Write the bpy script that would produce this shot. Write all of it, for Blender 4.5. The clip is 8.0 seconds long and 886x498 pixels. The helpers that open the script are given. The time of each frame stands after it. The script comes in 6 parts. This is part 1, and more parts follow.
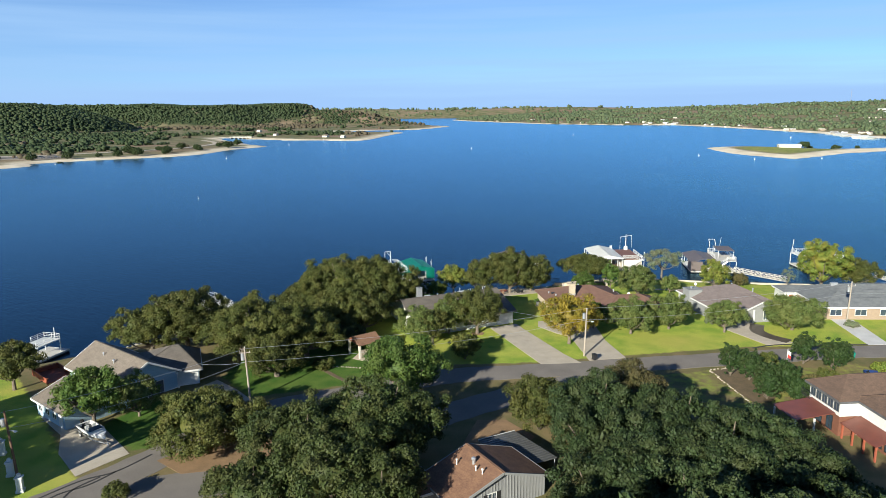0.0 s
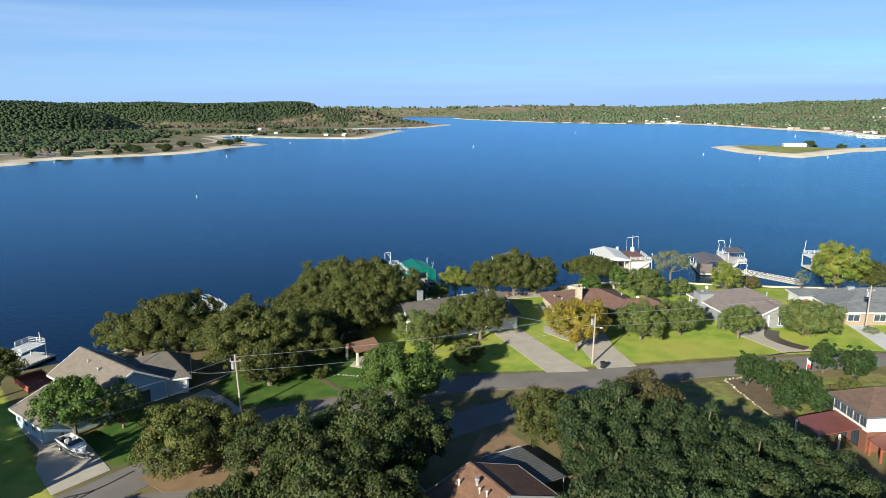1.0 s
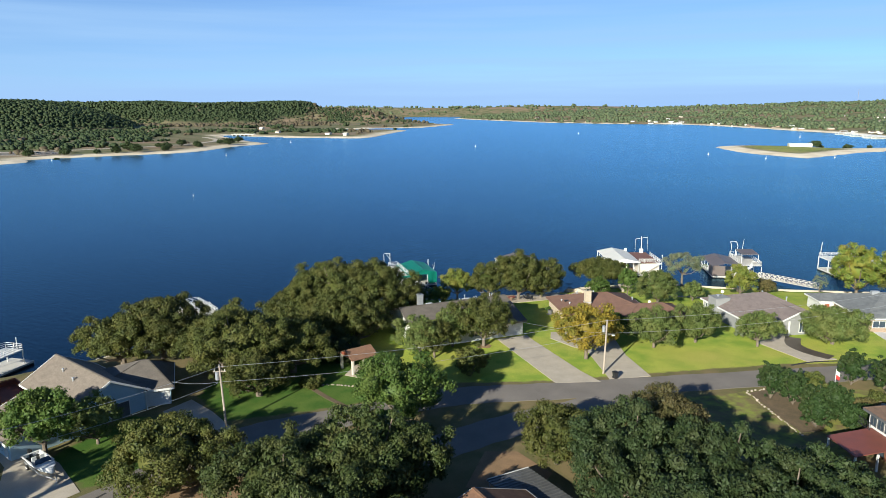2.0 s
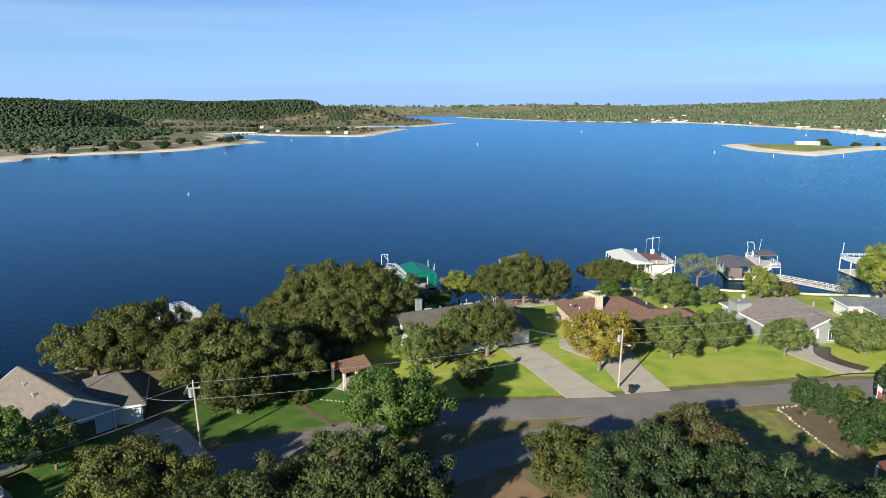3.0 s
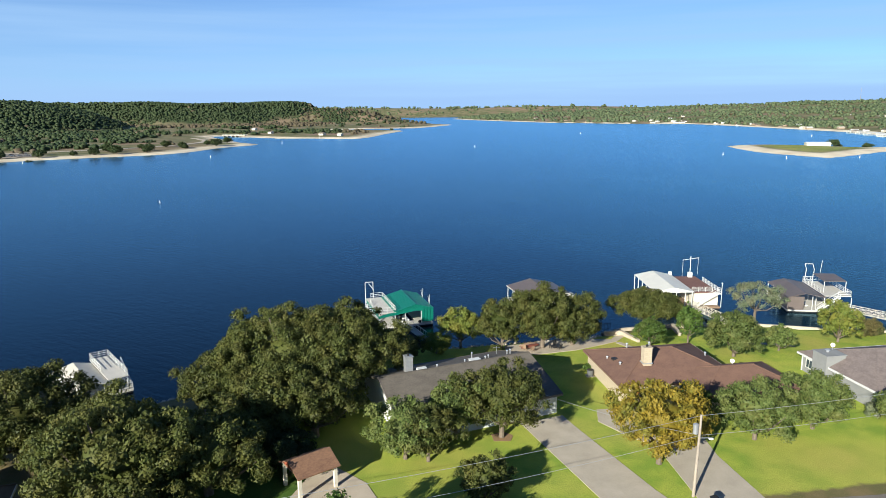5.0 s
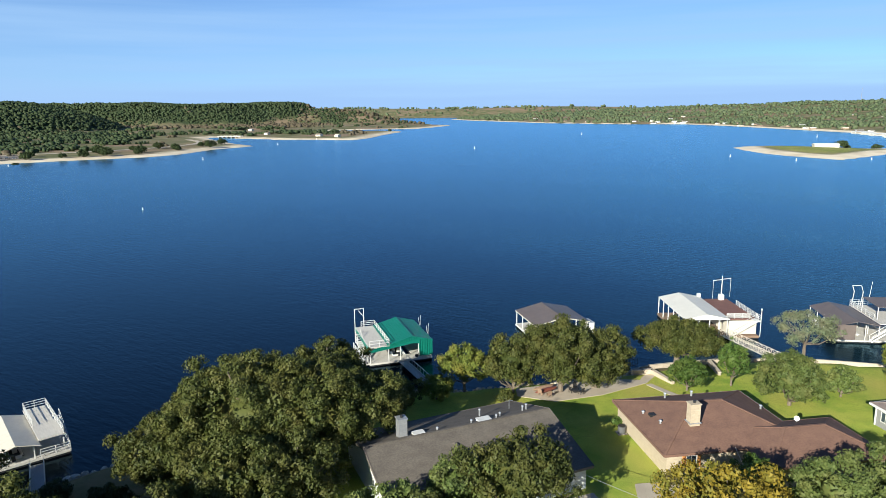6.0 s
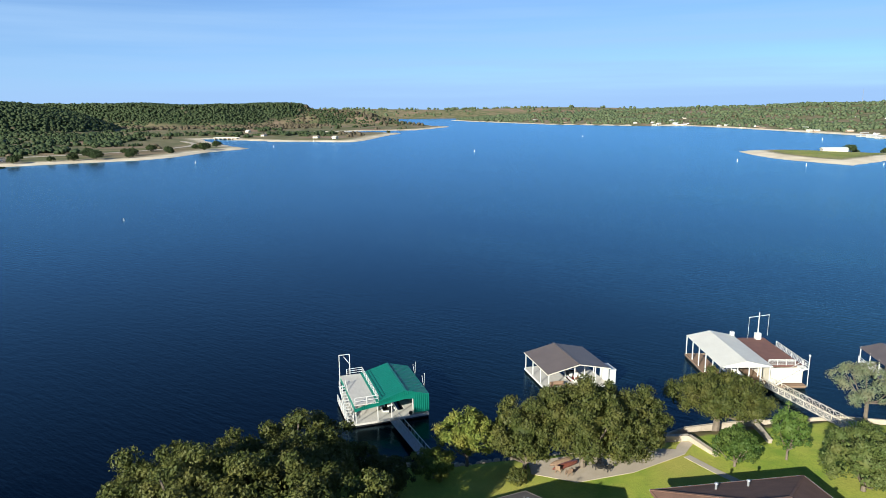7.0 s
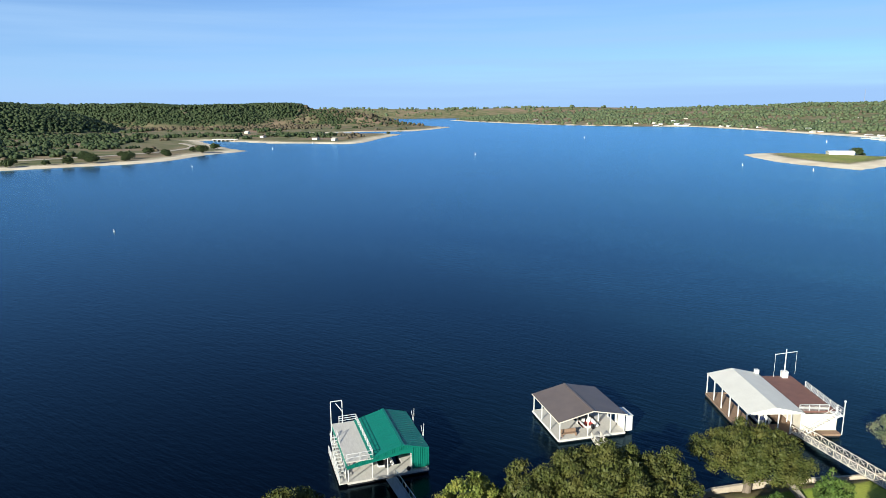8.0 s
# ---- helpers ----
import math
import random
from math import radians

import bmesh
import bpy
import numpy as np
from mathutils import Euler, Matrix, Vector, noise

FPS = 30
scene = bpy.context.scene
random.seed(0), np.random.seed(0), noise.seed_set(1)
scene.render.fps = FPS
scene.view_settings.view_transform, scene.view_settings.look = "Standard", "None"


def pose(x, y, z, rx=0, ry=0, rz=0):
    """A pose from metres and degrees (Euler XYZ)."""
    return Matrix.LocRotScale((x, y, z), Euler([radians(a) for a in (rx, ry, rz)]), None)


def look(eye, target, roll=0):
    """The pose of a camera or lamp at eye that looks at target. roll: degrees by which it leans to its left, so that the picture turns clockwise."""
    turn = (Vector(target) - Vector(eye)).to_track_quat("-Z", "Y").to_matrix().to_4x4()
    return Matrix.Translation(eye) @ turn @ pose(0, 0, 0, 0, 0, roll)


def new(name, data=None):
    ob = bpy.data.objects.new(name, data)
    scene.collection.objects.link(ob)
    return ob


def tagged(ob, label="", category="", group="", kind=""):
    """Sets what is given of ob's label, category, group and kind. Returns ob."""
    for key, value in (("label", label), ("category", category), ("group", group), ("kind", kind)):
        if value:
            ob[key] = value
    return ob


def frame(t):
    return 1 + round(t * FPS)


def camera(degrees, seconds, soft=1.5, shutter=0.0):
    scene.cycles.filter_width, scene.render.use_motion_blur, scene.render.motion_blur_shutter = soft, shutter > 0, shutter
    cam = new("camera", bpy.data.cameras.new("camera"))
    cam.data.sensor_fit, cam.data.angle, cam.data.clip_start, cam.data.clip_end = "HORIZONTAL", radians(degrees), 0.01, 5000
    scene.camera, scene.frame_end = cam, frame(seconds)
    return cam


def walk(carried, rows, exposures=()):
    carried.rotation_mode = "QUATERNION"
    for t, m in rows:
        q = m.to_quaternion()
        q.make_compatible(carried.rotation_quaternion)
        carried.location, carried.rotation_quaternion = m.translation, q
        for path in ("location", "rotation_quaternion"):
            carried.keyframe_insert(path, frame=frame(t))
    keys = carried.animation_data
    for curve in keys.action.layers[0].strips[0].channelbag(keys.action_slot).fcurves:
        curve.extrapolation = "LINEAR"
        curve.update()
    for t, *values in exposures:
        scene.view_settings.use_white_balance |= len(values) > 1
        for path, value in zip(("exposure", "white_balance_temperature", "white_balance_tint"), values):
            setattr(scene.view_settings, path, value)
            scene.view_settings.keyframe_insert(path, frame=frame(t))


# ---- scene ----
cam = camera(66.8, 8.0, 0.8)
PATH = [
    (0, (0.995, -1.174, 44.783), (0.971, 0.785, 44.381), -0.6),
    (0.5, (0.983, 1.086, 44.882), (0.959, 3.044, 44.476), -0.5),
    (1, (0.924, 4.193, 44.337), (0.895, 6.151, 43.931), -0.5),
    (1.5, (0.772, 7.647, 43.715), (0.742, 9.606, 43.31), -0.4),
    (3, (1.013, 20.249, 41.64), (0.973, 22.206, 41.232), -0.4),
    (3.5, (0.655, 26.417, 40.825), (0.619, 28.375, 40.421), -0.4),
    (4, (0.645, 33.4, 40.503), (0.609, 35.358, 40.097), -0.5),
    (4.5, (0.437, 41.279, 40.484), (0.404, 43.238, 40.08), -0.5),
    (4.7, (0.347, 44.752, 40.419), (0.316, 46.711, 40.017), -0.5),
    (5.8, (-0.099, 64.158, 40.628), (-0.122, 66.116, 40.22), -0.7),
    (6, (-0.226, 67.41, 40.748), (-0.251, 69.369, 40.346), -0.6),
    (6.5, (-0.211, 75.998, 41.591), (-0.236, 77.957, 41.189), -0.6),
    (7, (-0.336, 84.347, 42.912), (-0.358, 86.306, 42.511), -0.5),
    (7.5, (-0.625, 90.15, 44.438), (-0.644, 92.11, 44.04), -0.5),
    (8, (-0.524, 94.036, 46.187), (-0.547, 95.995, 45.784), -0.5),
]
walk(cam, [(t, look(eye, target, roll)) for t, eye, target, roll in PATH], [(0, 0.97, 5700, 8), (8, 0.97, 5700, 8)])

# ---- world, sun and exposure ----
SUN_AZ, SUN_EL = radians(210.5), radians(20.5)     # the sun stands behind the path, to its left
world = bpy.data.worlds.new("sky")
scene.world = world
world.use_nodes = True
wn, wl = world.node_tree.nodes, world.node_tree.links
sky = wn.new("ShaderNodeTexSky")
sky.sky_type, sky.sun_disc = "NISHITA", False
sky.sun_elevation, sky.sun_rotation = SUN_EL, SUN_AZ
sky.altitude = 3000
sky.air_density, sky.dust_density, sky.ozone_density = 1.0, 0.0, 5.0
haze, streak, way, stretch = wn.new("ShaderNodeMix"), wn.new("ShaderNodeTexNoise"), wn.new("ShaderNodeTexCoord"), wn.new("ShaderNodeMapping")
haze.data_type = "RGBA"
haze.inputs[7].default_value = (3.65, 5.25, 7.2, 1)          # thin haze low over the horizon
stretch.inputs["Scale"].default_value = (1.2, 1.2, 26)
wl.new(way.outputs["Generated"], stretch.inputs[0])
wl.new(stretch.outputs[0], streak.inputs[0])
streak.inputs["Scale"].default_value, streak.inputs["Detail"].default_value = 1.6, 5
split, low, veil = wn.new("ShaderNodeSeparateXYZ"), wn.new("ShaderNodeMapRange"), wn.new("ShaderNodeMath")
wl.new(way.outputs["Generated"], split.inputs[0])
wl.new(split.outputs[2], low.inputs[0])
low.inputs[1].default_value, low.inputs[2].default_value, low.inputs[3].default_value, low.inputs[4].default_value = 0.0, 0.5, 1.45, 0.0
veil.operation, veil.use_clamp = "MULTIPLY", True
wl.new(low.outputs[0], veil.inputs[0])
wl.new(streak.outputs[0], veil.inputs[1])
wl.new(veil.outputs[0], haze.inputs[0])
wl.new(sky.outputs[0], haze.inputs[6])
bank_low, bank_mix = wn.new("ShaderNodeMapRange"), wn.new("ShaderNodeMix")      # a lilac bank of distant cloud on the horizon
bank_low.inputs[1].default_value, bank_low.inputs[2].default_value = 0.012, 0.062
bank_low.inputs[3].default_value, bank_low.inputs[4].default_value = 1.0, 0.0
ragged = wn.new("ShaderNodeMath")
ragged.operation = "MULTIPLY_ADD"
ragged.inputs[1].default_value = -0.05
wl.new(streak.outputs[0], ragged.inputs[0])
shifted = wn.new("ShaderNodeMath")
shifted.operation = "ADD"
shifted.inputs[1].default_value = 0.025
wl.new(split.outputs[2], ragged.inputs[2])
wl.new(ragged.outputs[0], shifted.inputs[0])
wl.new(shifted.outputs[0], bank_low.inputs[0])
bank_mix.data_type = "RGBA"
bank_mix.inputs[7].default_value = (3.5, 5.0, 7.2, 1)
wl.new(bank_low.outputs[0], bank_mix.inputs[0])
wl.new(haze.outputs[2], bank_mix.inputs[6])
wl.new(bank_mix.outputs[2], wn["Background"].inputs[0])
wn["Background"].inputs[1].default_value = 0.061
sun = new("sun", bpy.data.lights.new("sun", "SUN"))
sun.data.energy, sun.data.angle, sun.data.color = 5.0, radians(0.53), (1.0, 0.9, 0.7)
sun_way = Vector((math.sin(SUN_AZ) * math.cos(SUN_EL), math.cos(SUN_AZ) * math.cos(SUN_EL), math.sin(SUN_EL)))
sun.matrix_world = look(sun_way * 300, (0, 0, 0))

# ---- materials ----


def mat(name, a, b=None, scale=3.0, fine=30.0, rough=0.8, bump=0.15, metal=0.0, vary=0.0, spec=0.3, stretch=(1, 1, 1), dist=0.03):
    """A surface between the colours a and b, mottled at two scales, with a fine relief."""
    m = bpy.data.materials.new(name)
    m.use_nodes = True
    n, l = m.node_tree.nodes, m.node_tree.links
    p = n["Principled BSDF"]
    p.inputs["Roughness"].default_value, p.inputs["Metallic"].default_value = rough, metal
    p.inputs["Specular IOR Level"].default_value = spec
    b = b or [c * 0.75 for c in a]
    tc, mp = n.new("ShaderNodeTexCoord"), n.new("ShaderNodeMapping")
    mp.inputs["Scale"].default_value = stretch
    l.new(tc.outputs["Object"], mp.inputs[0])
    big, small = n.new("ShaderNodeTexNoise"), n.new("ShaderNodeTexNoise")
    big.inputs["Scale"].default_value, small.inputs["Scale"].default_value = scale, fine
    big.inputs["Detail"].default_value, small.inputs["Detail"].default_value = 5, 3
    l.new(mp.outputs[0], big.inputs[0])
    l.new(mp.outputs[0], small.inputs[0])
    add = n.new("ShaderNodeMath")
    add.operation = "ADD"
    l.new(big.outputs[0], add.inputs[0])
    l.new(small.outputs[0], add.inputs[1])
    rng = n.new("ShaderNodeMapRange")
    rng.inputs[1].default_value, rng.inputs[2].default_value = 0.72, 1.28
    l.new(add.outputs[0], rng.inputs[0])
    mix = n.new("ShaderNodeMix")
    mix.data_type = "RGBA"
    mix.inputs[6].default_value, mix.inputs[7].default_value = (*a, 1), (*b, 1)
    l.new(rng.outputs[0], mix.inputs[0])
    out = mix.outputs[2]
    if vary:
        oi, hsv = n.new("ShaderNodeObjectInfo"), n.new("ShaderNodeHueSaturation")
        r2 = n.new("ShaderNodeMapRange")
        r2.inputs[3].default_value, r2.inputs[4].default_value = 1 - vary, 1 + vary
        l.new(oi.outputs["Random"], r2.inputs[0])
        l.new(r2.outputs[0], hsv.inputs["Value"])
        l.new(out, hsv.inputs["Color"])
        out = hsv.outputs[0]
    l.new(out, p.inputs["Base Color"])
    if bump:
        bp = n.new("ShaderNodeBump")
        bp.inputs["Strength"].default_value, bp.inputs["Distance"].default_value = bump, dist
        l.new(small.outputs[0], bp.inputs["Height"])
        l.new(bp.outputs[0], p.inputs["Normal"])
    return m


def leaf_mat(name, a, b, c):
    """Foliage: each leaf island takes a tone between a and b, with patches of c over the crown."""
    m = bpy.data.materials.new(name)
    m.use_nodes = True
    n, l = m.node_tree.nodes, m.node_tree.links
    p = n["Principled BSDF"]
    p.inputs["Roughness"].default_value, p.inputs["Specular IOR Level"].default_value = 0.6, 0.25
    geo, ramp = n.new("ShaderNodeNewGeometry"), n.new("ShaderNodeMix")
    ramp.data_type = "RGBA"
    ramp.inputs[6].default_value, ramp.inputs[7].default_value = (*a, 1), (*b, 1)
    l.new(geo.outputs["Random Per Island"], ramp.inputs[0])
    tc, no = n.new("ShaderNodeTexCoord"), n.new("ShaderNodeTexNoise")
    no.inputs["Scale"].default_value = 0.45
    l.new(tc.outputs["Object"], no.inputs[0])
    rg = n.new("ShaderNodeMapRange")
    rg.inputs[1].default_value, rg.inputs[2].default_value = 0.45, 0.7
    l.new(no.outputs[0], rg.inputs[0])
    mix = n.new("ShaderNodeMix")
    mix.data_type = "RGBA"
    mix.inputs[7].default_value = (*c, 1)
    l.new(rg.outputs[0], mix.inputs[0])
    l.new(ramp.outputs[2], mix.inputs[6])
    oi, hsv, r2 = n.new("ShaderNodeObjectInfo"), n.new("ShaderNodeHueSaturation"), n.new("ShaderNodeMapRange")
    r2.inputs[3].default_value, r2.inputs[4].default_value = 0.85, 1.15
    l.new(oi.outputs["Random"], r2.inputs[0])
    l.new(r2.outputs[0], hsv.inputs["Value"])
    l.new(mix.outputs[2], hsv.inputs["Color"])
    l.new(hsv.outputs[0], p.inputs["Base Color"])
    tr, ms = n.new("ShaderNodeBsdfTranslucent"), n.new("ShaderNodeMixShader")
    l.new(hsv.outputs[0], tr.inputs[0])
    ms.inputs[0].default_value = 0.25
    l.new(p.outputs[0], ms.inputs[1])
    l.new(tr.outputs[0], ms.inputs[2])
    l.new(ms.outputs[0], n["Material Output"].inputs[0])
    return m


OAK = leaf_mat("live_oak_leaves", (0.045, 0.060, 0.012), (0.104, 0.115, 0.027), (0.121, 0.117, 0.028))
MIDOAK = leaf_mat("street_oak_leaves", (0.031, 0.050, 0.012), (0.072, 0.093, 0.025), (0.085, 0.092, 0.026))
SPRING = leaf_mat("yellow_green_leaves", (0.096, 0.138, 0.022), (0.216, 0.240, 0.044), (0.240, 0.222, 0.042))
DARK = leaf_mat("dark_oak_leaves", (0.025, 0.043, 0.014), (0.055, 0.083, 0.027), (0.066, 0.080, 0.027))
GREEN = leaf_mat("green_leaves", (0.042, 0.084, 0.014), (0.099, 0.152, 0.029), (0.118, 0.158, 0.032))
SOFT = leaf_mat("elm_leaves", (0.066, 0.099, 0.023), (0.143, 0.179, 0.047), (0.157, 0.169, 0.047))
YELLOW = leaf_mat("autumn_leaves", (0.187, 0.143, 0.016), (0.355, 0.257, 0.028), (0.150, 0.162, 0.028))
LIME = leaf_mat("lime_leaves", (0.102, 0.157, 0.023), (0.212, 0.247, 0.041), (0.255, 0.218, 0.036))
RUST = leaf_mat("rusty_leaves", (0.085, 0.079, 0.029), (0.145, 0.115, 0.043), (0.064, 0.079, 0.024))
SAGE = leaf_mat("sage_leaves", (0.115, 0.147, 0.076), (0.209, 0.237, 0.131), (0.177, 0.169, 0.098))
CEDAR = leaf_mat("cedar_leaves", (0.022, 0.048, 0.012), (0.049, 0.081, 0.021), (0.048, 0.066, 0.017))
WOODS = leaf_mat("far_tree_leaves", (0.025, 0.047, 0.018), (0.055, 0.081, 0.030), (0.072, 0.082, 0.035))
PALEWOODS = leaf_mat("far_scrub_oak_leaves", (0.054, 0.085, 0.038), (0.108, 0.145, 0.065), (0.144, 0.150, 0.085))
BROWNWOODS = leaf_mat("far_bare_trees", (0.11, 0.085, 0.055), (0.17, 0.13, 0.085), (0.1, 0.1, 0.05))
BARK = mat("bark", (0.2, 0.16, 0.12), (0.1, 0.08, 0.06), 2, 14, 0.9, 0.6)
ASPHALT = mat("asphalt", (0.225, 0.198, 0.168), (0.16, 0.14, 0.12), 0.25, 9, 0.9, 0.2)
CONCRETE = mat("concrete", (0.5, 0.435, 0.34), (0.39, 0.335, 0.26), 0.5, 12, 0.85, 0.15)
PALE = mat("pale_concrete", (0.62, 0.6, 0.56), (0.5, 0.48, 0.45), 0.5, 12, 0.85, 0.15)
DIRT = mat("dry_soil", (0.3, 0.19, 0.1), (0.2, 0.13, 0.07), 0.6, 9, 0.95, 0.4)
MULCH = mat("leaf_mulch", (0.17, 0.12, 0.07), (0.1, 0.08, 0.045), 0.8, 12, 0.95, 0.5)
SAND = mat("patio_gravel", (0.52, 0.44, 0.34), (0.42, 0.35, 0.26), 0.6, 14, 0.95, 0.3)
WET = mat("wet_concrete", (0.11, 0.09, 0.07), (0.07, 0.058, 0.047), 0.8, 9, 0.45, 0.1)
TAR = mat("crack_sealer", (0.035, 0.033, 0.03), (0.05, 0.048, 0.045), 1, 10, 0.6, 0.1)
SH_GREY = mat("grey_shingles", (0.16, 0.138, 0.112), (0.105, 0.09, 0.075), 0.7, 5, 0.9, 0.5, stretch=(1, 1, 3))
SH_UMBER = mat("umber_shingles", (0.155, 0.1, 0.07), (0.1, 0.068, 0.05), 0.9, 4, 0.9, 0.5, stretch=(1, 1, 3))
SH_TAN = mat("tan_shingles", (0.225, 0.185, 0.145), (0.15, 0.125, 0.098), 1.0, 4, 0.9, 0.5, stretch=(1, 1, 3))
SH_BROWN = mat("brown_shingles", (0.2, 0.115, 0.08), (0.14, 0.08, 0.06), 0.7, 5, 0.9, 0.5, stretch=(1, 1, 3))
SH_MAUVE = mat("mauve_grey_shingles", (0.235, 0.19, 0.17), (0.155, 0.125, 0.115), 0.9, 4, 0.9, 0.5, stretch=(1, 1, 3))
SH_SLATE = mat("slate_grey_shingles", (0.2, 0.205, 0.2), (0.13, 0.135, 0.135), 0.9, 4, 0.9, 0.5, stretch=(1, 1, 3))
SH_RUST = mat("rust_brown_shingles", (0.25, 0.14, 0.08), (0.155, 0.085, 0.055), 0.9, 4, 0.9, 0.5, stretch=(1, 1, 3))
WHITE = mat("white_paint", (0.68, 0.67, 0.63), (0.58, 0.57, 0.53), 1.5, 12, 0.5, 0.05)
ROOFW = mat("cream_white_metal_roof", (0.72, 0.69, 0.6), (0.64, 0.61, 0.53), 0.5, 6, 0.5, 0.03)
CREAM = mat("cream_paint", (0.68, 0.62, 0.5), (0.58, 0.53, 0.43), 1.5, 12, 0.6, 0.05)
BLUEW = mat("pale_blue_siding", (0.42, 0.55, 0.62), (0.36, 0.48, 0.55), 1.0, 12, 0.6, 0.1, stretch=(1, 1, 6))
GREYW = mat("grey_siding", (0.27, 0.27, 0.26), (0.22, 0.22, 0.215), 1.0, 12, 0.7, 0.1)
BUFF = mat("buff_brick", (0.5, 0.42, 0.3), (0.38, 0.31, 0.22), 1.5, 8, 0.85, 0.3, stretch=(1, 1, 3))
TANBRICK = mat("tan_brick", (0.36, 0.27, 0.19), (0.27, 0.2, 0.14), 1.5, 8, 0.85, 0.3, stretch=(1, 1, 3))
REDBRICK = mat("red_brick", (0.2, 0.085, 0.05), (0.14, 0.062, 0.04), 1.5, 8, 0.85, 0.3, stretch=(1, 1, 3))
REDWOOD = mat("red_stained_wood", (0.36, 0.1, 0.05), (0.25, 0.07, 0.04), 1.5, 8, 0.7, 0.2)
REDMETAL = mat("rust_red_metal_roof", (0.19, 0.06, 0.04), (0.14, 0.05, 0.035), 0.8, 8, 0.45, 0.05, spec=0.5)
GREENMETAL = mat("green_metal_roof", (0.012, 0.165, 0.118), (0.01, 0.135, 0.096), 0.6, 6, 0.4, 0.04, spec=0.5)
BROWNMETAL = mat("brown_metal_roof", (0.15, 0.12, 0.105), (0.115, 0.092, 0.082), 0.6, 6, 0.5, 0.04, spec=0.5)
GREYMETAL = mat("dark_grey_metal", (0.12, 0.12, 0.12), (0.08, 0.08, 0.08), 0.8, 6, 0.45, 0.05, spec=0.5)
STEEL = mat("galvanised_steel", (0.55, 0.56, 0.57), (0.42, 0.43, 0.44), 2, 12, 0.4, 0.05, metal=0.6)
DECKW = mat("white_deck_boards", (0.58, 0.55, 0.49), (0.46, 0.43, 0.38), 1.0, 8, 0.75, 0.1, stretch=(6, 1, 1))
DECKB = mat("red_brown_deck_coating", (0.2, 0.1, 0.08), (0.15, 0.08, 0.065), 0.8, 8, 0.8, 0.1)
WOODD = mat("weathered_wood", (0.3, 0.2, 0.13), (0.2, 0.135, 0.09), 1.0, 10, 0.85, 0.2, stretch=(6, 1, 1))
WOODG = mat("weathered_grey_boards", (0.33, 0.32, 0.31), (0.24, 0.235, 0.225), 1.0, 10, 0.85, 0.2, stretch=(6, 1, 1))
POLEW = mat("grey_pole_wood", (0.4, 0.34, 0.27), (0.28, 0.235, 0.19), 3, 20, 0.85, 0.2, stretch=(1, 1, 0.15))
POLEB = mat("brown_pole_wood", (0.17, 0.1, 0.06), (0.11, 0.07, 0.045), 3, 20, 0.85, 0.2, stretch=(1, 1, 0.15))
BLACK = mat("black_plastic", (0.03, 0.03, 0.032), (0.02, 0.02, 0.02), 2, 12, 0.5, 0.05)
BLUE = mat("blue_paint", (0.03, 0.07, 0.25), (0.025, 0.05, 0.18), 2, 12, 0.45, 0.03)
RED = mat("red_canvas", (0.4, 0.04, 0.03), (0.3, 0.03, 0.03), 2, 12, 0.6, 0.05)
TEAL = mat("teal_bin_plastic", (0.02, 0.2, 0.15), (0.015, 0.15, 0.11), 2, 12, 0.5, 0.05)
STONE = mat("limestone", (0.5, 0.43, 0.33), (0.36, 0.3, 0.23), 1.0, 6, 0.9, 0.4, vary=0.2)
ORANGE = mat("orange_shutter_wood", (0.5, 0.22, 0.06), (0.4, 0.17, 0.05), 2, 12, 0.6, 0.05)
GLASS = mat("window_glass", (0.05, 0.07, 0.09), (0.035, 0.05, 0.07), 1, 4, 0.08, 0.0, spec=0.8)
VINYL = mat("boat_gelcoat", (0.78, 0.77, 0.74), (0.7, 0.69, 0.66), 1, 10, 0.25, 0.0, spec=0.5)


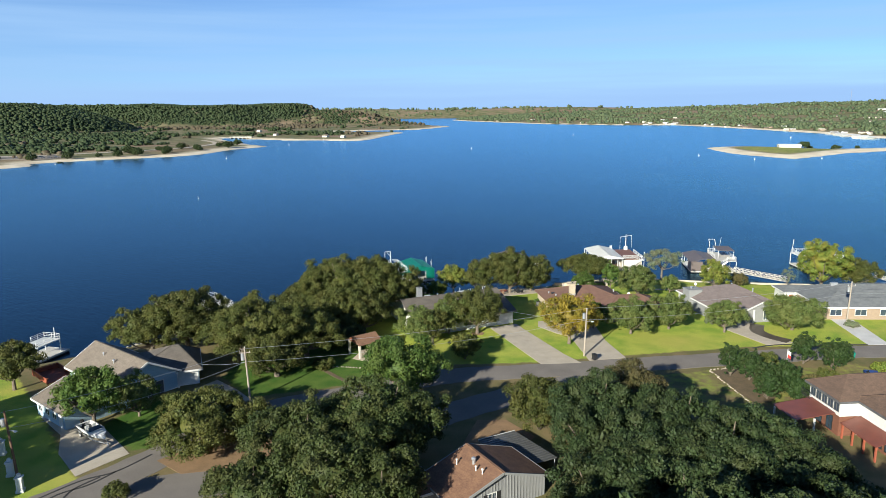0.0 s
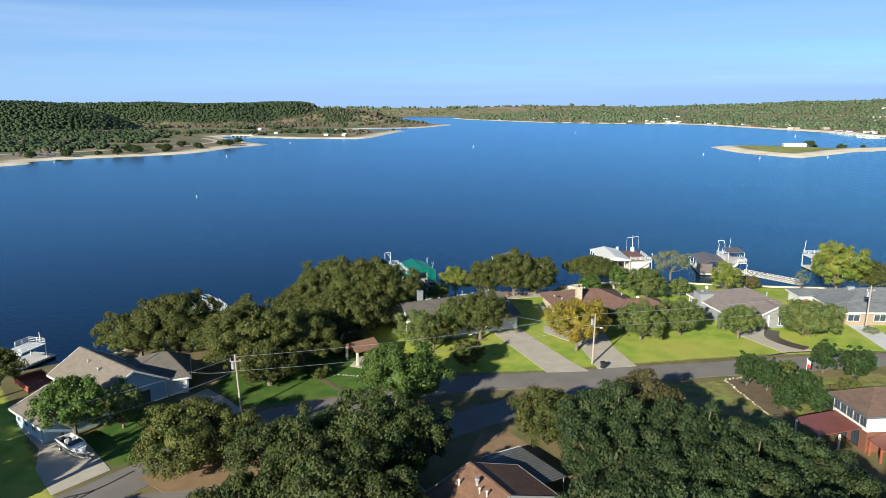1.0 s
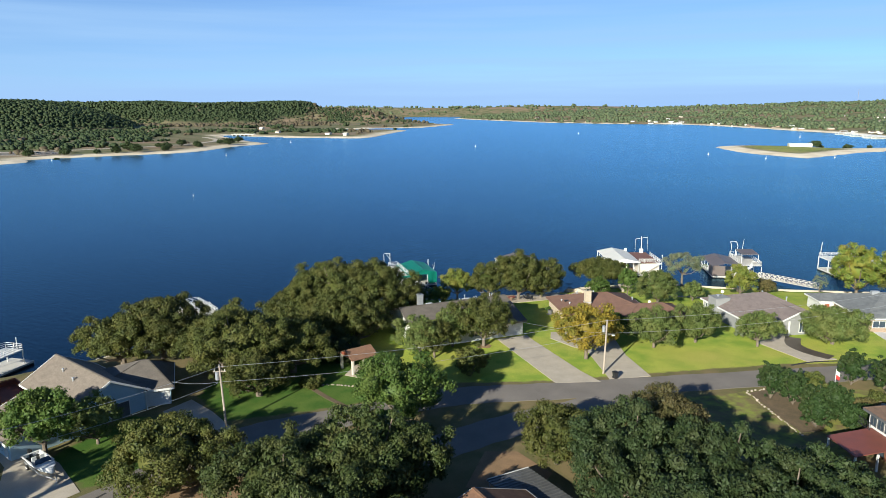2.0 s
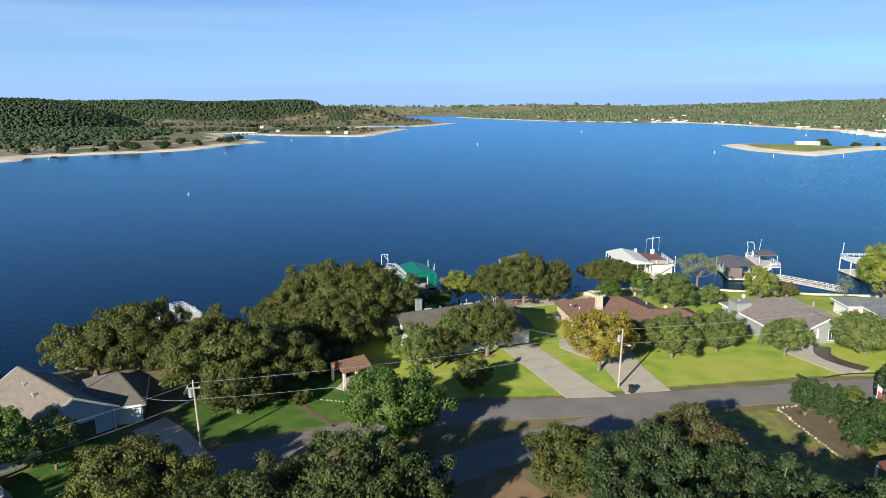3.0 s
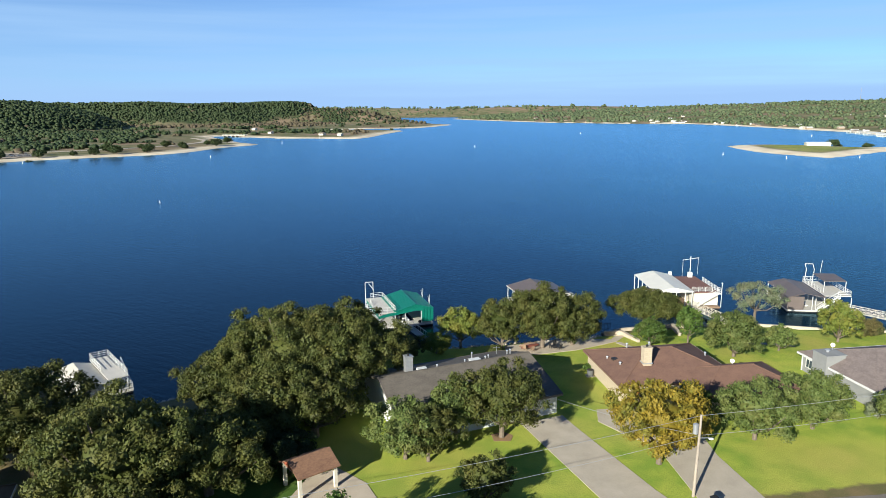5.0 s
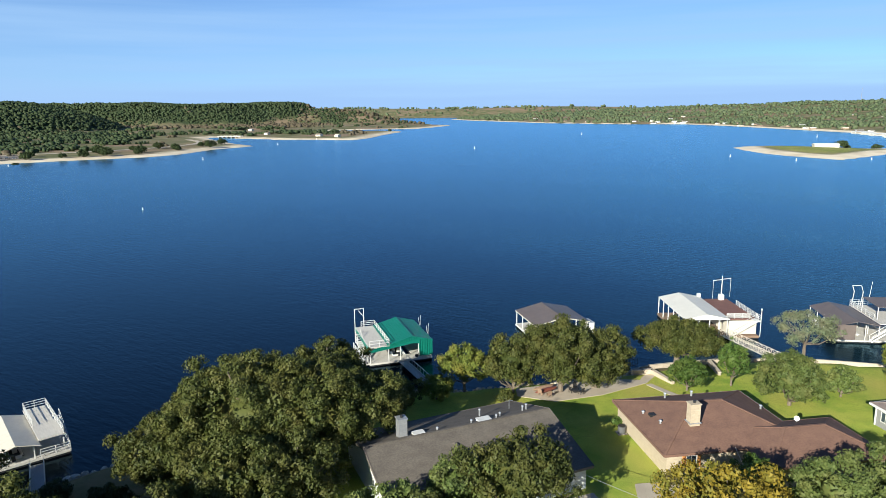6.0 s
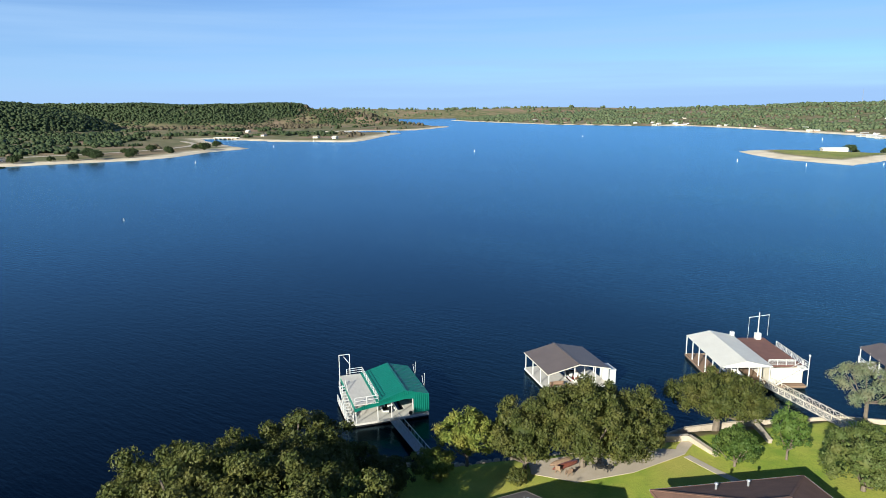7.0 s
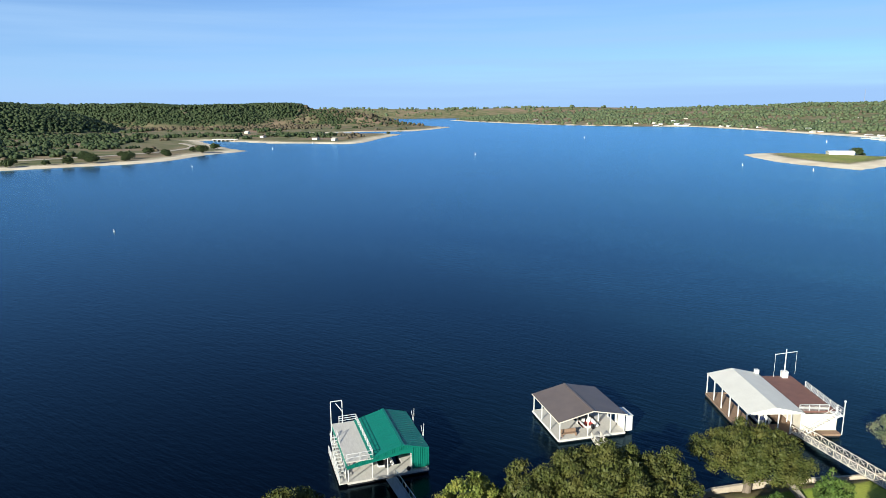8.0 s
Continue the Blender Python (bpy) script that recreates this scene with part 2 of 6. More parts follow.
def water_mat():
    m = bpy.data.materials.new("lake_water")
    m.use_nodes = True
    n, l = m.node_tree.nodes, m.node_tree.links
    n.remove(n["Principled BSDF"])
    deepw, gloss, fres, mixs = n.new("ShaderNodeBsdfDiffuse"), n.new("ShaderNodeBsdfGlossy"), n.new("ShaderNodeFresnel"), n.new("ShaderNodeMixShader")
    gloss.inputs["Color"].default_value, gloss.inputs["Roughness"].default_value = (0.46, 0.74, 0.95, 1), 0.2
    fres.inputs["IOR"].default_value = 1.29
    l.new(fres.outputs[0], mixs.inputs[0])
    l.new(deepw.outputs[0], mixs.inputs[1])
    l.new(gloss.outputs[0], mixs.inputs[2])
    l.new(mixs.outputs[0], n["Material Output"].inputs[0])
    tc, mp = n.new("ShaderNodeTexCoord"), n.new("ShaderNodeMapping")
    mp.vector_type = "TEXTURE"
    mp.inputs["Rotation"].default_value = (0, 0, radians(-36))      # the ripples' crests lie along this heading
    mp.inputs["Scale"].default_value = (3.0, 0.75, 1)
    l.new(tc.outputs["Object"], mp.inputs[0])
    w1, w2, w3 = (n.new("ShaderNodeTexNoise") for _ in range(3))
    for w, s, d in ((w1, 0.75, 3), (w2, 1.9, 2), (w3, 0.012, 3)):
        w.inputs["Scale"].default_value, w.inputs["Detail"].default_value = s, d
        l.new(mp.outputs[0], w.inputs[0])
    add = n.new("ShaderNodeMath")
    add.operation = "MULTIPLY_ADD"
    add.inputs[1].default_value = 0.6
    l.new(w2.outputs[0], add.inputs[0])
    l.new(w1.outputs[0], add.inputs[2])
    bp = n.new("ShaderNodeBump")
    bp.inputs["Distance"].default_value = 0.5
    rg = n.new("ShaderNodeMapRange")
    rg.inputs[1].default_value, rg.inputs[2].default_value = 0.35, 0.65
    rg.inputs[3].default_value, rg.inputs[4].default_value = 0.08, 0.19
    l.new(w3.outputs[0], rg.inputs[0])
    l.new(rg.outputs[0], bp.inputs["Strength"])
    l.new(add.outputs[0], bp.inputs["Height"])
    l.new(bp.outputs[0], gloss.inputs["Normal"])
    l.new(bp.outputs[0], fres.inputs["Normal"])
    # deep clear water, then silty shallows towards island and marina, painted sky brightness added
    sx, ad, deep, body = n.new("ShaderNodeSeparateXYZ"), n.new("ShaderNodeMath"), n.new("ShaderNodeMapRange"), n.new("ShaderNodeMix")
    l.new(tc.outputs["Object"], sx.inputs[0])
    ad.operation = "MULTIPLY_ADD"
    ad.inputs[1].default_value = 160
    l.new(w3.outputs[0], ad.inputs[0])
    l.new(sx.outputs[0], ad.inputs[2])
    deep.interpolation_type = "SMOOTHSTEP"
    deep.inputs[1].default_value, deep.inputs[2].default_value = 40, 420
    l.new(ad.outputs[0], deep.inputs[0])
    body.data_type = "RGBA"
    body.inputs[6].default_value, body.inputs[7].default_value = (0.0006, 0.0012, 0.003, 1), (0.028, 0.095, 0.12, 1)
    l.new(deep.outputs[0], body.inputs[0])
    l.new(body.outputs[2], deepw.inputs["Color"])
    return m


WATER = water_mat()

# ---- building blocks ----


class Shape:
    """Gathers boxes, tubes and plates into the one mesh of a part."""

    def __init__(self):
        self.v, self.f = [], []

    def add(self, verts, faces):
        k = len(self.v)
        self.v += [tuple(p) for p in verts]
        self.f += [tuple(k + i for i in f) for f in faces]
        return self

    def box(self, x0, x1, y0, y1, z0, z1):
        return self.add([(x, y, z) for z in (z0, z1) for y in (y0, y1) for x in (x0, x1)],
                        [(0, 2, 3, 1), (4, 5, 7, 6), (0, 1, 5, 4), (2, 6, 7, 3), (0, 4, 6, 2), (1, 3, 7, 5)])

    def tube(self, p, q, r, r2=None, seg=6):
        p, q, r2 = Vector(p), Vector(q), r if r2 is None else r2
        d = (q - p).normalized()
        a = d.orthogonal().normalized()
        b = d.cross(a)
        ring = [a * math.cos(2 * math.pi * i / seg) + b * math.sin(2 * math.pi * i / seg) for i in range(seg)]
        self.add([p + c * r for c in ring] + [q + c * r2 for c in ring],
                 [(i, (i + 1) % seg, seg + (i + 1) % seg, seg + i) for i in range(seg)]
                 + [tuple(range(seg))[::-1], tuple(range(seg, 2 * seg))])
        return self

    def beam(self, p, q, w, h):
        """A bar of rectangular section from p to q."""
        p, q = Vector(p), Vector(q)
        d = (q - p).normalized()
        s = d.cross(Vector((0, 0, 1)))
        s = s.normalized() if s.length > 1e-4 else Vector((1, 0, 0))
        u = s.cross(d)
        c = [s * (i * w / 2) + u * (j * h / 2) for i, j in ((-1, -1), (1, -1), (1, 1), (-1, 1))]
        return self.add([p + k for k in c] + [q + k for k in c],
                        [(0, 1, 2, 3), (7, 6, 5, 4), (0, 4, 5, 1), (1, 5, 6, 2), (2, 6, 7, 3), (3, 7, 4, 0)])

    def slab(self, top, t):
        """A plate of thickness t under the polygon top."""
        n = len(top)
        low = [(x, y, z - t) for x, y, z in top]
        return self.add(list(top) + low, [tuple(range(n)), tuple(range(n, 2 * n))[::-1]]
                        + [(i, n + i, n + (i + 1) % n, (i + 1) % n) for i in range(n)])

    def ball(self, c, rx, ry, rz, seg=8, rings=5):
        k = []
        for j in range(1, rings):
            a = math.pi * j / rings
            k += [(c[0] + rx * math.sin(a) * math.cos(2 * math.pi * i / seg), c[1] + ry * math.sin(a) * math.sin(2 * math.pi * i / seg),
                   c[2] + rz * math.cos(a)) for i in range(seg)]
        k += [(c[0], c[1], c[2] + rz), (c[0], c[1], c[2] - rz)]
        m = len(k)
        f = [(j * seg + i, (j + 1) * seg + i, (j + 1) * seg + (i + 1) % seg, j * seg + (i + 1) % seg) for j in range(rings - 2) for i in range(seg)]
        f += [(m - 2, i, (i + 1) % seg) for i in range(seg)]
        f += [(m - 1, (rings - 2) * seg + (i + 1) % seg, (rings - 2) * seg + i) for i in range(seg)]
        return self.add(k, f)


def mesh_of(name, v, f, material, smooth=False):
    me = bpy.data.meshes.new(name)
    me.from_pydata(v, [], f)
    me.materials.append(material)
    if smooth:
        me.shade_smooth()
    me.update()
    return me


def part(name, shape, material, parent, label="", smooth=False):
    """Links a shape as one mesh object under a thing or a part."""
    me = shape if isinstance(shape, bpy.types.Mesh) else mesh_of(name, shape.v, shape.f, material, smooth)
    if not isinstance(shape, bpy.types.Mesh):
        bm = bmesh.new()
        bm.from_mesh(me)
        bmesh.ops.recalc_face_normals(bm, faces=bm.faces)
        bm.to_mesh(me)
        bm.free()
    ob = new(name, me)
    ob.parent = parent
    return tagged(ob, label=label)


def thing(name, x, y, z, turn, label, category, group="", kind=""):
    ob = new(name)
    ob.empty_display_size = 0.3
    ob.matrix_basis = pose(x, y, z, 0, 0, turn)
    return tagged(ob, label, category, group, kind)


def solid(name, shape, material, label, category="", group="", kind="", smooth=False):
    ob = part(name, shape, material, None, "", smooth)
    return tagged(ob, label, category, group, kind)


# ---- the lie of the land ----
NEAR = [(-2500, -900), (-900, -300), (-300, 40), (-140, 92), (-100, 103), (-77, 112), (-62, 123), (-52, 131), (-46, 134.5), (-40, 139.5),
        (-32, 147), (-20, 157), (-11, 161.5), (-3, 159.5), (7, 161.5), (17, 163.5), (27, 166), (31, 168.5), (43, 171), (54, 172),
        (68, 168.5), (85, 166), (110, 163), (200, 160), (700, 60), (2500, -600), (2500, -4000), (-2500, -4000)]
LEFT = [(-4900, 200), (-900, 470), (-420, 540), (-383, 572), (-373, 600), (-393, 636), (-340, 681), (-282, 724), (-274, 852), (-250, 917),
        (-312, 1027), (-368, 1120), (-420, 1230), (-385, 1235), (-350, 1182), (-275, 1119), (-138, 1066), (-128, 1201), (-99, 1478),
        (-150, 1530), (-290, 1590), (-212, 1644), (-78, 1694), (3, 2035), (-60, 2180), (-350, 2600), (-700, 3600), (-900, 5200), (-4900, 5200)]
RIGHT = [(2, 3431), (84, 2995), (302, 2228), (491, 1956), (629, 1888), (647, 1469), (640, 1179), (617, 967), (660, 830), (1500, 500), (4900, 300),
         (4900, 5200), (300, 5200), (60, 3900)]
ISLE = [(293, 790), (283, 676), (303, 595), (331, 618), (390, 667), (470, 706), (1100, 700), (1100, 780), (480, 752), (410, 735), (374, 788), (331, 806)]
FAR = [(-3000, 4380), (3000, 4380), (3000, 5400), (-3000, 5400)]


def inside(x, y, poly):
    """How far each place lies inside the polygon's outline (outside it: below nought)."""
    d = np.full(np.shape(x), 1e9)
    inn = np.zeros(np.shape(x), bool)
    for (ax, ay), (bx, by) in zip(poly, poly[1:] + poly[:1]):
        vx, vy = bx - ax, by - ay
        t = np.clip(((x - ax) * vx + (y - ay) * vy) / (vx * vx + vy * vy), 0, 1)
        d = np.minimum(d, np.hypot(x - ax - t * vx, y - ay - t * vy))
        if by != ay:
            inn ^= ((ay > y) != (by > y)) & (x < (bx - ax) * (y - ay) / (by - ay) + ax)
    return np.where(inn, d, -d)


def rough_noise(x, y, size, seed=0):
    """Smooth value noise between -1 and 1."""
    r = np.random.RandomState(seed).rand(64, 64) * 2 - 1
    u, v = x / size, y / size
    i, j = np.floor(u).astype(int), np.floor(v).astype(int)
    a, b = u - i, v - j
    a, b = a * a * (3 - 2 * a), b * b * (3 - 2 * b)
    g = lambda p, q: r[p % 64, q % 64]
    return (g(i, j) * (1 - a) + g(i + 1, j) * a) * (1 - b) + (g(i, j + 1) * (1 - a) + g(i + 1, j + 1) * a) * b


def bump_at(x, y, cx, cy, rx, ry, h, turn=0.0):
    c, s = math.cos(radians(turn)), math.sin(radians(turn))
    u, v = ((x - cx) * c + (y - cy) * s) / rx, (-(x - cx) * s + (y - cy) * c) / ry
    return h * np.clip(1.35 - (u * u + v * v), 0, 1) ** 1.0


def land(x, y):
    """The ground's height; the lake's level is nought."""
    x, y = np.asarray(x, float), np.asarray(y, float)
    wob = rough_noise(x, y, 60, 3) * 4 + rough_noise(x, y, 19, 4) * 1.5
    n = inside(x, y, NEAR)
    near = np.where(n > 0, np.minimum(n / 1.2, 1) * 0.8 + np.clip((n - 1) / 20, 0, 1) * 1.2, np.maximum(n * 1.3, -6))
    z = near
    sh = (np.hypot(x, y) > 350)
    dl = inside(x, y, LEFT) + wob * sh
    hills = (bump_at(x, y, -1130, 1560, 330, 300, 60) + bump_at(x, y, -1000, 2350, 470, 330, 99)
             + bump_at(x, y, -330, 2480, 330, 300, 42, 10) + bump_at(x, y, -140, 2330, 150, 220, 18)
             + bump_at(x, y, -900, 3600, 800, 500, 60))
    hills = np.minimum(hills, 62) + (rough_noise(x, y, 160, 7) * 5 + rough_noise(x, y, 70, 8) * 2) * np.clip(hills / 25, 0, 1)
    zl = np.where(dl > 0, np.minimum(dl / 9, 1) * 1.6 + np.clip((dl - 9) / 300, 0, 1) * 4 + hills * np.clip(dl / 150, 0, 1), np.maximum(dl * 0.3, -6))
    dr = inside(x, y, RIGHT) + wob * sh
    rise = np.clip((dr - 20) / 1250, 0, 1) ** 0.75 * 46
    rise = rise * np.where(x < 900, np.clip(0.55 + x / 2300, 0, 1), 1) + bump_at(x, y, 1750, 2900, 420, 500, 13)
    rise += (rough_noise(x, y, 260, 9) * 7 + rough_noise(x, y, 90, 10) * 3) * np.clip(dr / 300, 0, 1)
    zr = np.where(dr > 0, np.minimum(dr / 24, 1) * 2 + np.maximum(rise, 0), np.maximum(dr * 0.3, -6))
    di = inside(x, y, ISLE) + wob * 0.4
    zi = np.where(di > 0, np.minimum(di / 14, 1) * 1.4 + np.clip((di - 14) / 30, 0, 1) * 1.4, np.maximum(di * 0.25, -6))
    df = inside(x, y, FAR)
    zf = np.where(df > 0, np.clip(df / 350, 0, 1) * (66 + rough_noise(x, y, 700, 12) * 12) + 1, np.maximum(df * 0.3, -6))
    return np.maximum.reduce([z, zl, zr, zi, zf])


def height(x, y):
    return float(land(np.array([x]), np.array([y]))[0])


def steps(lo, a, b, hi, step, grow):
    out = list(np.arange(a, b + 0.01, step))
    s, p = step, b
    while p < hi:
        s *= grow
        p += s
        out.append(p)
    s, p = step, a
    while p > lo:
        s *= grow
        p -= s
        out.insert(0, p)
    return np.array(out)


def ground_mat():
    m = bpy.data.materials.new("ground_cover")
    m.use_nodes = True
    n, l = m.node_tree.nodes, m.node_tree.links
    p = n["Principled BSDF"]
    p.inputs["Roughness"].default_value, p.inputs["Specular IOR Level"].default_value = 0.95, 0.1
    tc = n.new("ShaderNodeTexCoord")

    def noise_at(scale, detail=4):
        t = n.new("ShaderNodeTexNoise")
        t.inputs["Scale"].default_value, t.inputs["Detail"].default_value = scale, detail
        l.new(tc.outputs["Object"], t.inputs[0])
        return t.outputs[0]

    def blend(f, a, b, lo=0.4, hi=0.6):
        rg, mx = n.new("ShaderNodeMapRange"), n.new("ShaderNodeMix")
        rg.inputs[1].default_value, rg.inputs[2].default_value = lo, hi
        l.new(f, rg.inputs[0])
        mx.data_type = "RGBA"
        for k, c in ((6, a), (7, b)):
            if isinstance(c, tuple):
                mx.inputs[k].default_value = (*c, 1)
            else:
                l.new(c, mx.inputs[k])
        l.new(rg.outputs[0], mx.inputs[0])
        return mx.outputs[2]

    def mask(name, rag):
        at, ad = n.new("ShaderNodeAttribute"), n.new("ShaderNodeMath")
        at.attribute_name = name
        ad.operation = "MULTIPLY_ADD"
        ad.inputs[1].default_value = rag
        l.new(noise_at(0.7, 5), ad.inputs[0])
        l.new(at.outputs["Fac"], ad.inputs[2])
        return ad.outputs[0]

    fine = noise_at(7, 3)
    mid = noise_at(0.33)
    lawn = blend(mid, (0.235, 0.335, 0.042), (0.4, 0.44, 0.065), 0.36, 0.64)
    lawn = blend(noise_at(0.09), lawn, (0.47, 0.42, 0.09), 0.44, 0.7)
    lawn = blend(fine, lawn, (0.15, 0.2, 0.042), 0.42, 0.8)
    # a deeper green for the lawn round the left-hand pole and oaks
    deep_green = blend(fine, blend(mid, (0.06, 0.125, 0.02), (0.115, 0.17, 0.032), 0.36, 0.64), (0.04, 0.08, 0.018), 0.45, 0.8)
    lawn = blend(mask("deep_green", 0.5), lawn, deep_green, 0.6, 0.9)
    dry = blend(mid, (0.2, 0.155, 0.075), (0.13, 0.125, 0.05), 0.38, 0.62)
    dry = blend(fine, dry, (0.28, 0.2, 0.11), 0.5, 0.9)
    wild = blend(noise_at(0.03, 6), (0.12, 0.13, 0.06), (0.24, 0.2, 0.115), 0.42, 0.66)
    wild = blend(noise_at(0.008, 5), wild, (0.27, 0.19, 0.13), 0.5, 0.66)
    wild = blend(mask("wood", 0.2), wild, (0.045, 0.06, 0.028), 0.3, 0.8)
    sand = blend(noise_at(0.05), (0.74, 0.65, 0.49), (0.58, 0.48, 0.34), 0.4, 0.65)
    col = blend(mask("far_land", 0.0), dry, wild, 0.3, 0.7)
    col = blend(mask("lawn", 0.5), col, lawn, 0.65, 0.85)
    col = blend(mask("beach", 0.35), col, sand, 0.55, 0.75)
    l.new(col, p.inputs["Base Color"])
    bp = n.new("ShaderNodeBump")
    bp.inputs["Strength"].default_value, bp.inputs["Distance"].default_value = 0.5, 0.06
    l.new(fine, bp.inputs["Height"])
    l.new(bp.outputs[0], p.inputs["Normal"])
    return m


LAWNS = [[(-36, 112), (-37, 103), (-30, 95), (-15, 100), (-2, 108), (16, 109), (31, 112), (54, 116), (125, 119), (125, 160), (54, 171), (28, 165), (8, 161), (-16, 158), (-30, 135)],
         [(-75, 108), (-44, 71.5), (-53, 60), (-90, 70), (-100, 100)], [(-49, 84), (-40, 78.5), (-36, 80), (-30, 92), (-44, 97)]]


def bare_slope(x, y):
    """Where the hills carry leafless scrub and red grass in place of woods."""
    return np.clip(bump_at(x, y, -640, 1830, 300, 130, 1.2) + bump_at(x, y, -470, 2050, 120, 170, 1.2) + bump_at(x, y, -150, 2330, 200, 260, 1.2)
                   + bump_at(x, y, -420, 2330, 90, 160, 0.7), 0, 1)


def build_ground():
    xs, ys = steps(-4900, -90, 125, 4900, 1.5, 1.042), steps(-900, 55, 176, 4950, 1.5, 1.033)
    gx, gy = np.meshgrid(xs, ys)
    gz = land(gx, gy)
    nx, ny = len(xs), len(ys)
    me = bpy.data.meshes.new("ground")
    v = np.stack([gx.ravel(), gy.ravel(), gz.ravel()], 1)
    i = (np.arange(ny - 1)[:, None] * nx + np.arange(nx - 1)[None, :]).ravel()
    f = np.stack([i, i + 1, i + nx + 1, i + nx], 1)
    f = f[(np.hypot(v[f, 0], v[f, 1]) < 4990).all(1)]
    me.from_pydata(v.tolist(), [], f.tolist())
    lawn = np.zeros(len(v))
    for p in LAWNS:
        lawn = np.maximum(lawn, np.clip(inside(v[:, 0], v[:, 1], p) / 3 + 0.5, 0, 1))
    far = (np.hypot(v[:, 0], v[:, 1]) > 330).astype(float)
    shore = np.maximum.reduce([np.where(inside(v[:, 0], v[:, 1], p) > -30, 1.0, 0.0) for p in (LEFT, RIGHT, ISLE)]) * far
    beach = shore * np.clip(1.5 - v[:, 2] / 1.7, 0, 1)
    isle = np.clip(inside(v[:, 0], v[:, 1], ISLE) / 30, 0, 1)
    lawn = np.maximum(lawn, 0.44 * np.clip(inside(v[:, 0], v[:, 1], [(30, 104), (31, 84), (46, 84), (58, 90), (76, 102), (70, 109), (50, 107)]) / 3 + 0.5, 0, 1))
    deep_green = np.clip(inside(v[:, 0], v[:, 1], [(-52, 80), (-40, 74), (-30, 84), (-18, 95), (-8, 101), (-9, 109), (-14, 118), (-40, 118), (-52, 96)]) / 6 + 0.5, 0, 1)
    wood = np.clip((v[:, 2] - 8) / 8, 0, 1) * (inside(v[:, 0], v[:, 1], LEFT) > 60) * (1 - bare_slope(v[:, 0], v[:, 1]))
    for name, a in (("deep_green", deep_green), ("wood", wood), ("lawn", np.maximum(lawn, isle * 0.5)), ("far_land", far), ("beach", beach)):
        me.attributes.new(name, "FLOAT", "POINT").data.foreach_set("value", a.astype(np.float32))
    me.materials.append(ground_mat())
    me.shade_smooth()
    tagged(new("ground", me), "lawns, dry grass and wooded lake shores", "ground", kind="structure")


build_ground()
lake = Shape()
ring = [(4980 * math.cos(2 * math.pi * i / 96), 4980 * math.sin(2 * math.pi * i / 96), 0) for i in range(96)]
lake.add(ring, [tuple(range(96))])
solid("water", lake, WATER, "wide blue lake with small wind ripples", "lake", kind="structure")


def ribbon(name, line, width, material, label, lift=0.03, kind="structure", category="road"):
    """A paved strip with real thickness along a line on the ground."""
    pts = []
    for k in range(len(line) - 1):
        p0, p1, p2, p3 = line[max(k - 1, 0)], line[k], line[k + 1], line[min(k + 2, len(line) - 1)]
        for j in range(8):
            t = j / 8
            pts.append([0.5 * (2 * b + (c - a) * t + (2 * a - 5 * b + 4 * c - d) * t * t + (3 * b - a - 3 * c + d) * t ** 3)
                        for a, b, c, d in zip(p0, p1, p2, p3)])
    pts.append(list(line[-1]))
    s, n = Shape(), len(pts)
    v = []
    for k, (x, y) in enumerate(pts):
        a, b = pts[max(k - 1, 0)], pts[min(k + 1, n - 1)]
        d = Vector((b[0] - a[0], b[1] - a[1], 0)).normalized()
        w = width / 2 + 0.12 * math.sin(k * 1.7) * (width > 4)
        for sgn in (-1, 1):
            px, py = x - d.y * w * sgn, y + d.x * w * sgn
            z = height(px, py) + lift
            v += [(px, py, z), (px, py, z - 0.25)]
    f = []
    for k in range(n - 1):
        a, b = 4 * k, 4 * k + 4
        f += [(a, b, b + 2, a + 2), (a + 1, a + 3, b + 3, b + 1), (a, a + 1, b + 1, b), (a + 2, b + 2, b + 3, a + 3)]
    f += [(0, 2, 3, 1), (4 * n - 4, 4 * n - 3, 4 * n - 1, 4 * n - 2)]
    s.add(v, f)
    return solid(name, s, material, label, category, kind=kind)


def pad(name, pts, material, label, lift=0.045, kind="structure", category="driveway"):
    """A flat poured slab on the ground."""
    s = Shape()
    s.slab([(x, y, height(x, y) + lift) for x, y in pts], 0.3)
    return solid(name, s, material, label, category, kind=kind)


ribbon("road", [(260, 135), (120, 116), (80, 113.4), (70, 113.2), (55, 110.9), (31.7, 107.6), (16, 105.2), (4, 103.8), (-4, 101.5), (-15, 96.2), (-25, 91.4),
                (-31.5, 85), (-37, 76), (-45, 66), (-60, 50), (-90, 20)], 6.0, ASPHALT, "worn grey-brown asphalt lakeside street")
ribbon("road", [(27, 104.5), (20, 99.8), (10, 95), (1, 89.5), (-9, 81.5), (-17, 75.5), (-26, 71.3), (-36, 69), (-46, 65)], 6.0, ASPHALT,
       "shaded asphalt side street under trees", 0.022)
pad("driveway", [(16.3, 108.1), (23.3, 108.6), (21, 113), (15.2, 127.5), (14.2, 130.4), (8.6, 128.2), (10.2, 124)], CONCRETE, "tan concrete driveway up to a garage")
pad("driveway", [(24.9, 109.6), (31.6, 110.8), (30, 120), (30, 129.5), (22.6, 129.5), (23.8, 122)], CONCRETE, "grey concrete driveway beside a pole")
pad("driveway", [(18.4, 128.6), (21.6, 124.2), (23.6, 122.6), (22.5, 129.6), (29.0, 129.8), (27.5, 133.2), (18.9, 132.0)], CONCRETE, "tan concrete apron before a brick house", 0.06)
pad("driveway", [(59, 117), (64.5, 118), (60.2, 125), (63, 131.5), (57.5, 131), (55, 126)], CONCRETE, "stained concrete driveway with a wet patch")
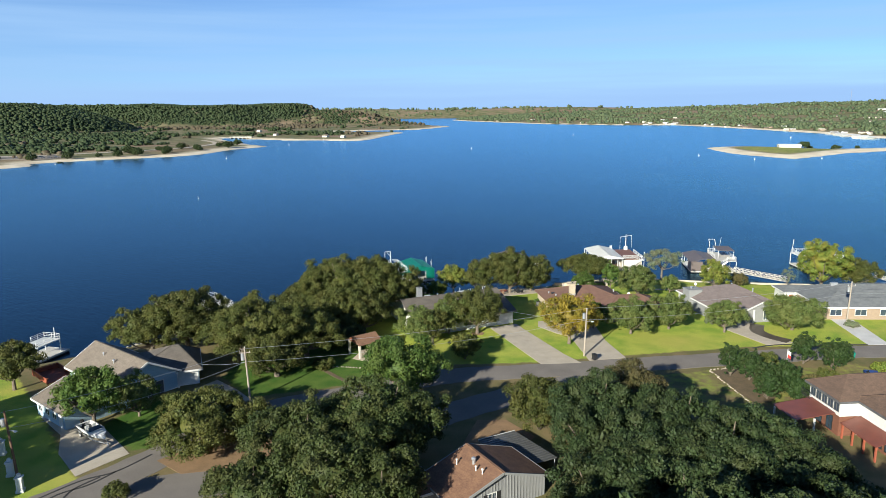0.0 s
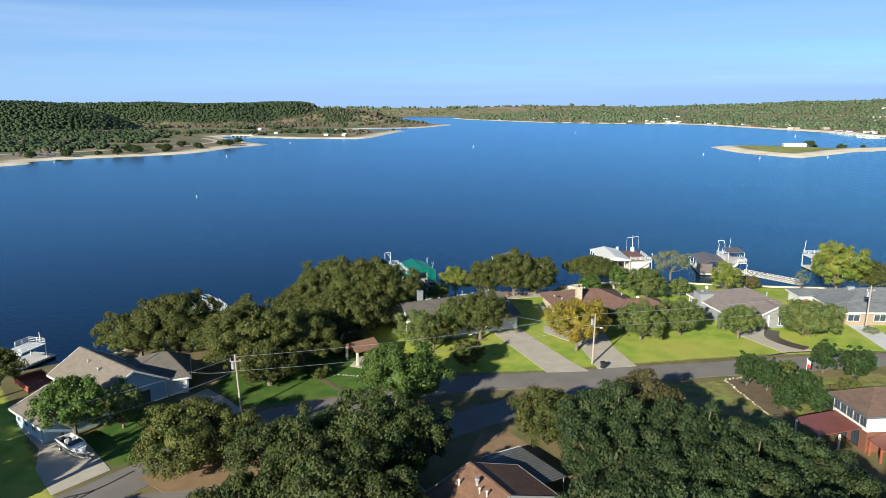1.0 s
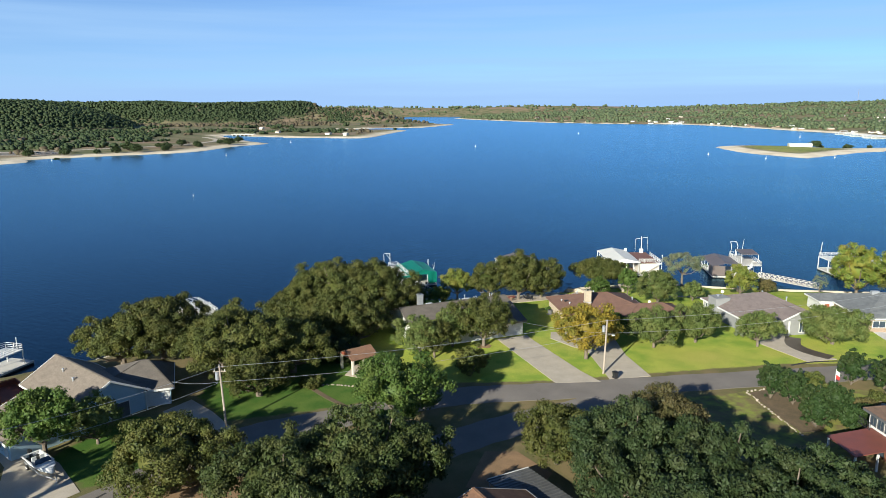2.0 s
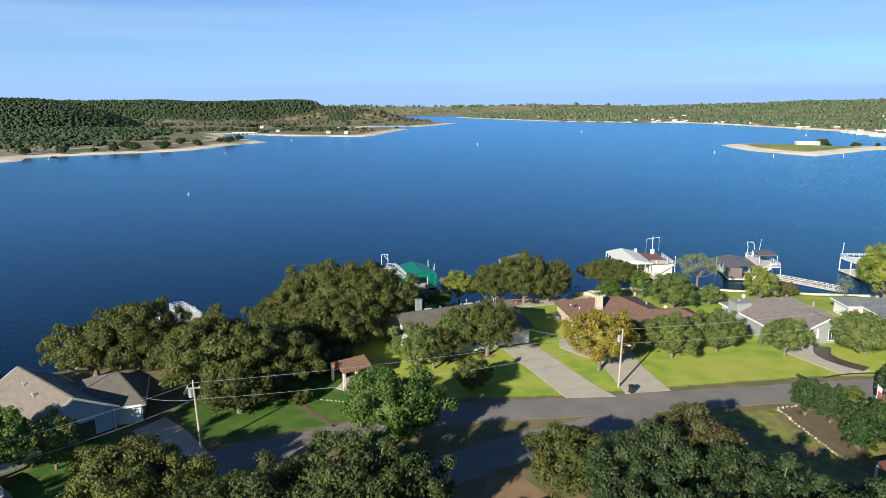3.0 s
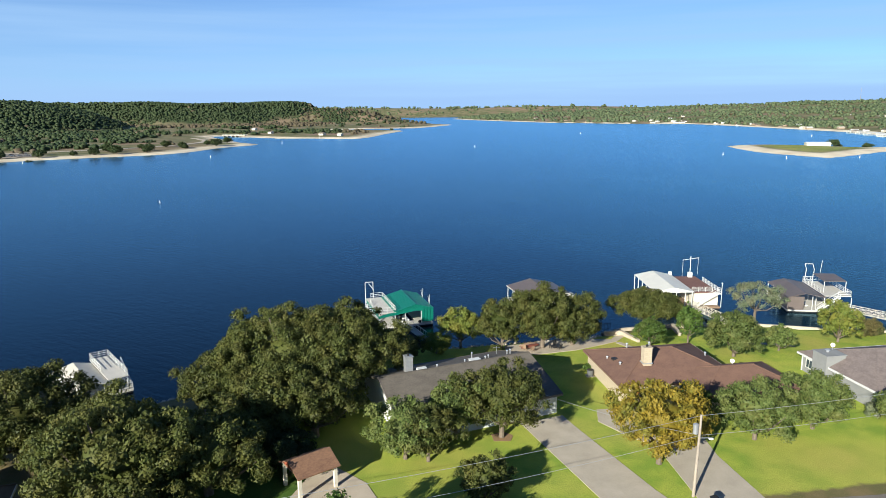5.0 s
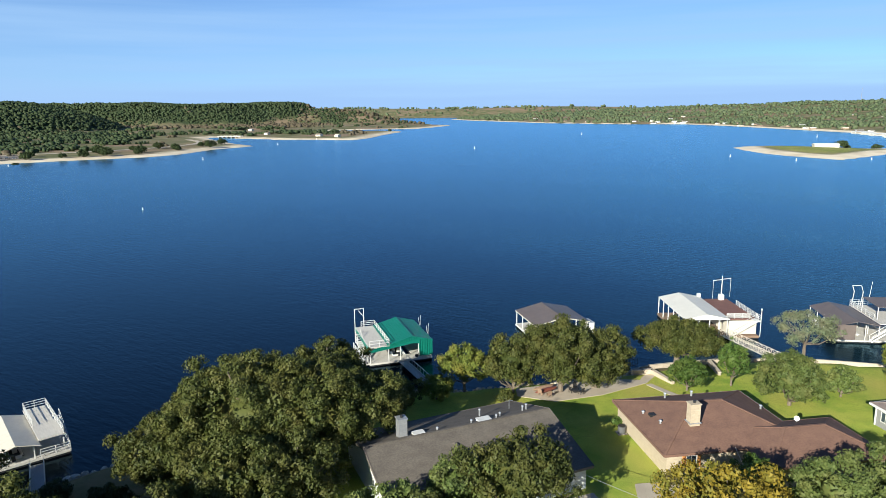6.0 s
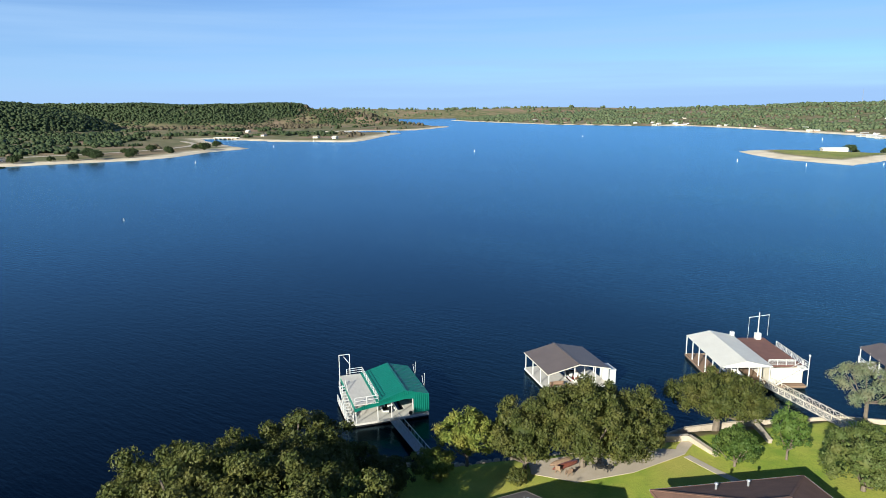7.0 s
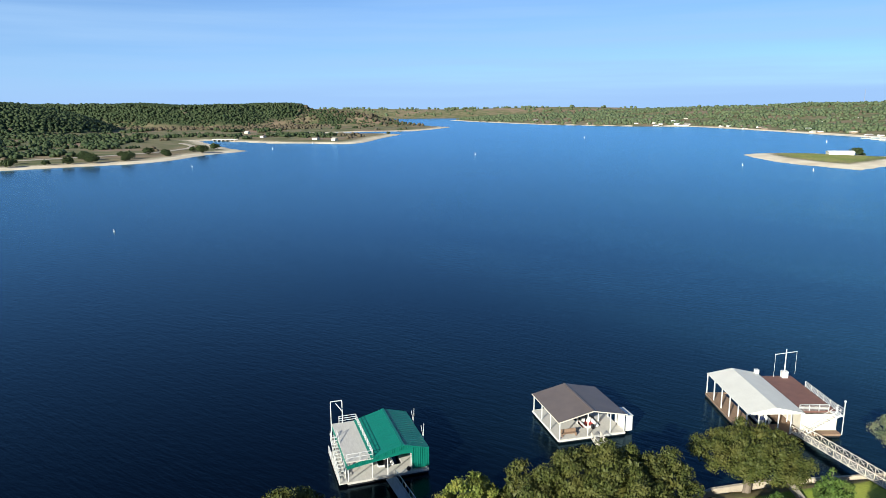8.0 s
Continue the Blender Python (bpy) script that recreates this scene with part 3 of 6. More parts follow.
pad("driveway", [(77.3, 116.6), (81.3, 116.8), (83.2, 131.5), (79, 133)], PALE, "pale new concrete driveway")
pad("driveway", [(-44.6, 72.3), (-40.6, 77.8), (-46.5, 84), (-51, 87), (-55, 91), (-58.5, 88.5), (-52.5, 83), (-49.8, 77.8)], CONCRETE, "tan concrete drive under a covered boat")
pad("driveway", [(-28.2, 92.5), (-31, 88.5), (-35, 92), (-40, 98), (-37.5, 102), (-33, 98)], CONCRETE, "dusty concrete drive to a garage")
pad("patio", [(9, 156.5), (14, 154.3), (21, 156.5), (28.5, 161), (31, 164.5), (27, 165), (18, 162.2), (9, 159.5)], SAND, "pale gravel lakeside patio", 0.06, category="patio")
pad("dirt_patch", [(2, 79), (9.3, 77), (12, 82), (8.5, 87), (4.5, 87)], DIRT, "bare orange-brown soil beside a house", 0.03, category="soil")
pad("dirt_patch", [(-36.3, 76), (-32, 72.8), (-25.5, 74.2), (-19, 79.5), (-25, 82), (-33, 79.5)], DIRT, "dry orange earth island between two roads", 0.035, category="soil")

# ---- houses ----


def shift(p, side, a, z, out):
    """A place on a wall: a along it, z up, out of it. side: the wall's outward way; p: the wall's fixed coordinate."""
    return {"y-": (a, p - out, z), "y+": (a, p + out, z), "x-": (p - out, a, z), "x+": (p + out, a, z)}[side]


def plate(side, p, a0, a1, z0, z1, out0, out1):
    s = Shape()
    q, r = shift(p, side, a0, z0, out0), shift(p, side, a1, z1, out1)
    return s.box(min(q[0], r[0]), max(q[0], r[0]), min(q[1], r[1]), max(q[1], r[1]), z0, z1)


def window(house, side, p, a, z, w, h, frame_mat=None, panes=2):
    s, t = Shape(), 0.09
    for b in (plate(side, p, a - w / 2 - t, a + w / 2 + t, z - t, z, -0.02, 0.06), plate(side, p, a - w / 2 - t, a + w / 2 + t, z + h, z + h + t, -0.02, 0.06),
              plate(side, p, a - w / 2 - t, a - w / 2, z, z + h, -0.02, 0.06), plate(side, p, a + w / 2, a + w / 2 + t, z, z + h, -0.02, 0.06),
              plate(side, p, a - 0.03, a + 0.03, z, z + h, -0.02, 0.05)):
        s.add(b.v, b.f)
    win = part("window", s, frame_mat or WHITE, house)
    for k in range(panes):
        x0 = a - w / 2 + k * w / panes
        part("pane", plate(side, p, x0, x0 + w / panes, z, z + h, -0.02, 0.02), GLASS, win)
    return win


def door(house, side, p, a, z, w, h, material, panels=0):
    d = part("door", plate(side, p, a - w / 2, a + w / 2, z, z + h, -0.02, 0.04), material, house)
    s = Shape()
    for b in (plate(side, p, a - w / 2 - 0.1, a - w / 2, z, z + h + 0.1, -0.02, 0.07), plate(side, p, a + w / 2, a + w / 2 + 0.1, z, z + h + 0.1, -0.02, 0.07),
              plate(side, p, a - w / 2, a + w / 2, z + h, z + h + 0.1, -0.02, 0.07)):
        s.add(b.v, b.f)
    part("frame", s, WHITE, d)
    for k in range(panels):
        part("panel", plate(side, p, a - w / 2 + 0.06, a + w / 2 - 0.06, z + 0.05 + k * h / panels, z + (k + 1) * h / panels - 0.03, 0.04, 0.065), material, d)
    return d


def block(house, x0, y0, L, W, ze, zr, wall, roof, hip=(0, 0), trim=None, ov=0.55, z0=0.0, ridge_along="x", name="roof", battens=0.0):
    """Walls and a pitched roof over the eaves' rectangle. hip: how far the ridge ends stand in from each end; 0 makes a gable."""
    sw = ridge_along == "y"
    if sw:
        L, W = W, L
    P = lambda a, b, z: (x0 + b, y0 + a, z) if sw else (x0 + a, y0 + b, z)
    s = Shape()
    th = 0.22
    slope = (zr - ze) / (W / 2)
    A, B = P(hip[0], W / 2, zr), P(L - hip[1], W / 2, zr)
    c = [P(0, 0, ze), P(L, 0, ze), P(L, W, ze), P(0, W, ze)]
    top = c + [A, B]
    low = [(x, y, z - th) for x, y, z in top]
    f = [(0, 1, 5, 4), (2, 3, 4, 5), (1, 2, 5), (3, 0, 4)]
    if hip[0] == 0:
        f.remove((3, 0, 4))
    if hip[1] == 0:
        f.remove((1, 2, 5))
    faces = f + [tuple(6 + i for i in q[::-1]) for q in f] + [(0, 6, 7, 1), (2, 8, 9, 3)]
    faces += [(3, 9, 10, 4), (4, 10, 6, 0)] if hip[0] == 0 else [(3, 9, 6, 0)]
    faces += [(1, 7, 11, 5), (5, 11, 8, 2)] if hip[1] == 0 else [(1, 7, 8, 2)]
    s.add(top + low, faces)
    rf = part(name, s, roof, house)
    r = Shape()
    up = lambda p, d=0.03: (p[0], p[1], p[2] + d)
    if (Vector(B) - Vector(A)).length > 0.2:
        r.beam(up(A), up(B), 0.3, 0.05)
    for q, e, h in ((c[0], A, hip[0]), (c[3], A, hip[0]), (c[1], B, hip[1]), (c[2], B, hip[1])):
        if h:
            r.beam(up(q), up(e), 0.26, 0.05)
    if r.v:
        part("ridge_cap", r, roof, rf)
    dn = lambda p: (p[0], p[1], p[2] - th / 2)
    edges = [(c[0], c[1]), (c[2], c[3])]
    for a, b, e, h in ((c[3], c[0], A, hip[0]), (c[1], c[2], B, hip[1])):
        edges += [(a, b)] if h else [(a, e), (e, b)]
    for a, b in edges:
        part("fascia", Shape().beam(dn(a), dn(b), 0.1, th + 0.06), trim or WHITE, rf)
    w = Shape()
    zt = ze + slope * ov - th - 0.02
    ql = [P(ov, ov, z0), P(L - ov, ov, z0), P(L - ov, W - ov, z0), P(ov, W - ov, z0)]
    qh = [(x, y, zt) for x, y, _ in ql]
    zg = zr - th - 0.05
    GA, GB = P(ov, W / 2, zg if hip[0] == 0 else zt), P(L - ov, W / 2, zg if hip[1] == 0 else zt)
    w.add(ql + qh + [GA, GB], [(0, 1, 5, 4), (2, 3, 7, 6), (1, 2, 6, 9, 5), (3, 0, 4, 8, 7), (3, 2, 1, 0), (4, 5, 9, 8), (8, 9, 6, 7)])
    wl_ = part("wall", w, wall, house)
    if battens:
        n = int((W - 2 * ov) / battens)
        for k in range(n + 1):
            v = ov + k * (W - 2 * ov) / n
            hz = zt + (zg - zt) * (1 - abs(v - W / 2) / (W / 2 - ov)) - 0.05
            for u in ([L - ov + 0.02] if hip[1] == 0 else []) + ([ov - 0.02] if hip[0] == 0 else []):
                q = P(u, v, z0)
                part("batten", Shape().box(q[0] - 0.03, q[0] + 0.03, q[1] - 0.03, q[1] + 0.03, z0, hz), wall, wl_)
    return rf


def chimney(house, x, y, w, d, z0, z1, material, cap=None):
    s = Shape()
    s.box(x - w / 2, x + w / 2, y - d / 2, y + d / 2, z0, z1)
    c = part("chimney", s, material, house)
    part("cap", Shape().box(x - w / 2 - 0.08, x + w / 2 + 0.08, y - d / 2 - 0.08, y + d / 2 + 0.08, z1, z1 + 0.12), cap or material, c)
    part("flue", Shape().tube((x, y, z1 + 0.12), (x, y, z1 + 0.4), 0.14, seg=8), BLACK, c)
    part("flashing", Shape().box(x - w / 2 - 0.12, x + w / 2 + 0.12, y - d / 2 - 0.12, y + d / 2 + 0.12, z0 + 0.3, z0 + 0.42), STEEL, c)
    return c


def vent(house, x, y, z, r=0.09, h=0.45, material=None):
    v = part("vent_pipe", Shape().tube((x, y, z - 0.3), (x, y, z + h), r, seg=8), material or STEEL, house)
    part("vent_cap", Shape().tube((x, y, z + h), (x, y, z + h + 0.12), r * 1.8, r * 1.2, 8), material or STEEL, v)


def dish(house, x, y, z):
    s = Shape().tube((x, y, z - 0.4), (x, y, z + 0.5), 0.04)
    d = part("satellite_dish", s, STEEL, house)
    b = Shape()
    b.tube((x, y - 0.02, z + 0.6), (x - 0.1, y - 0.14, z + 0.66), 0.09, 0.3, 12)
    part("reflector", b, WHITE, d)


Z = 2.0
# grey-roofed house with a white garage front
hA = thing("house", 14.3, 131.0, Z, 24, "low house with a grey shingle roof and white garage", "house", "lakeside houses")
block(hA, -22.0, 0, 22.0, 17.4, 2.75, 5.45, WHITE, SH_GREY, (0, 0), trim=SH_GREY)
block(hA, -15.2, 1.6, 5.0, 8.0, 3.5, 4.9, WHITE, SH_GREY, (0, 3), ridge_along="y", name="dormer_roof", battens=0.35)
door(hA, "y-", 0.55, -3.3, 0, 4.9, 2.15, WHITE, 4)
chimney(hA, -17.3, 10.2, 0.95, 0.95, 4.2, 7.0, STEEL, STEEL)
part("skylight", Shape().box(-8.6, -7.0, 9.2, 10.3, 4.9, 5.28), WHITE, hA, "white domed skylight")
part("skylight", Shape().box(-16.2, -14.9, 9.4, 10.3, 4.9, 5.25), WHITE, hA, "white domed skylight")
for vx, vy in ((-9.4, 9.6), (-6.3, 9.6), (-5.7, 9.9), (-2.5, 10.4), (-1.9, 10.6), (-13.5, 9.5), (-7.4, 11.6)):
    vent(hA, vx, vy, 5.0)
an = part("roof_aerial", Shape().tube((-2.8, 13.0, 3.9), (-2.8, 13.0, 5.3), 0.03), STEEL, hA)
part("crossbar", Shape().tube((-3.4, 12.9, 5.2), (-2.2, 13.1, 5.0), 0.03).tube((-3.0, 12.6, 5.3), (-2.5, 13.5, 4.8), 0.02), STEEL, an)
window(hA, "y-", 0.55, -10.5, 0.9, 1.6, 1.2)
window(hA, "y-", 0.55, -18.5, 0.9, 1.4, 1.2)

# brown-roofed buff brick house
hB = thing("house", 22.2, 133.0, Z, 9, "buff brick house with a brown hip roof", "house", "lakeside houses")
block(hB, 0, 0, 17.2, 14.2, 2.75, 5.2, BUFF, SH_BROWN, (6.8, 6.8), trim=SH_BROWN)
block(hB, 9.5, -4.2, 14.0, 9.6, 2.68, 4.5, BUFF, SH_BROWN, (4.6, 4.6), trim=SH_BROWN)
chimney(hB, 5.2, 3.9, 1.15, 0.95, 4.0, 6.5, BUFF)
window(hB, "y-", 0.55, 3.4, 0.8, 1.1, 1.35)
for sx in (2.55, 4.25):
    part("shutter", plate("y-", 0.55, sx - 0.22, sx + 0.22, 0.75, 2.2, 0.0, 0.06), ORANGE, hB, "orange wooden shutter")
window(hB, "y-", -3.65, 14.0, 0.8, 1.6, 1.3)
for vx, vy, vz in ((1.6, 8.8, 3.1), (2.2, 5.6, 3.4), (6.0, 12.2, 3.6), (9.5, 12.2, 3.6), (16.2, 8, 3.1)):
    vent(hB, vx, vy, vz, 0.12)
part("roof_hatch", Shape().box(1.9, 2.6, 7.4, 8.1, 3.2, 3.72), BLACK, hB)
dish(hB, 18.0, 3.9, 3.1)
part("gutter", Shape().beam((17.26, 0, 2.68), (17.26, 14.2, 2.68), 0.14, 0.14).beam((0, 14.26, 2.68), (17.2, 14.26, 2.68), 0.14, 0.14), WHITE, hB)

# mauve-grey house with a white-trimmed front gable
hC = thing("house", 54.2, 130.6, Z, 9.5, "grey house with a mauve shingle roof and white gable trim", "house", "lakeside houses")
block(hC, 0, 0, 15.4, 15.6, 2.75, 5.6, GREYW, SH_MAUVE, (6.2, 6.2))
block(hC, 5.6, -2.2, 8.0, 9.0, 2.8, 4.5, GREYW, SH_MAUVE, (0, 3), ridge_along="y", name="porch_roof")
window(hC, "y-", -1.65, 10.6, 0.5, 1.0, 1.9)
part("porch_post", Shape().box(7.7, 7.95, -2.0, -1.75, 0, 2.75), WHITE, hC)
s_ = Shape().box(-0.4, 2.6, 9.0, 11.8, 0, 4.3)
ch = part("chase", s_, GREYW, hC, "grey sided chimney chase")
part("cap", Shape().box(-0.5, 2.7, 8.9, 11.9, 4.3, 4.42), GREYW, ch)
dish(hC, 2.2, 11.3, 4.5)
vent(hC, 0.9, 10.6, 4.4, 0.2, 0.3)
for vx, vy in ((9.6, 9.4), (11.5, 4.6)):
    vent(hC, vx, vy, 4.9, 0.12)
part("corner_trim", Shape().box(0.48, 0.62, 0.48, 0.62, 0, 2.6), WHITE, hC)
part("corner_trim", Shape().box(0.48, 0.62, 14.9, 15.1, 0, 2.6), WHITE, hC)
window(hC, "x-", 0.55, 13.5, 0.9, 1.2, 1.2)

# slate-grey house with a long brick front
hD = thing("house", 76.8, 131.6, Z, -2, "long brick house with a slate-grey shingle roof", "house", "lakeside houses")
block(hD, 0, 0, 27.0, 17.0, 2.75, 5.5, TANBRICK, SH_SLATE, (8.0, 0))
block(hD, -2.6, 11.5, 7.5, 6.5, 2.7, 3.6, WHITE, SH_SLATE, (2, 2), name="porch_roof")
for wx in (3.0, 8.0, 13.0):
    window(hD, "y-", 0.55, wx, 0.9, 2.2, 1.2)
door(hD, "y-", 12.05, -0.8, 0, 1.0, 2.05, REDWOOD)
part("roof_vent", Shape().box(6.0, 7.4, 9.0, 9.7, 4.9, 5.6), STEEL, hD)

# tan-roofed pale blue house with a garage wing
hL = thing("house", -59.6, 105.4, Z, -37, "pale blue sided house with tan shingle roofs", "house", "lakeside houses")
block(hL, 1.2, -5.0, 16.6, 10.6, 2.9, 5.9, BLUEW, SH_TAN, (0, 0))
block(hL, 8.9, -13.1, 10.0, 10.4, 2.5, 4.3, BLUEW, SH_TAN, (0, 0), name="wing_roof")
for wx in (10.6, 13.0, 15.2):
    window(hL, "y-", -12.55, wx, 0.9, 1.0, 1.1)
door(hL, "y-", -12.55, 17.2, 0, 0.95, 2.05, WHITE)
door(hL, "x+", 17.25, 1.4, 0, 2.6, 2.1, GREYMETAL)
part("porch_post", Shape().box(17.5, 17.7, 4.9, 5.1, 0, 2.8), WHITE, hL)
vent(hL, 7.0, -1.2, 5.0)
vent(hL, 11.0, -1.6, 4.8, 0.12)
hG = thing("garage", -39.4, 101.0, Z, 22, "blue-grey sided garage with a grey-brown hip roof", "garage")
block(hG, -12.5, -0.6, 12.5, 10.5, 2.6, 5.4, BLUEW, SH_GREY, (8.0, 3.4))
door(hG, "y-", -0.05, -3.2, 0, 4.8, 2.15, WHITE, 4)

# rust-brown house with grey board siding
hN = thing("house", 2.9, 70.6, Z, -59, "grey board house with a rust-brown shingle roof", "house", "near houses")
block(hN, -0.6, -6.5, 7.6, 13.0, 2.55, 4.75, GREYW, SH_RUST, (0, 0), trim=GREYW, battens=0.42)
block(hN, -3.2, -11.5, 6.0, 6.5, 2.3, 3.3, GREYW, SH_RUST, (2, 2), name="porch_roof")
window(hN, "x+", 6.45, -1.2, 1.0, 1.0, 1.4)
for sx in (-2.05, -0.35):
    part("shutter", plate("x+", 6.45, sx - 0.25, sx + 0.25, 0.95, 2.45, 0.0, 0.06), BLACK, hN, "black shutter")
for vx, vy, vz in ((1.5, -2.6, 3.9), (4.2, -1.8, 4.1), (5.2, -1.6, 4.2)):
    vent(hN, vx, vy, vz, 0.08, 0.55, WHITE)
part("turbine_vent", Shape().tube((3.0, -1.3, 4.2), (3.0, -1.3, 4.75), 0.2).ball((3.0, -1.3, 4.9), 0.3, 0.3, 0.22), STEEL, hN)
cp = thing("carport", 8.9, 75.5, Z, -57, "dark ribbed metal carport", "carport")
part("roof", Shape().slab([(-4, -2.9, 1.9), (4.2, -2.9, 1.9), (4.2, 2.9, 1.6), (-4, 2.9, 1.6)], 0.08), GREYMETAL, cp)
rib = Shape()
for k in range(17):
    rib.beam((-4 + k * 0.51, -2.9, 1.93), (-4 + k * 0.51, 2.9, 1.63), 0.06, 0.06)
part("roof_rib", rib, GREYMETAL, cp)
part("edge_trim", Shape().beam((-4.05, -2.9, 1.9), (-4.05, 2.9, 1.6), 0.12, 0.2), WHITE, cp, "white metal edge")
for px, py in ((-3.8, -2.7), (4.0, -2.7), (-3.8, 2.7), (4.0, 2.7)):
    part("post", Shape().tube((px, py, 0), (px, py, 1.6), 0.06), STEEL, cp)

# two-storey white house with red metal porch roofs
hT = thing("house", 52.2, 81.6, Z, 5, "two-storey white house with red metal porch roofs", "house", "near houses")
block(hT, -0.6, -0.3, 18, 7.6, 5.0, 7.2, WHITE, SH_UMBER, (3.6, 3.6), trim=GREYMETAL)
block(hT, 2.0, -6.8, 16, 8.0, 5.0, 7.0, WHITE, SH_UMBER, (3.8, 3.8), trim=GREYMETAL)
for k in range(5):
    window(hT, "x-", -0.05, 1.0 + k * 1.25, 3.3, 0.9, 1.2, GREYMETAL)
part("porch_roof", Shape().slab([(-5.7, 1.0, 2.1), (-0.1, 1.0, 2.9), (-0.1, 6.2, 2.9), (-5.7, 6.2, 2.1)], 0.1), REDMETAL, hT, "rust-red metal porch roof")
part("porch_roof", Shape().slab([(-0.2, -6.9, 2.1), (2.6, -6.9, 2.95), (2.6, -0.2, 2.95), (-0.2, -0.2, 2.1)], 0.1), REDMETAL, hT, "rust-red metal porch roof")
for px, py in ((-5.5, 1.2), (-5.5, 6.0), (-2.8, 1.2), (0, -6.7), (0, -4.6), (0, -2.5), (0, -0.5)):
    part("post", Shape().box(px - 0.1, px + 0.1, py - 0.1, py + 0.1, 0, 2.1), REDWOOD if px > -1 else WHITE, hT)
part("lower_wall", Shape().box(2.45, 2.56, -6.3, 0, 0, 2.6), REDBRICK, hT)
part("lower_wall", Shape().box(-0.14, -0.054, 0.2, 6.8, 0, 2.7), REDBRICK, hT)
part("lower_wall", Shape().box(-0.13, 2.44, 0.12, 0.246, 0, 2.7), REDBRICK, hT)
for wy in (2.0, 4.2):
    window(hT, "x-", -0.14, wy, 0.3, 1.1, 1.9, BLACK, 1)
for k in range(4):
    window(hT, "x-", 2.44, -5.6 + k * 1.55, 0.5, 0.9, 1.7, BLACK, 1)
rl = part("balcony_rail", Shape().beam((-0.9, 5.4, 3.9), (-0.9, 7.4, 3.9), 0.06, 0.06).beam((-0.9, 5.4, 3.0), (-0.9, 7.4, 3.0), 0.06, 0.06), BLACK, hT)
for k in range(9):
    part("baluster", Shape().beam((-0.9, 5.4 + k * 0.25, 3.0), (-0.9, 5.4 + k * 0.25, 3.9), 0.03, 0.03), BLACK, rl)

# small shelter with a red-brown roof
gz = thing("gazebo", -14.8, 114.0, Z, 38, "small open shelter with a red-brown roof", "shelter")
block_roof = Shape()
block_roof.slab([(-2.4, -2.3, 2.6), (2.4, -2.3, 2.6), (2.4, 0, 3.7), (-2.4, 0, 3.7)], 0.14)
block_roof.slab([(-2.4, 0, 3.7), (2.4, 0, 3.7), (2.4, 2.3, 2.6), (-2.4, 2.3, 2.6)], 0.14)
part("roof", block_roof, SH_RUST, gz)
part("gable_panel", Shape().add([(-2.1, -1.9, 2.6), (-2.1, 1.9, 2.6), (-2.1, 0, 3.5), (-2.02, -1.9, 2.6), (-2.02, 1.9, 2.6), (-2.02, 0, 3.5)],
                                [(0, 1, 2), (5, 4, 3), (0, 3, 4, 1), (1, 4, 5, 2), (2, 5, 3, 0)]), REDWOOD, gz)
for px in (-2.0, 2.0):
    for py in (-1.8, 1.8):
        part("post", Shape().box(px - 0.17, px + 0.17, py - 0.17, py + 0.17, 0, 2.6), CREAM, gz)
    part("beam", Shape().beam((px, -1.8, 2.5), (px, 1.8, 2.5), 0.15, 0.25), WOODD, gz)
pad("shelter_floor", [(-16.6, 111.2), (-13, 109.5), (-7.5, 111.5), (-9, 114.5), (-12.5, 117.5), (-15.5, 115.5)], SAND, "tan concrete floor round a small shelter", 0.05, category="paving")

# red deck by the blue house
dk = thing("deck", -65.4, 103.4, Z, -40, "red-stained wooden deck with board rails", "deck")
for k in range(26):
    part("board", Shape().box(-3.2 + k * 0.25, -2.96 + k * 0.25, -1.9, 1.9, 0.35, 0.42), REDWOOD, dk)
for a, b in (((-3.3, -2.0), (3.3, -2.0)), ((-3.3, 2.0), (3.3, 2.0)), ((-3.3, -2.0), (-3.3, 2.0))):
    side = part("rail_panel", Shape().beam((*a, 1.25), (*b, 1.25), 0.14, 0.08).beam((*a, 0.75), (*b, 0.75), 0.05, 0.8), REDWOOD, dk)
for px, py in ((-3.2, -1.9), (0, -1.9), (3.2, -1.9), (-3.2, 1.9), (0, 1.9), (3.2, 1.9)):
    part("post", Shape().box(px - 0.07, px + 0.07, py - 0.07, py + 0.07, 0, 1.3), REDWOOD, dk)

# ---- boat docks ----


def rail(dock, pts, z, h=1.0, bars=3, material=None, name="railing"):
    """A railing along pts with its posts as parts."""
    r = None
    for a, b in zip(pts, pts[1:]):
        za, zb = (a[2] if len(a) > 2 else z), (b[2] if len(b) > 2 else z)
        for k in range(bars, 0, -1):
            d = h * k / bars
            bar = Shape().beam((a[0], a[1], za + d), (b[0], b[1], zb + d), 0.06, 0.06)
            if r is None:
                r = part(name, bar, material or WHITE, dock)
            else:
                part("bar", bar, material or WHITE, r)
    for a, b in zip(pts, pts[1:]):
        za, zb = (a[2] if len(a) > 2 else z), (b[2] if len(b) > 2 else z)
        n = max(1, round(math.hypot(b[0] - a[0], b[1] - a[1]) / 1.6))
        for k in range(n + 1):
            t = k / n
            x, y, q = a[0] + (b[0] - a[0]) * t, a[1] + (b[1] - a[1]) * t, za + (zb - za) * t
            part("post", Shape().beam((x, y, q), (x, y, q + h), 0.07, 0.07), material or WHITE, r)
    return r


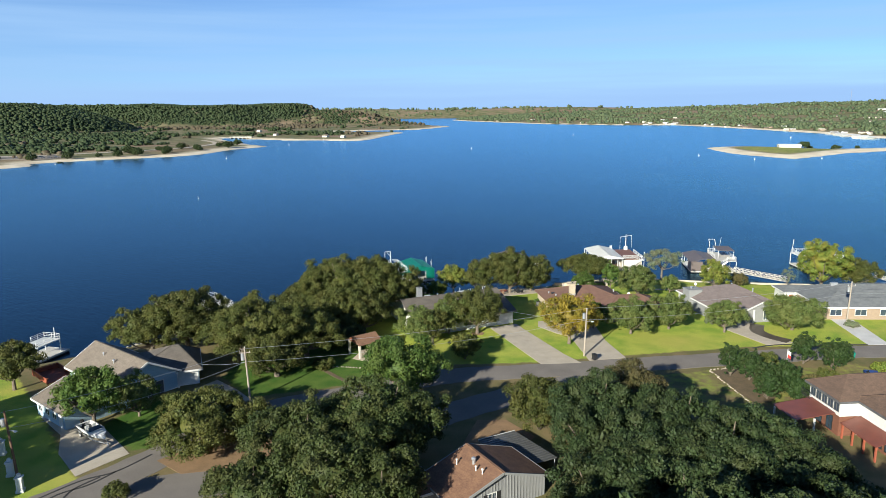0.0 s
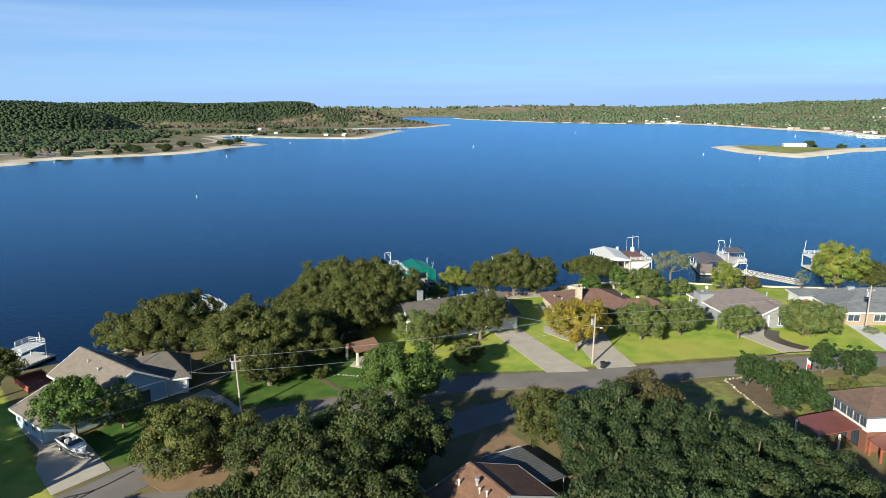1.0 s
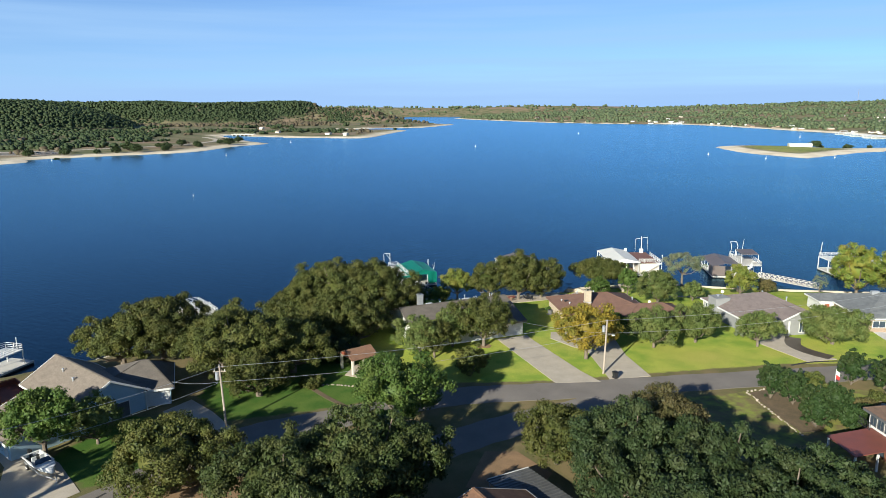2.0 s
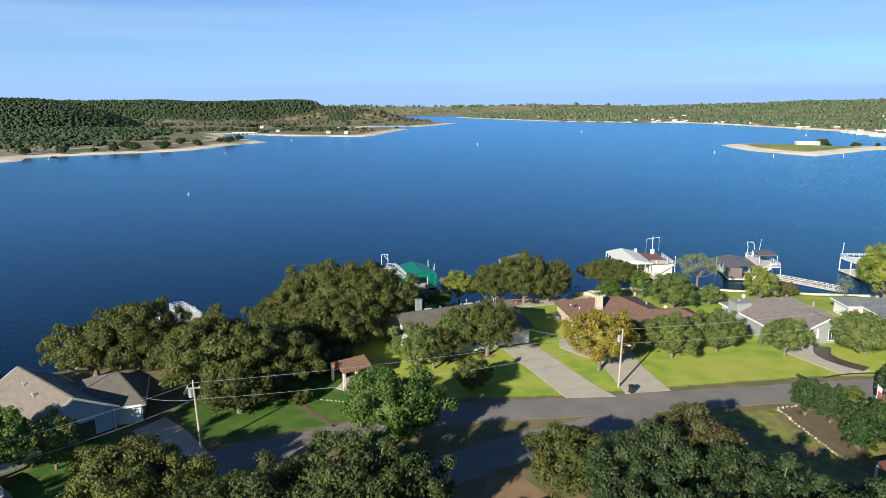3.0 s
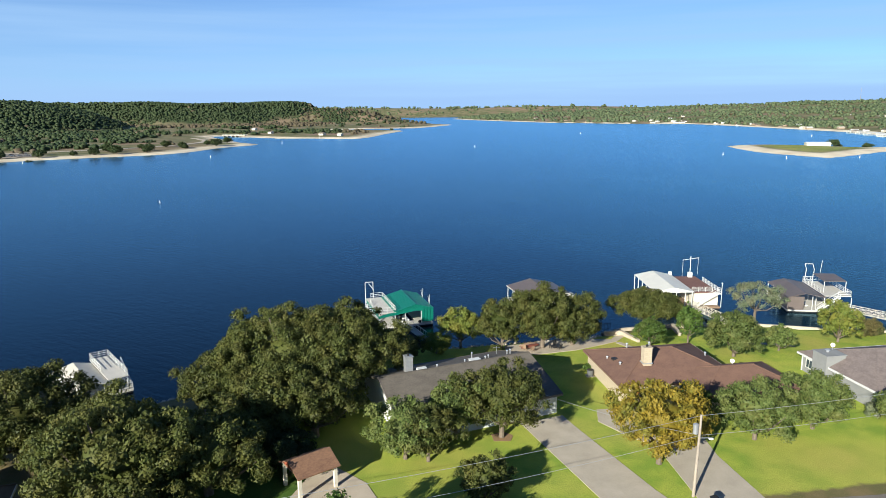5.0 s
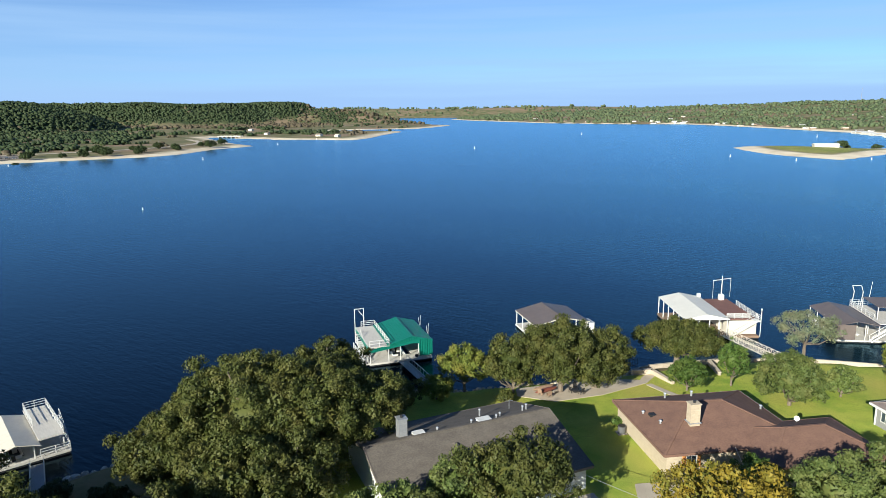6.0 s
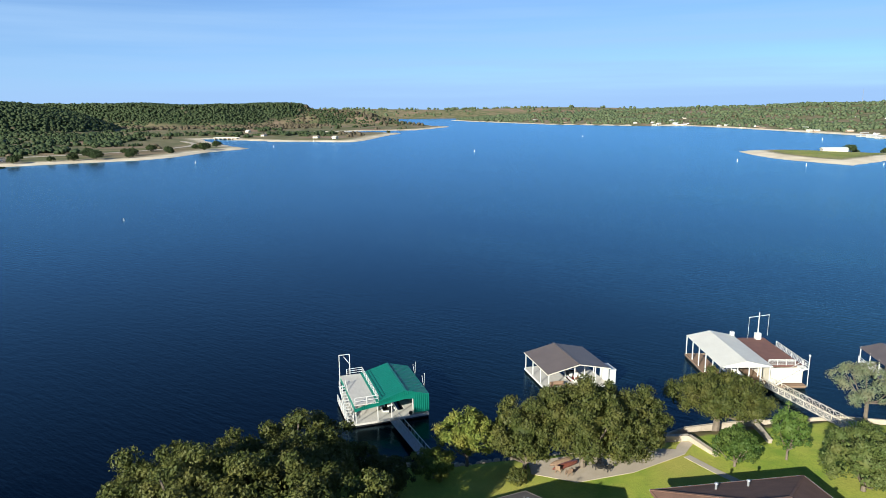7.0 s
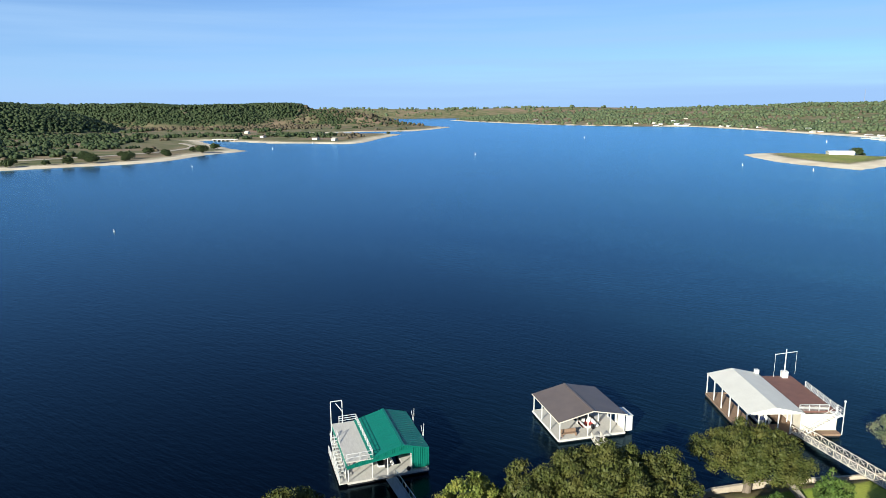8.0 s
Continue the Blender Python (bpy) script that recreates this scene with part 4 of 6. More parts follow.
def stair(dock, p, q, width, material=None):
    """A flight from p up to q."""
    p, q = Vector(p), Vector(q)
    side = Vector((q.x - p.x, q.y - p.y, 0)).normalized().cross(Vector((0, 0, 1))) * (width / 2)
    st = part("stair", Shape().beam(p + side, q + side, 0.06, 0.25).beam(p - side, q - side, 0.06, 0.25), material or WHITE, dock)
    n = max(4, round((q.z - p.z) / 0.22))
    for k in range(1, n + 1):
        c = p + (q - p) * (k / n)
        part("tread", Shape().beam(c - side, c + side, 0.26, 0.04), material or WHITE, st)
    up = Vector((0, 0, 0.95))
    for sg in (side, -side):
        part("handrail", Shape().beam(p + sg + up, q + sg + up, 0.06, 0.06).beam(p + sg, p + sg + up, 0.06, 0.06).beam(q + sg, q + sg + up, 0.06, 0.06), material or WHITE, st)


def ribs(roof, a, b, c, d, gap, material, n=None):
    """Standing seams on the roof plane a-b (eave) and d-c (ridge)."""
    a, b, c, d = map(Vector, (a, b, c, d))
    n = n or int((b - a).length / gap)
    s = Shape()
    for k in range(n + 1):
        t = k / n
        s.beam(a + (b - a) * t + Vector((0, 0, 0.03)), d + (c - d) * t + Vector((0, 0, 0.03)), 0.04, 0.025)
    part("seam", s, material, roof)


def floor_of(dock, x0, x1, y0, y1, material, wells=(), z=0.55):
    """A floating deck of boards on pontoons, with open wells for boats."""
    xs = sorted({x0, x1, *[v for w in wells for v in w[:2]]})
    for a, b in zip(xs, xs[1:]):
        spans = [(y0, y1)]
        for wx0, wx1, wy0, wy1 in wells:
            if a >= wx0 - 1e-6 and b <= wx1 + 1e-6:
                spans = [(y0, wy0), (wy1, y1)]
        for c, d in spans:
            if d - c > 0.05:
                fl = part("floor", Shape().box(a, b, c, d, z - 0.1, z), material, dock)
                part("pontoon", Shape().box(a + 0.02, b - 0.02, c + 0.1, d - 0.1, -0.35, z - 0.12), BLACK, fl)
    sk = Shape()
    for p, q in (((x0, y0), (x1, y0)), ((x1, y0), (x1, y1)), ((x1, y1), (x0, y1)), ((x0, y1), (x0, y0))):
        sk.beam((*p, z - 0.12), (*q, z - 0.12), 0.1, 0.3)
    part("skirt", sk, material, dock)


def boat(name, x, y, z, turn, hull, label, length=6.0, canvas=None, category="boat"):
    """A runabout: a pointed hull, a deck, a cockpit, a windscreen and an outboard."""
    b = thing(name, x, y, z, turn, label, category)
    secs = [(0.0, 0.95, 0.25), (0.3, 1.1, 0.1), (0.6, 1.05, 0.05), (0.8, 0.8, 0.15), (0.93, 0.4, 0.35), (1.0, 0.05, 0.7)]
    v, f = [], []
    for t, w, k in secs:
        v += [(-w, t * length, 0.95 + 0.2 * t), (-w * 0.8, t * length, 0.35 + 0.3 * t), (0, t * length, k), (w * 0.8, t * length, 0.35 + 0.3 * t), (w, t * length, 0.95 + 0.2 * t)]
    for i in range(len(secs) - 1):
        for j in range(4):
            f.append((5 * i + j, 5 * i + j + 1, 5 * i + j + 6, 5 * i + j + 5))
    f += [(4, 3, 2, 1, 0), tuple(range(25, 30))]
    part("hull", Shape().add(v, f), hull, b)
    part("foredeck", Shape().slab([(-1.0, 0.62 * length, 1.09), (1.0, 0.62 * length, 1.09), (0.75, 0.82 * length, 1.13), (0, 0.99 * length, 1.18), (-0.75, 0.82 * length, 1.13)], 0.06), hull, b)
    part("gunwale", Shape().beam((-1.02, 0, 0.98), (-1.05, 0.62 * length, 1.08), 0.16, 0.08).beam((1.02, 0, 0.98), (1.05, 0.62 * length, 1.08), 0.16, 0.08)
         .beam((-0.98, 0.05, 0.98), (0.98, 0.05, 0.98), 0.2, 0.08), hull, b)
    part("cockpit_floor", Shape().box(-0.9, 0.9, 0.1, 0.62 * length, 0.5, 0.56), canvas or BLACK, b)
    part("windscreen", Shape().slab([(-0.9, 0.6 * length, 1.1), (0.9, 0.6 * length, 1.1), (0.75, 0.53 * length, 1.5), (-0.75, 0.53 * length, 1.5)], 0.03), GLASS, b)
    for sx in (-0.45, 0.45):
        part("seat", Shape().box(sx - 0.25, sx + 0.25, 0.36 * length, 0.45 * length, 0.56, 0.95).box(sx - 0.25, sx + 0.25, 0.34 * length, 0.37 * length, 0.9, 1.4), WHITE, b)
    part("outboard", Shape().box(-0.2, 0.2, -0.5, 0.0, 0.2, 1.3), BLACK, b)
    return b


# green-roofed dock
dg = thing("boat_dock", -13.6, 170.6, 0, 19, "green metal-roofed dock with a white sun deck", "boat dock", "boat docks")
floor_of(dg, 0, 10.6, 0, 11.4, DECKW, ((4.6, 7.6, 2.4, 11.4),))
gr = Shape()
gr.slab([(3.0, 0, 3.35), (7.2, 0, 4.45), (7.2, 11.2, 4.45), (3.0, 11.2, 3.35)], 0.08)
gr.slab([(7.2, 0, 4.45), (10.7, 0, 3.5), (10.7, 11.2, 3.5), (7.2, 11.2, 4.45)], 0.08)
rf = part("roof", gr, GREENMETAL, dg, "green ribbed metal roof")
ribs(rf, (3.0, 0, 3.35), (3.0, 11.2, 3.35), (7.2, 11.2, 4.45), (7.2, 0, 4.45), 0.6, GREENMETAL)
ribs(rf, (10.7, 0, 3.5), (10.7, 11.2, 3.5), (7.2, 11.2, 4.45), (7.2, 0, 4.45), 0.6, GREENMETAL)
part("ridge_cap", Shape().beam((7.2, 0, 4.5), (7.2, 11.2, 4.5), 0.35, 0.06), GREENMETAL, rf)
gw = Shape().add([(8.4, 0.05, 0.9), (10.6, 0.05, 0.9), (10.6, 0.05, 3.45), (7.2, 0.05, 4.35), (-0.1, 0.05, 2.75), (-0.1, 0.05, 2.3), (7.2, 0.05, 3.2), (8.4, 0.05, 3.1)],
                 [(0, 1, 2, 3, 6, 7), (3, 4, 5, 6)])
pw = part("siding", gw, GREENMETAL, dg, "green corrugated siding")
cor = Shape()
for k in range(8):
    cor.box(8.5 + k * 0.3, 8.56 + k * 0.3, -0.02, 0.04, 0.9, 3.9 - k * 0.04)
for k in range(28):
    zt = 2.8 + 1.5 * (k * 0.3 / 7.2)
    cor.box(k * 0.3, k * 0.3 + 0.06, -0.02, 0.04, zt - 0.5, zt)
part("corrugation", cor, GREENMETAL, pw)
part("siding", Shape().box(10.56, 10.64, 0.1, 11.2, 0.8, 3.45), GREENMETAL, dg)
part("siding", Shape().box(-0.15, 3.0, 11.1, 11.2, 2.5, 3.2).box(-0.15, -0.07, 0, 11.2, 2.6, 3.2), GREENMETAL, dg)
part("sun_deck", Shape().box(-0.1, 3.3, 0, 11.2, 3.2, 3.34), DECKW, dg, "white boarded sun deck")
rail(dg, [(3.3, 0.1), (3.3, 11.1), (0.9, 11.1)], 3.34, 1.0, 3)
rail(dg, [(0.0, 0.1), (3.3, 0.1)], 3.34, 1.0, 2)
tw = part("slide_tower", Shape().beam((-0.2, 11.1, 0.5), (-0.2, 11.1, 6.7), 0.1, 0.1).beam((1.4, 11.1, 3.3), (1.4, 11.1, 6.7), 0.1, 0.1)
          .beam((-0.2, 11.1, 6.7), (1.4, 11.1, 6.7), 0.1, 0.1).beam((0.5, 11.1, 6.4), (1.4, 10.6, 5.2), 0.08, 0.08), WHITE, dg, "tall white diving frame")
stair(dg, (-0.5, 1.2, 0.55), (-0.5, 7.2, 3.3), 0.9)
part("stair_landing", Shape().box(-1.1, 0.0, 0.0, 8.6, 0.42, 0.55), DECKW, dg)
rail(dg, [(-1.05, 0.1), (-1.05, 8.5)], 0.55, 1.0, 3)
for px, py in ((0.1, 0.2), (3.2, 0.2), (5.2, 0.2), (8.3, 0.2), (10.4, 0.2), (0.1, 5.5), (3.2, 5.5), (0.1, 11.0), (3.2, 11.0), (10.4, 11.0), (7.8, 11.0), (4.4, 11.0)):
    part("post", Shape().beam((px, py, 0.5), (px, py, 3.25), 0.1, 0.1), WHITE, dg)
for py in (3.6, 8.4):
    part("pennant_pole", Shape().tube((11.0, py, 2.8), (11.1, py, 5.2), 0.03).tube((11.0, py, 2.8), (10.7, py, 4.9), 0.03), WHITE, dg)
part("tyre", Shape().tube((7.9, 0.25, 0.95), (8.0, 0.05, 0.95), 0.28, seg=12), BLACK, dg)
boat("motor_boat", -9.2, 174.6, -0.3, 19, VINYL, "white motor boat under a dock roof", 6.2)
part("ramp_hinge", Shape().box(4.8, 6.4, -0.15, 0.05, 0.4, 0.6), STEEL, dg)


def gangway(p, q, width, label, brace=True, tall=1.0, colour=None, fence=(1, 1)):
    """A sloping footbridge from the shore p to a dock q, with railings and cross braces."""
    p, q = Vector(p), Vector(q)
    g = thing("gangway", *p, 0, label, "gangway", "gangways")
    d = q - p
    n = max(2, round(d.length / 1.3))
    side = Vector((d.x, d.y, 0)).normalized().cross(Vector((0, 0, 1))) * (width / 2)
    part("deck", Shape().beam((0, 0, 0), d, width, 0.08), WOODG, g, "weathered grey boards")
    for keep, sg in zip(fence, (side, -side)):
        if not keep:
            continue
        up = Vector((0, 0, tall))
        r = part("railing", Shape().beam(sg + up, sg + d + up, 0.07, 0.07).beam(sg + up * 0.12, sg + d + up * 0.12, 0.07, 0.07), colour or CREAM, g)
        for k in range(n + 1):
            c = sg + d * (k / n)
            part("post", Shape().beam(c, c + up, 0.07, 0.07), colour or CREAM, r)
            if brace and k < n:
                e = sg + d * ((k + 1) / n)
                part("brace", Shape().beam(c + up * 0.12, e + up, 0.045, 0.045).beam(c + up, e + up * 0.12, 0.045, 0.045), colour or CREAM, r)
    return g


gangway((-3.2, 159.6, 1.1), (-8.3, 171.6, 0.6), 1.3, "grey gangway with one rail to the green dock", False, 1.0, STEEL, (1, 0))

# brown-roofed dock
dm = thing("boat_dock", 14.6, 181.6, 0, 14.5, "brown metal-roofed open dock with white posts", "boat dock", "boat docks")
floor_of(dm, 0, 10.2, 0, 10.0, DECKW, ((4.8, 7.8, 2.6, 10.0),))
mr = Shape()
mr.slab([(-0.2, -0.2, 3.25), (5.1, -0.2, 4.4), (5.1, 10.1, 4.4), (-0.2, 10.1, 3.25)], 0.08)
mr.slab([(5.1, -0.2, 4.4), (10.4, -0.2, 3.25), (10.4, 10.1, 3.25), (5.1, 10.1, 4.4)], 0.08)
rf = part("roof", mr, BROWNMETAL, dm, "brown metal gable roof")
part("ridge_cap", Shape().beam((5.1, -0.2, 4.44), (5.1, 10.1, 4.44), 0.35, 0.06), BROWNMETAL, rf)
part("fascia", Shape().beam((-0.2, -0.2, 3.2), (5.1, -0.2, 4.35), 0.06, 0.14).beam((5.1, -0.2, 4.35), (10.4, -0.2, 3.2), 0.06, 0.14).beam((-0.2, -0.2, 3.2), (-0.2, 10.1, 3.2), 0.06, 0.14), CREAM, rf)
for px, py in ((0.1, 0.1), (0.1, 3.4), (0.1, 6.7), (0.1, 9.9), (4.4, 0.1), (4.7, 9.9), (7.9, 0.1), (7.9, 9.9), (10.1, 0.1), (10.1, 5.0), (10.1, 9.9), (4.6, 4.0), (8.0, 4.0)):
    zz = 3.2 + 1.1 * (1 - abs(px - 5.1) / 5.3)
    part("post", Shape().beam((px, py, 0.5), (px, py, zz), 0.12, 0.12), WHITE, dm)
lk = part("locker", Shape().box(10.3, 11.6, 0.4, 3.2, 0.35, 2.7), WHITE, dm, "white storage cabin")
part("locker_roof", Shape().slab([(10.2, 0.3, 2.85), (11.7, 0.3, 2.7), (11.7, 3.3, 2.7), (10.2, 3.3, 2.85)], 0.08), WHITE, lk)
part("bench", Shape().box(0.7, 3.0, 0.6, 1.1, 0.95, 1.02).box(0.7, 3.0, 1.1, 1.16, 1.0, 1.5).box(0.75, 0.85, 0.6, 1.1, 0.55, 0.95).box(2.85, 2.95, 0.6, 1.1, 0.55, 0.95), WOODD, dm)
part("bumper", Shape().beam((-0.12, 0, 0.4), (-0.12, 10, 0.4), 0.12, 0.2).beam((0, -0.12, 0.4), (10.2, -0.12, 0.4), 0.12, 0.2), WHITE, dm)
boat("motor_boat", 20.0, 185.4, -0.2, 14.5, VINYL, "white motor boat with red seats on a lift", 5.6, RED)
gangway((21.5, 166.0, 1.0), (19.8, 181.9, 0.6), 1.3, "white gangway to the brown-roofed dock", True, 1.0)

# white-roofed dock with a red-brown upper deck
dw = thing("boat_dock", 41.5, 183.0, 0, 0.5, "white metal-roofed dock with a red-brown upper deck", "boat dock", "boat docks")
floor_of(dw, -0.3, 13.4, 0, 14.6, WOODD, ((2.6, 6.2, 3.2, 14.6),))
wr = Shape()
wr.slab([(-0.2, -0.2, 3.9), (3.85, -0.2, 4.75), (3.85, 14.8, 4.75), (-0.2, 14.8, 3.9)], 0.09)
wr.slab([(3.85, -0.2, 4.75), (7.9, -0.2, 3.9), (7.9, 14.8, 3.9), (3.85, 14.8, 4.75)], 0.09)
rf = part("roof", wr, ROOFW, dw, "white metal gable roof")
part("gable_fascia", Shape().add([(-0.2, -0.25, 3.75), (7.9, -0.25, 3.75), (7.9, -0.25, 3.9), (3.85, -0.25, 4.72), (-0.2, -0.25, 3.9),
                                  (-0.2, -0.17, 3.75), (7.9, -0.17, 3.75), (7.9, -0.17, 3.9), (3.85, -0.17, 4.72), (-0.2, -0.17, 3.9)],
                                 [(0, 1, 2, 3, 4), (9, 8, 7, 6, 5), (0, 5, 6, 1), (1, 6, 7, 2), (2, 7, 8, 3), (3, 8, 9, 4), (4, 9, 5, 0)]), WHITE, rf)
for k in range(6):
    part("post", Shape().beam((-0.1, 0.1 + k * 2.9, 0.5), (-0.1, 0.1 + k * 2.9, 3.85), 0.14, 0.14), WHITE, dw)
for px in (1.6, 2.6, 4.4, 6.2, 7.6):
    part("post", Shape().beam((px, 0.1, 0.5), (px, 0.1, 3.8), 0.14, 0.14), WHITE, dw)
for py in (4.0, 8.0, 12.0, 14.5):
    part("post", Shape().beam((7.7, py, 0.5), (7.7, py, 3.8), 0.14, 0.14), WHITE, dw)
part("upper_deck", Shape().box(7.9, 13.4, 1.4, 14.6, 3.2, 3.4), DECKB, dw, "red-brown coated upper deck")
part("cabin_wall", Shape().box(8.0, 13.2, 0.9, 1.05, 0.7, 3.2), CREAM, dw, "cream painted cabin wall")
part("cabin_wall", Shape().box(13.05, 13.2, 1.05, 14.4, 0.7, 3.2), CREAM, dw)
part("cabin_wall", Shape().box(8.0, 8.12, 1.05, 14.4, 0.7, 3.2), CREAM, dw)
rail(dw, [(8.0, 1.45), (12.2, 1.45)], 3.4, 1.0, 5)
rail(dw, [(13.3, 1.4), (13.3, 10.0)], 3.4, 1.0, 5)
stair(dw, (8.4, 0.35, 0.6), (13.0, 0.35, 3.4), 0.9)
part("landing", Shape().box(12.4, 13.5, -0.15, 1.4, 3.25, 3.4), WHITE, dw)
rail(dw, [(13.45, -0.1), (13.45, 1.4)], 3.4, 1.0, 3)
mast = part("mast", Shape().tube((12.0, 14.0, 3.4), (12.0, 14.0, 8.2), 0.11, 0.07, 8), WHITE, dw, "white flag mast with a yard")
part("yard", Shape().beam((10.2, 14.0, 7.3), (13.8, 14.0, 7.8), 0.08, 0.08), WHITE, mast)
part("mast_foot", Shape().box(11.55, 12.45, 13.6, 14.4, 3.4, 4.5), WHITE, mast)
part("halyard", Shape().tube((10.3, 14.0, 7.3), (10.3, 14.0, 3.5), 0.025).tube((13.7, 14.0, 7.7), (13.7, 14.0, 4.0), 0.025), WHITE, mast)
part("lamp_post", Shape().tube((13.5, -0.1, 0.5), (13.5, -0.1, 5.4), 0.06).ball((13.5, -0.1, 5.55), 0.18, 0.18, 0.18), WHITE, dw)
part("vent_stack", Shape().box(7.4, 8.0, 14.2, 14.8, 3.8, 4.6), WHITE, dw)
boat("motor_boat", 45.9, 187.0, -0.3, 0.5, VINYL, "white and blue motor boat in the white dock", 6.8, BLUE)
gangway((52.6, 167.4, 1.1), (48.8, 183.6, 0.6), 1.5, "white cross-braced gangway from the lawn", True, 1.1)

# dark-roofed two-level dock
dn = thing("boat_dock", 67.6, 181.0, 0, -7, "dark-roofed two-level dock with white railings", "boat dock", "boat docks")
floor_of(dn, 0, 12.0, 0, 12.5, DECKW, ((2.4, 5.2, 3.0, 12.5),))
nr = Shape()
nr.slab([(-0.2, -0.2, 3.2), (3.2, -0.2, 4.05), (3.2, 12.4, 4.05), (-0.2, 12.4, 3.2)], 0.09)
nr.slab([(3.2, -0.2, 4.05), (7.0, -0.2, 3.3), (7.0, 12.4, 3.3), (3.2, 12.4, 4.05)], 0.09)
part("roof", nr, BROWNMETAL, dn, "dark brown-grey metal roof")
part("siding", Shape().box(-0.1, 3.0, 0.0, 0.1, 0.6, 3.3), BROWNMETAL, dn, "brown-grey sided end wall")
part("siding", Shape().box(-0.1, 0.0, 0.1, 4.0, 0.6, 3.2), BROWNMETAL, dn)
for px, py in ((0.05, 6.0), (0.05, 9.0), (0.05, 12.3), (6.8, 0.1), (6.8, 4), (6.8, 8), (6.8, 12.3), (11.8, 0.1), (11.8, 6.0), (11.8, 12.3), (4.6, 0.1)):
    part("post", Shape().beam((px, py, 0.5), (px, py, 3.3), 0.12, 0.12), WHITE, dn)
part("upper_deck", Shape().box(7.0, 11.9, 0.4, 12.5, 3.4, 3.55), DECKW, dn, "pale upper deck")
rail(dn, [(7.1, 3.0), (7.1, 12.4), (11.8, 12.4), (11.8, 0.5), (9.5, 0.5)], 3.55, 1.0, 3)
rail(dn, [(-0.1, 4.2), (-0.1, 12.4)], 0.55, 1.0, 3)
part("awning", Shape().slab([(7.6, 3.0, 5.9), (11.9, 3.0, 5.9), (11.9, 9.0, 6.1), (7.6, 9.0, 6.1)], 0.1), BROWNMETAL, dn, "brown awning over the upper deck")
for px, py in ((7.7, 3.1), (11.8, 3.1), (7.7, 8.9), (11.8, 8.9)):
    part("post", Shape().beam((px, py, 3.5), (px, py, 5.9), 0.1, 0.1), WHITE, dn)
stair(dn, (5.2, -0.6, 0.6), (9.2, -0.6, 3.5), 0.9)
fr = Shape()
for px in (7.3, 8.9):
    fr.beam((px, 12.2, 3.5), (px + 0.25, 12.2, 6.2), 0.09, 0.09).beam((px + 0.25, 12.2, 6.2), (px - 0.15, 12.2, 7.4), 0.09, 0.09)
fr.beam((7.15, 12.2, 7.4), (8.75, 12.2, 7.4), 0.09, 0.09)
part("slide_frame", fr, WHITE, dn, "tall white diving frame")
part("aerial", Shape().tube((10.2, 12.2, 3.5), (10.6, 12.2, 8.2), 0.06, 0.03), WHITE, dn)
boat("motor_boat", 71.8, 183.4, -0.3, -7, VINYL, "motor boat under the dark dock roof", 5.8, RED)
gangway((87.0, 166.6, 1.1), (78.6, 180.3, 0.6), 1.5, "white gangway with railings to the two-level dock", True, 1.1)

# cream-roofed dock by the big oaks
dl = thing("boat_dock", -53.2, 135.8, 0, 41, "cream-roofed dock with a railed upper deck", "boat dock", "boat docks")
floor_of(dl, -0.4, 9.2, 1.4, 11.6, DECKW, ((1.6, 4.6, 3.4, 11.6),))
lr = Shape()
lr.slab([(-0.3, 0.6, 2.1), (3.5, 0.6, 3.2), (3.5, 11.4, 3.2), (-0.3, 11.4, 2.1)], 0.09)
lr.slab([(3.5, 0.6, 3.2), (6.0, 0.6, 2.5), (6.0, 11.4, 2.5), (3.5, 11.4, 3.2)], 0.09)
part("roof", lr, CREAM, dl, "cream metal gable roof")
part("siding", Shape().box(-0.3, 1.4, 1.5, 1.62, 0.6, 2.1), CREAM, dl)
part("upper_deck", Shape().box(6.0, 8.8, 1.6, 12.4, 2.6, 2.75), DECKW, dl, "grey-white upper deck")
rail(dl, [(6.1, 6.0), (6.1, 12.3), (8.7, 12.3), (8.7, 1.7)], 2.75, 1.0, 3)
stair(dl, (9.0, 3.4, 0.6), (9.0, 7.6, 2.75), 0.8)
for px, py in ((-0.2, 1.6), (-0.2, 6.5), (-0.2, 11.3), (5.4, 1.6), (5.4, 11.3), (8.6, 1.7), (8.6, 12.2), (5.4, 6.5)):
    part("post", Shape().beam((px, py, 0.5), (px, py, 2.2), 0.12, 0.12), WHITE, dl)
rail(dl, [(6.0, 1.45), (9.2, 1.45), (9.2, 4.0)], 0.55, 1.0, 3)
boat("motor_boat", -52.6, 140.2, -0.1, 41, VINYL, "white motor boat under a cream dock roof", 5.6)
gangway((-44.8, 132.4, 1.1), (-49.0, 139.0, 0.6), 1.4, "pale gangway under the oaks", True, 1.0)

# white dock by the red deck
df_ = thing("boat_dock", -79.4, 115.8, 0, -14, "small white dock with a railed top deck", "boat dock", "boat docks")
floor_of(df_, 0, 5.0, 0, 7.0, DECKW)
part("upper_deck", Shape().box(0.8, 4.6, 0, 5.6, 2.9, 3.1), WHITE, df_, "white top deck")
rail(df_, [(0.9, 2.5), (0.9, 5.5), (4.5, 5.5), (4.5, 0.1)], 3.1, 1.0, 3)
stair(df_, (4.2, -2.6, 0.7), (4.2, 0.2, 3.0), 1.2)
for px, py in ((0.9, 0.1), (4.5, 0.1), (0.9, 5.5), (4.5, 5.5)):
    part("post", Shape().beam((px, py, 0.5), (px, py, 2.9), 0.14, 0.14), WHITE, df_)
part("mast", Shape().tube((3.4, 5.5, 3.1), (3.4, 5.5, 5.2), 0.06), WHITE, df_)
part("landing", Shape().box(3.4, 5.0, -5.0, -0.1, 0.45, 0.6), DECKW, df_)

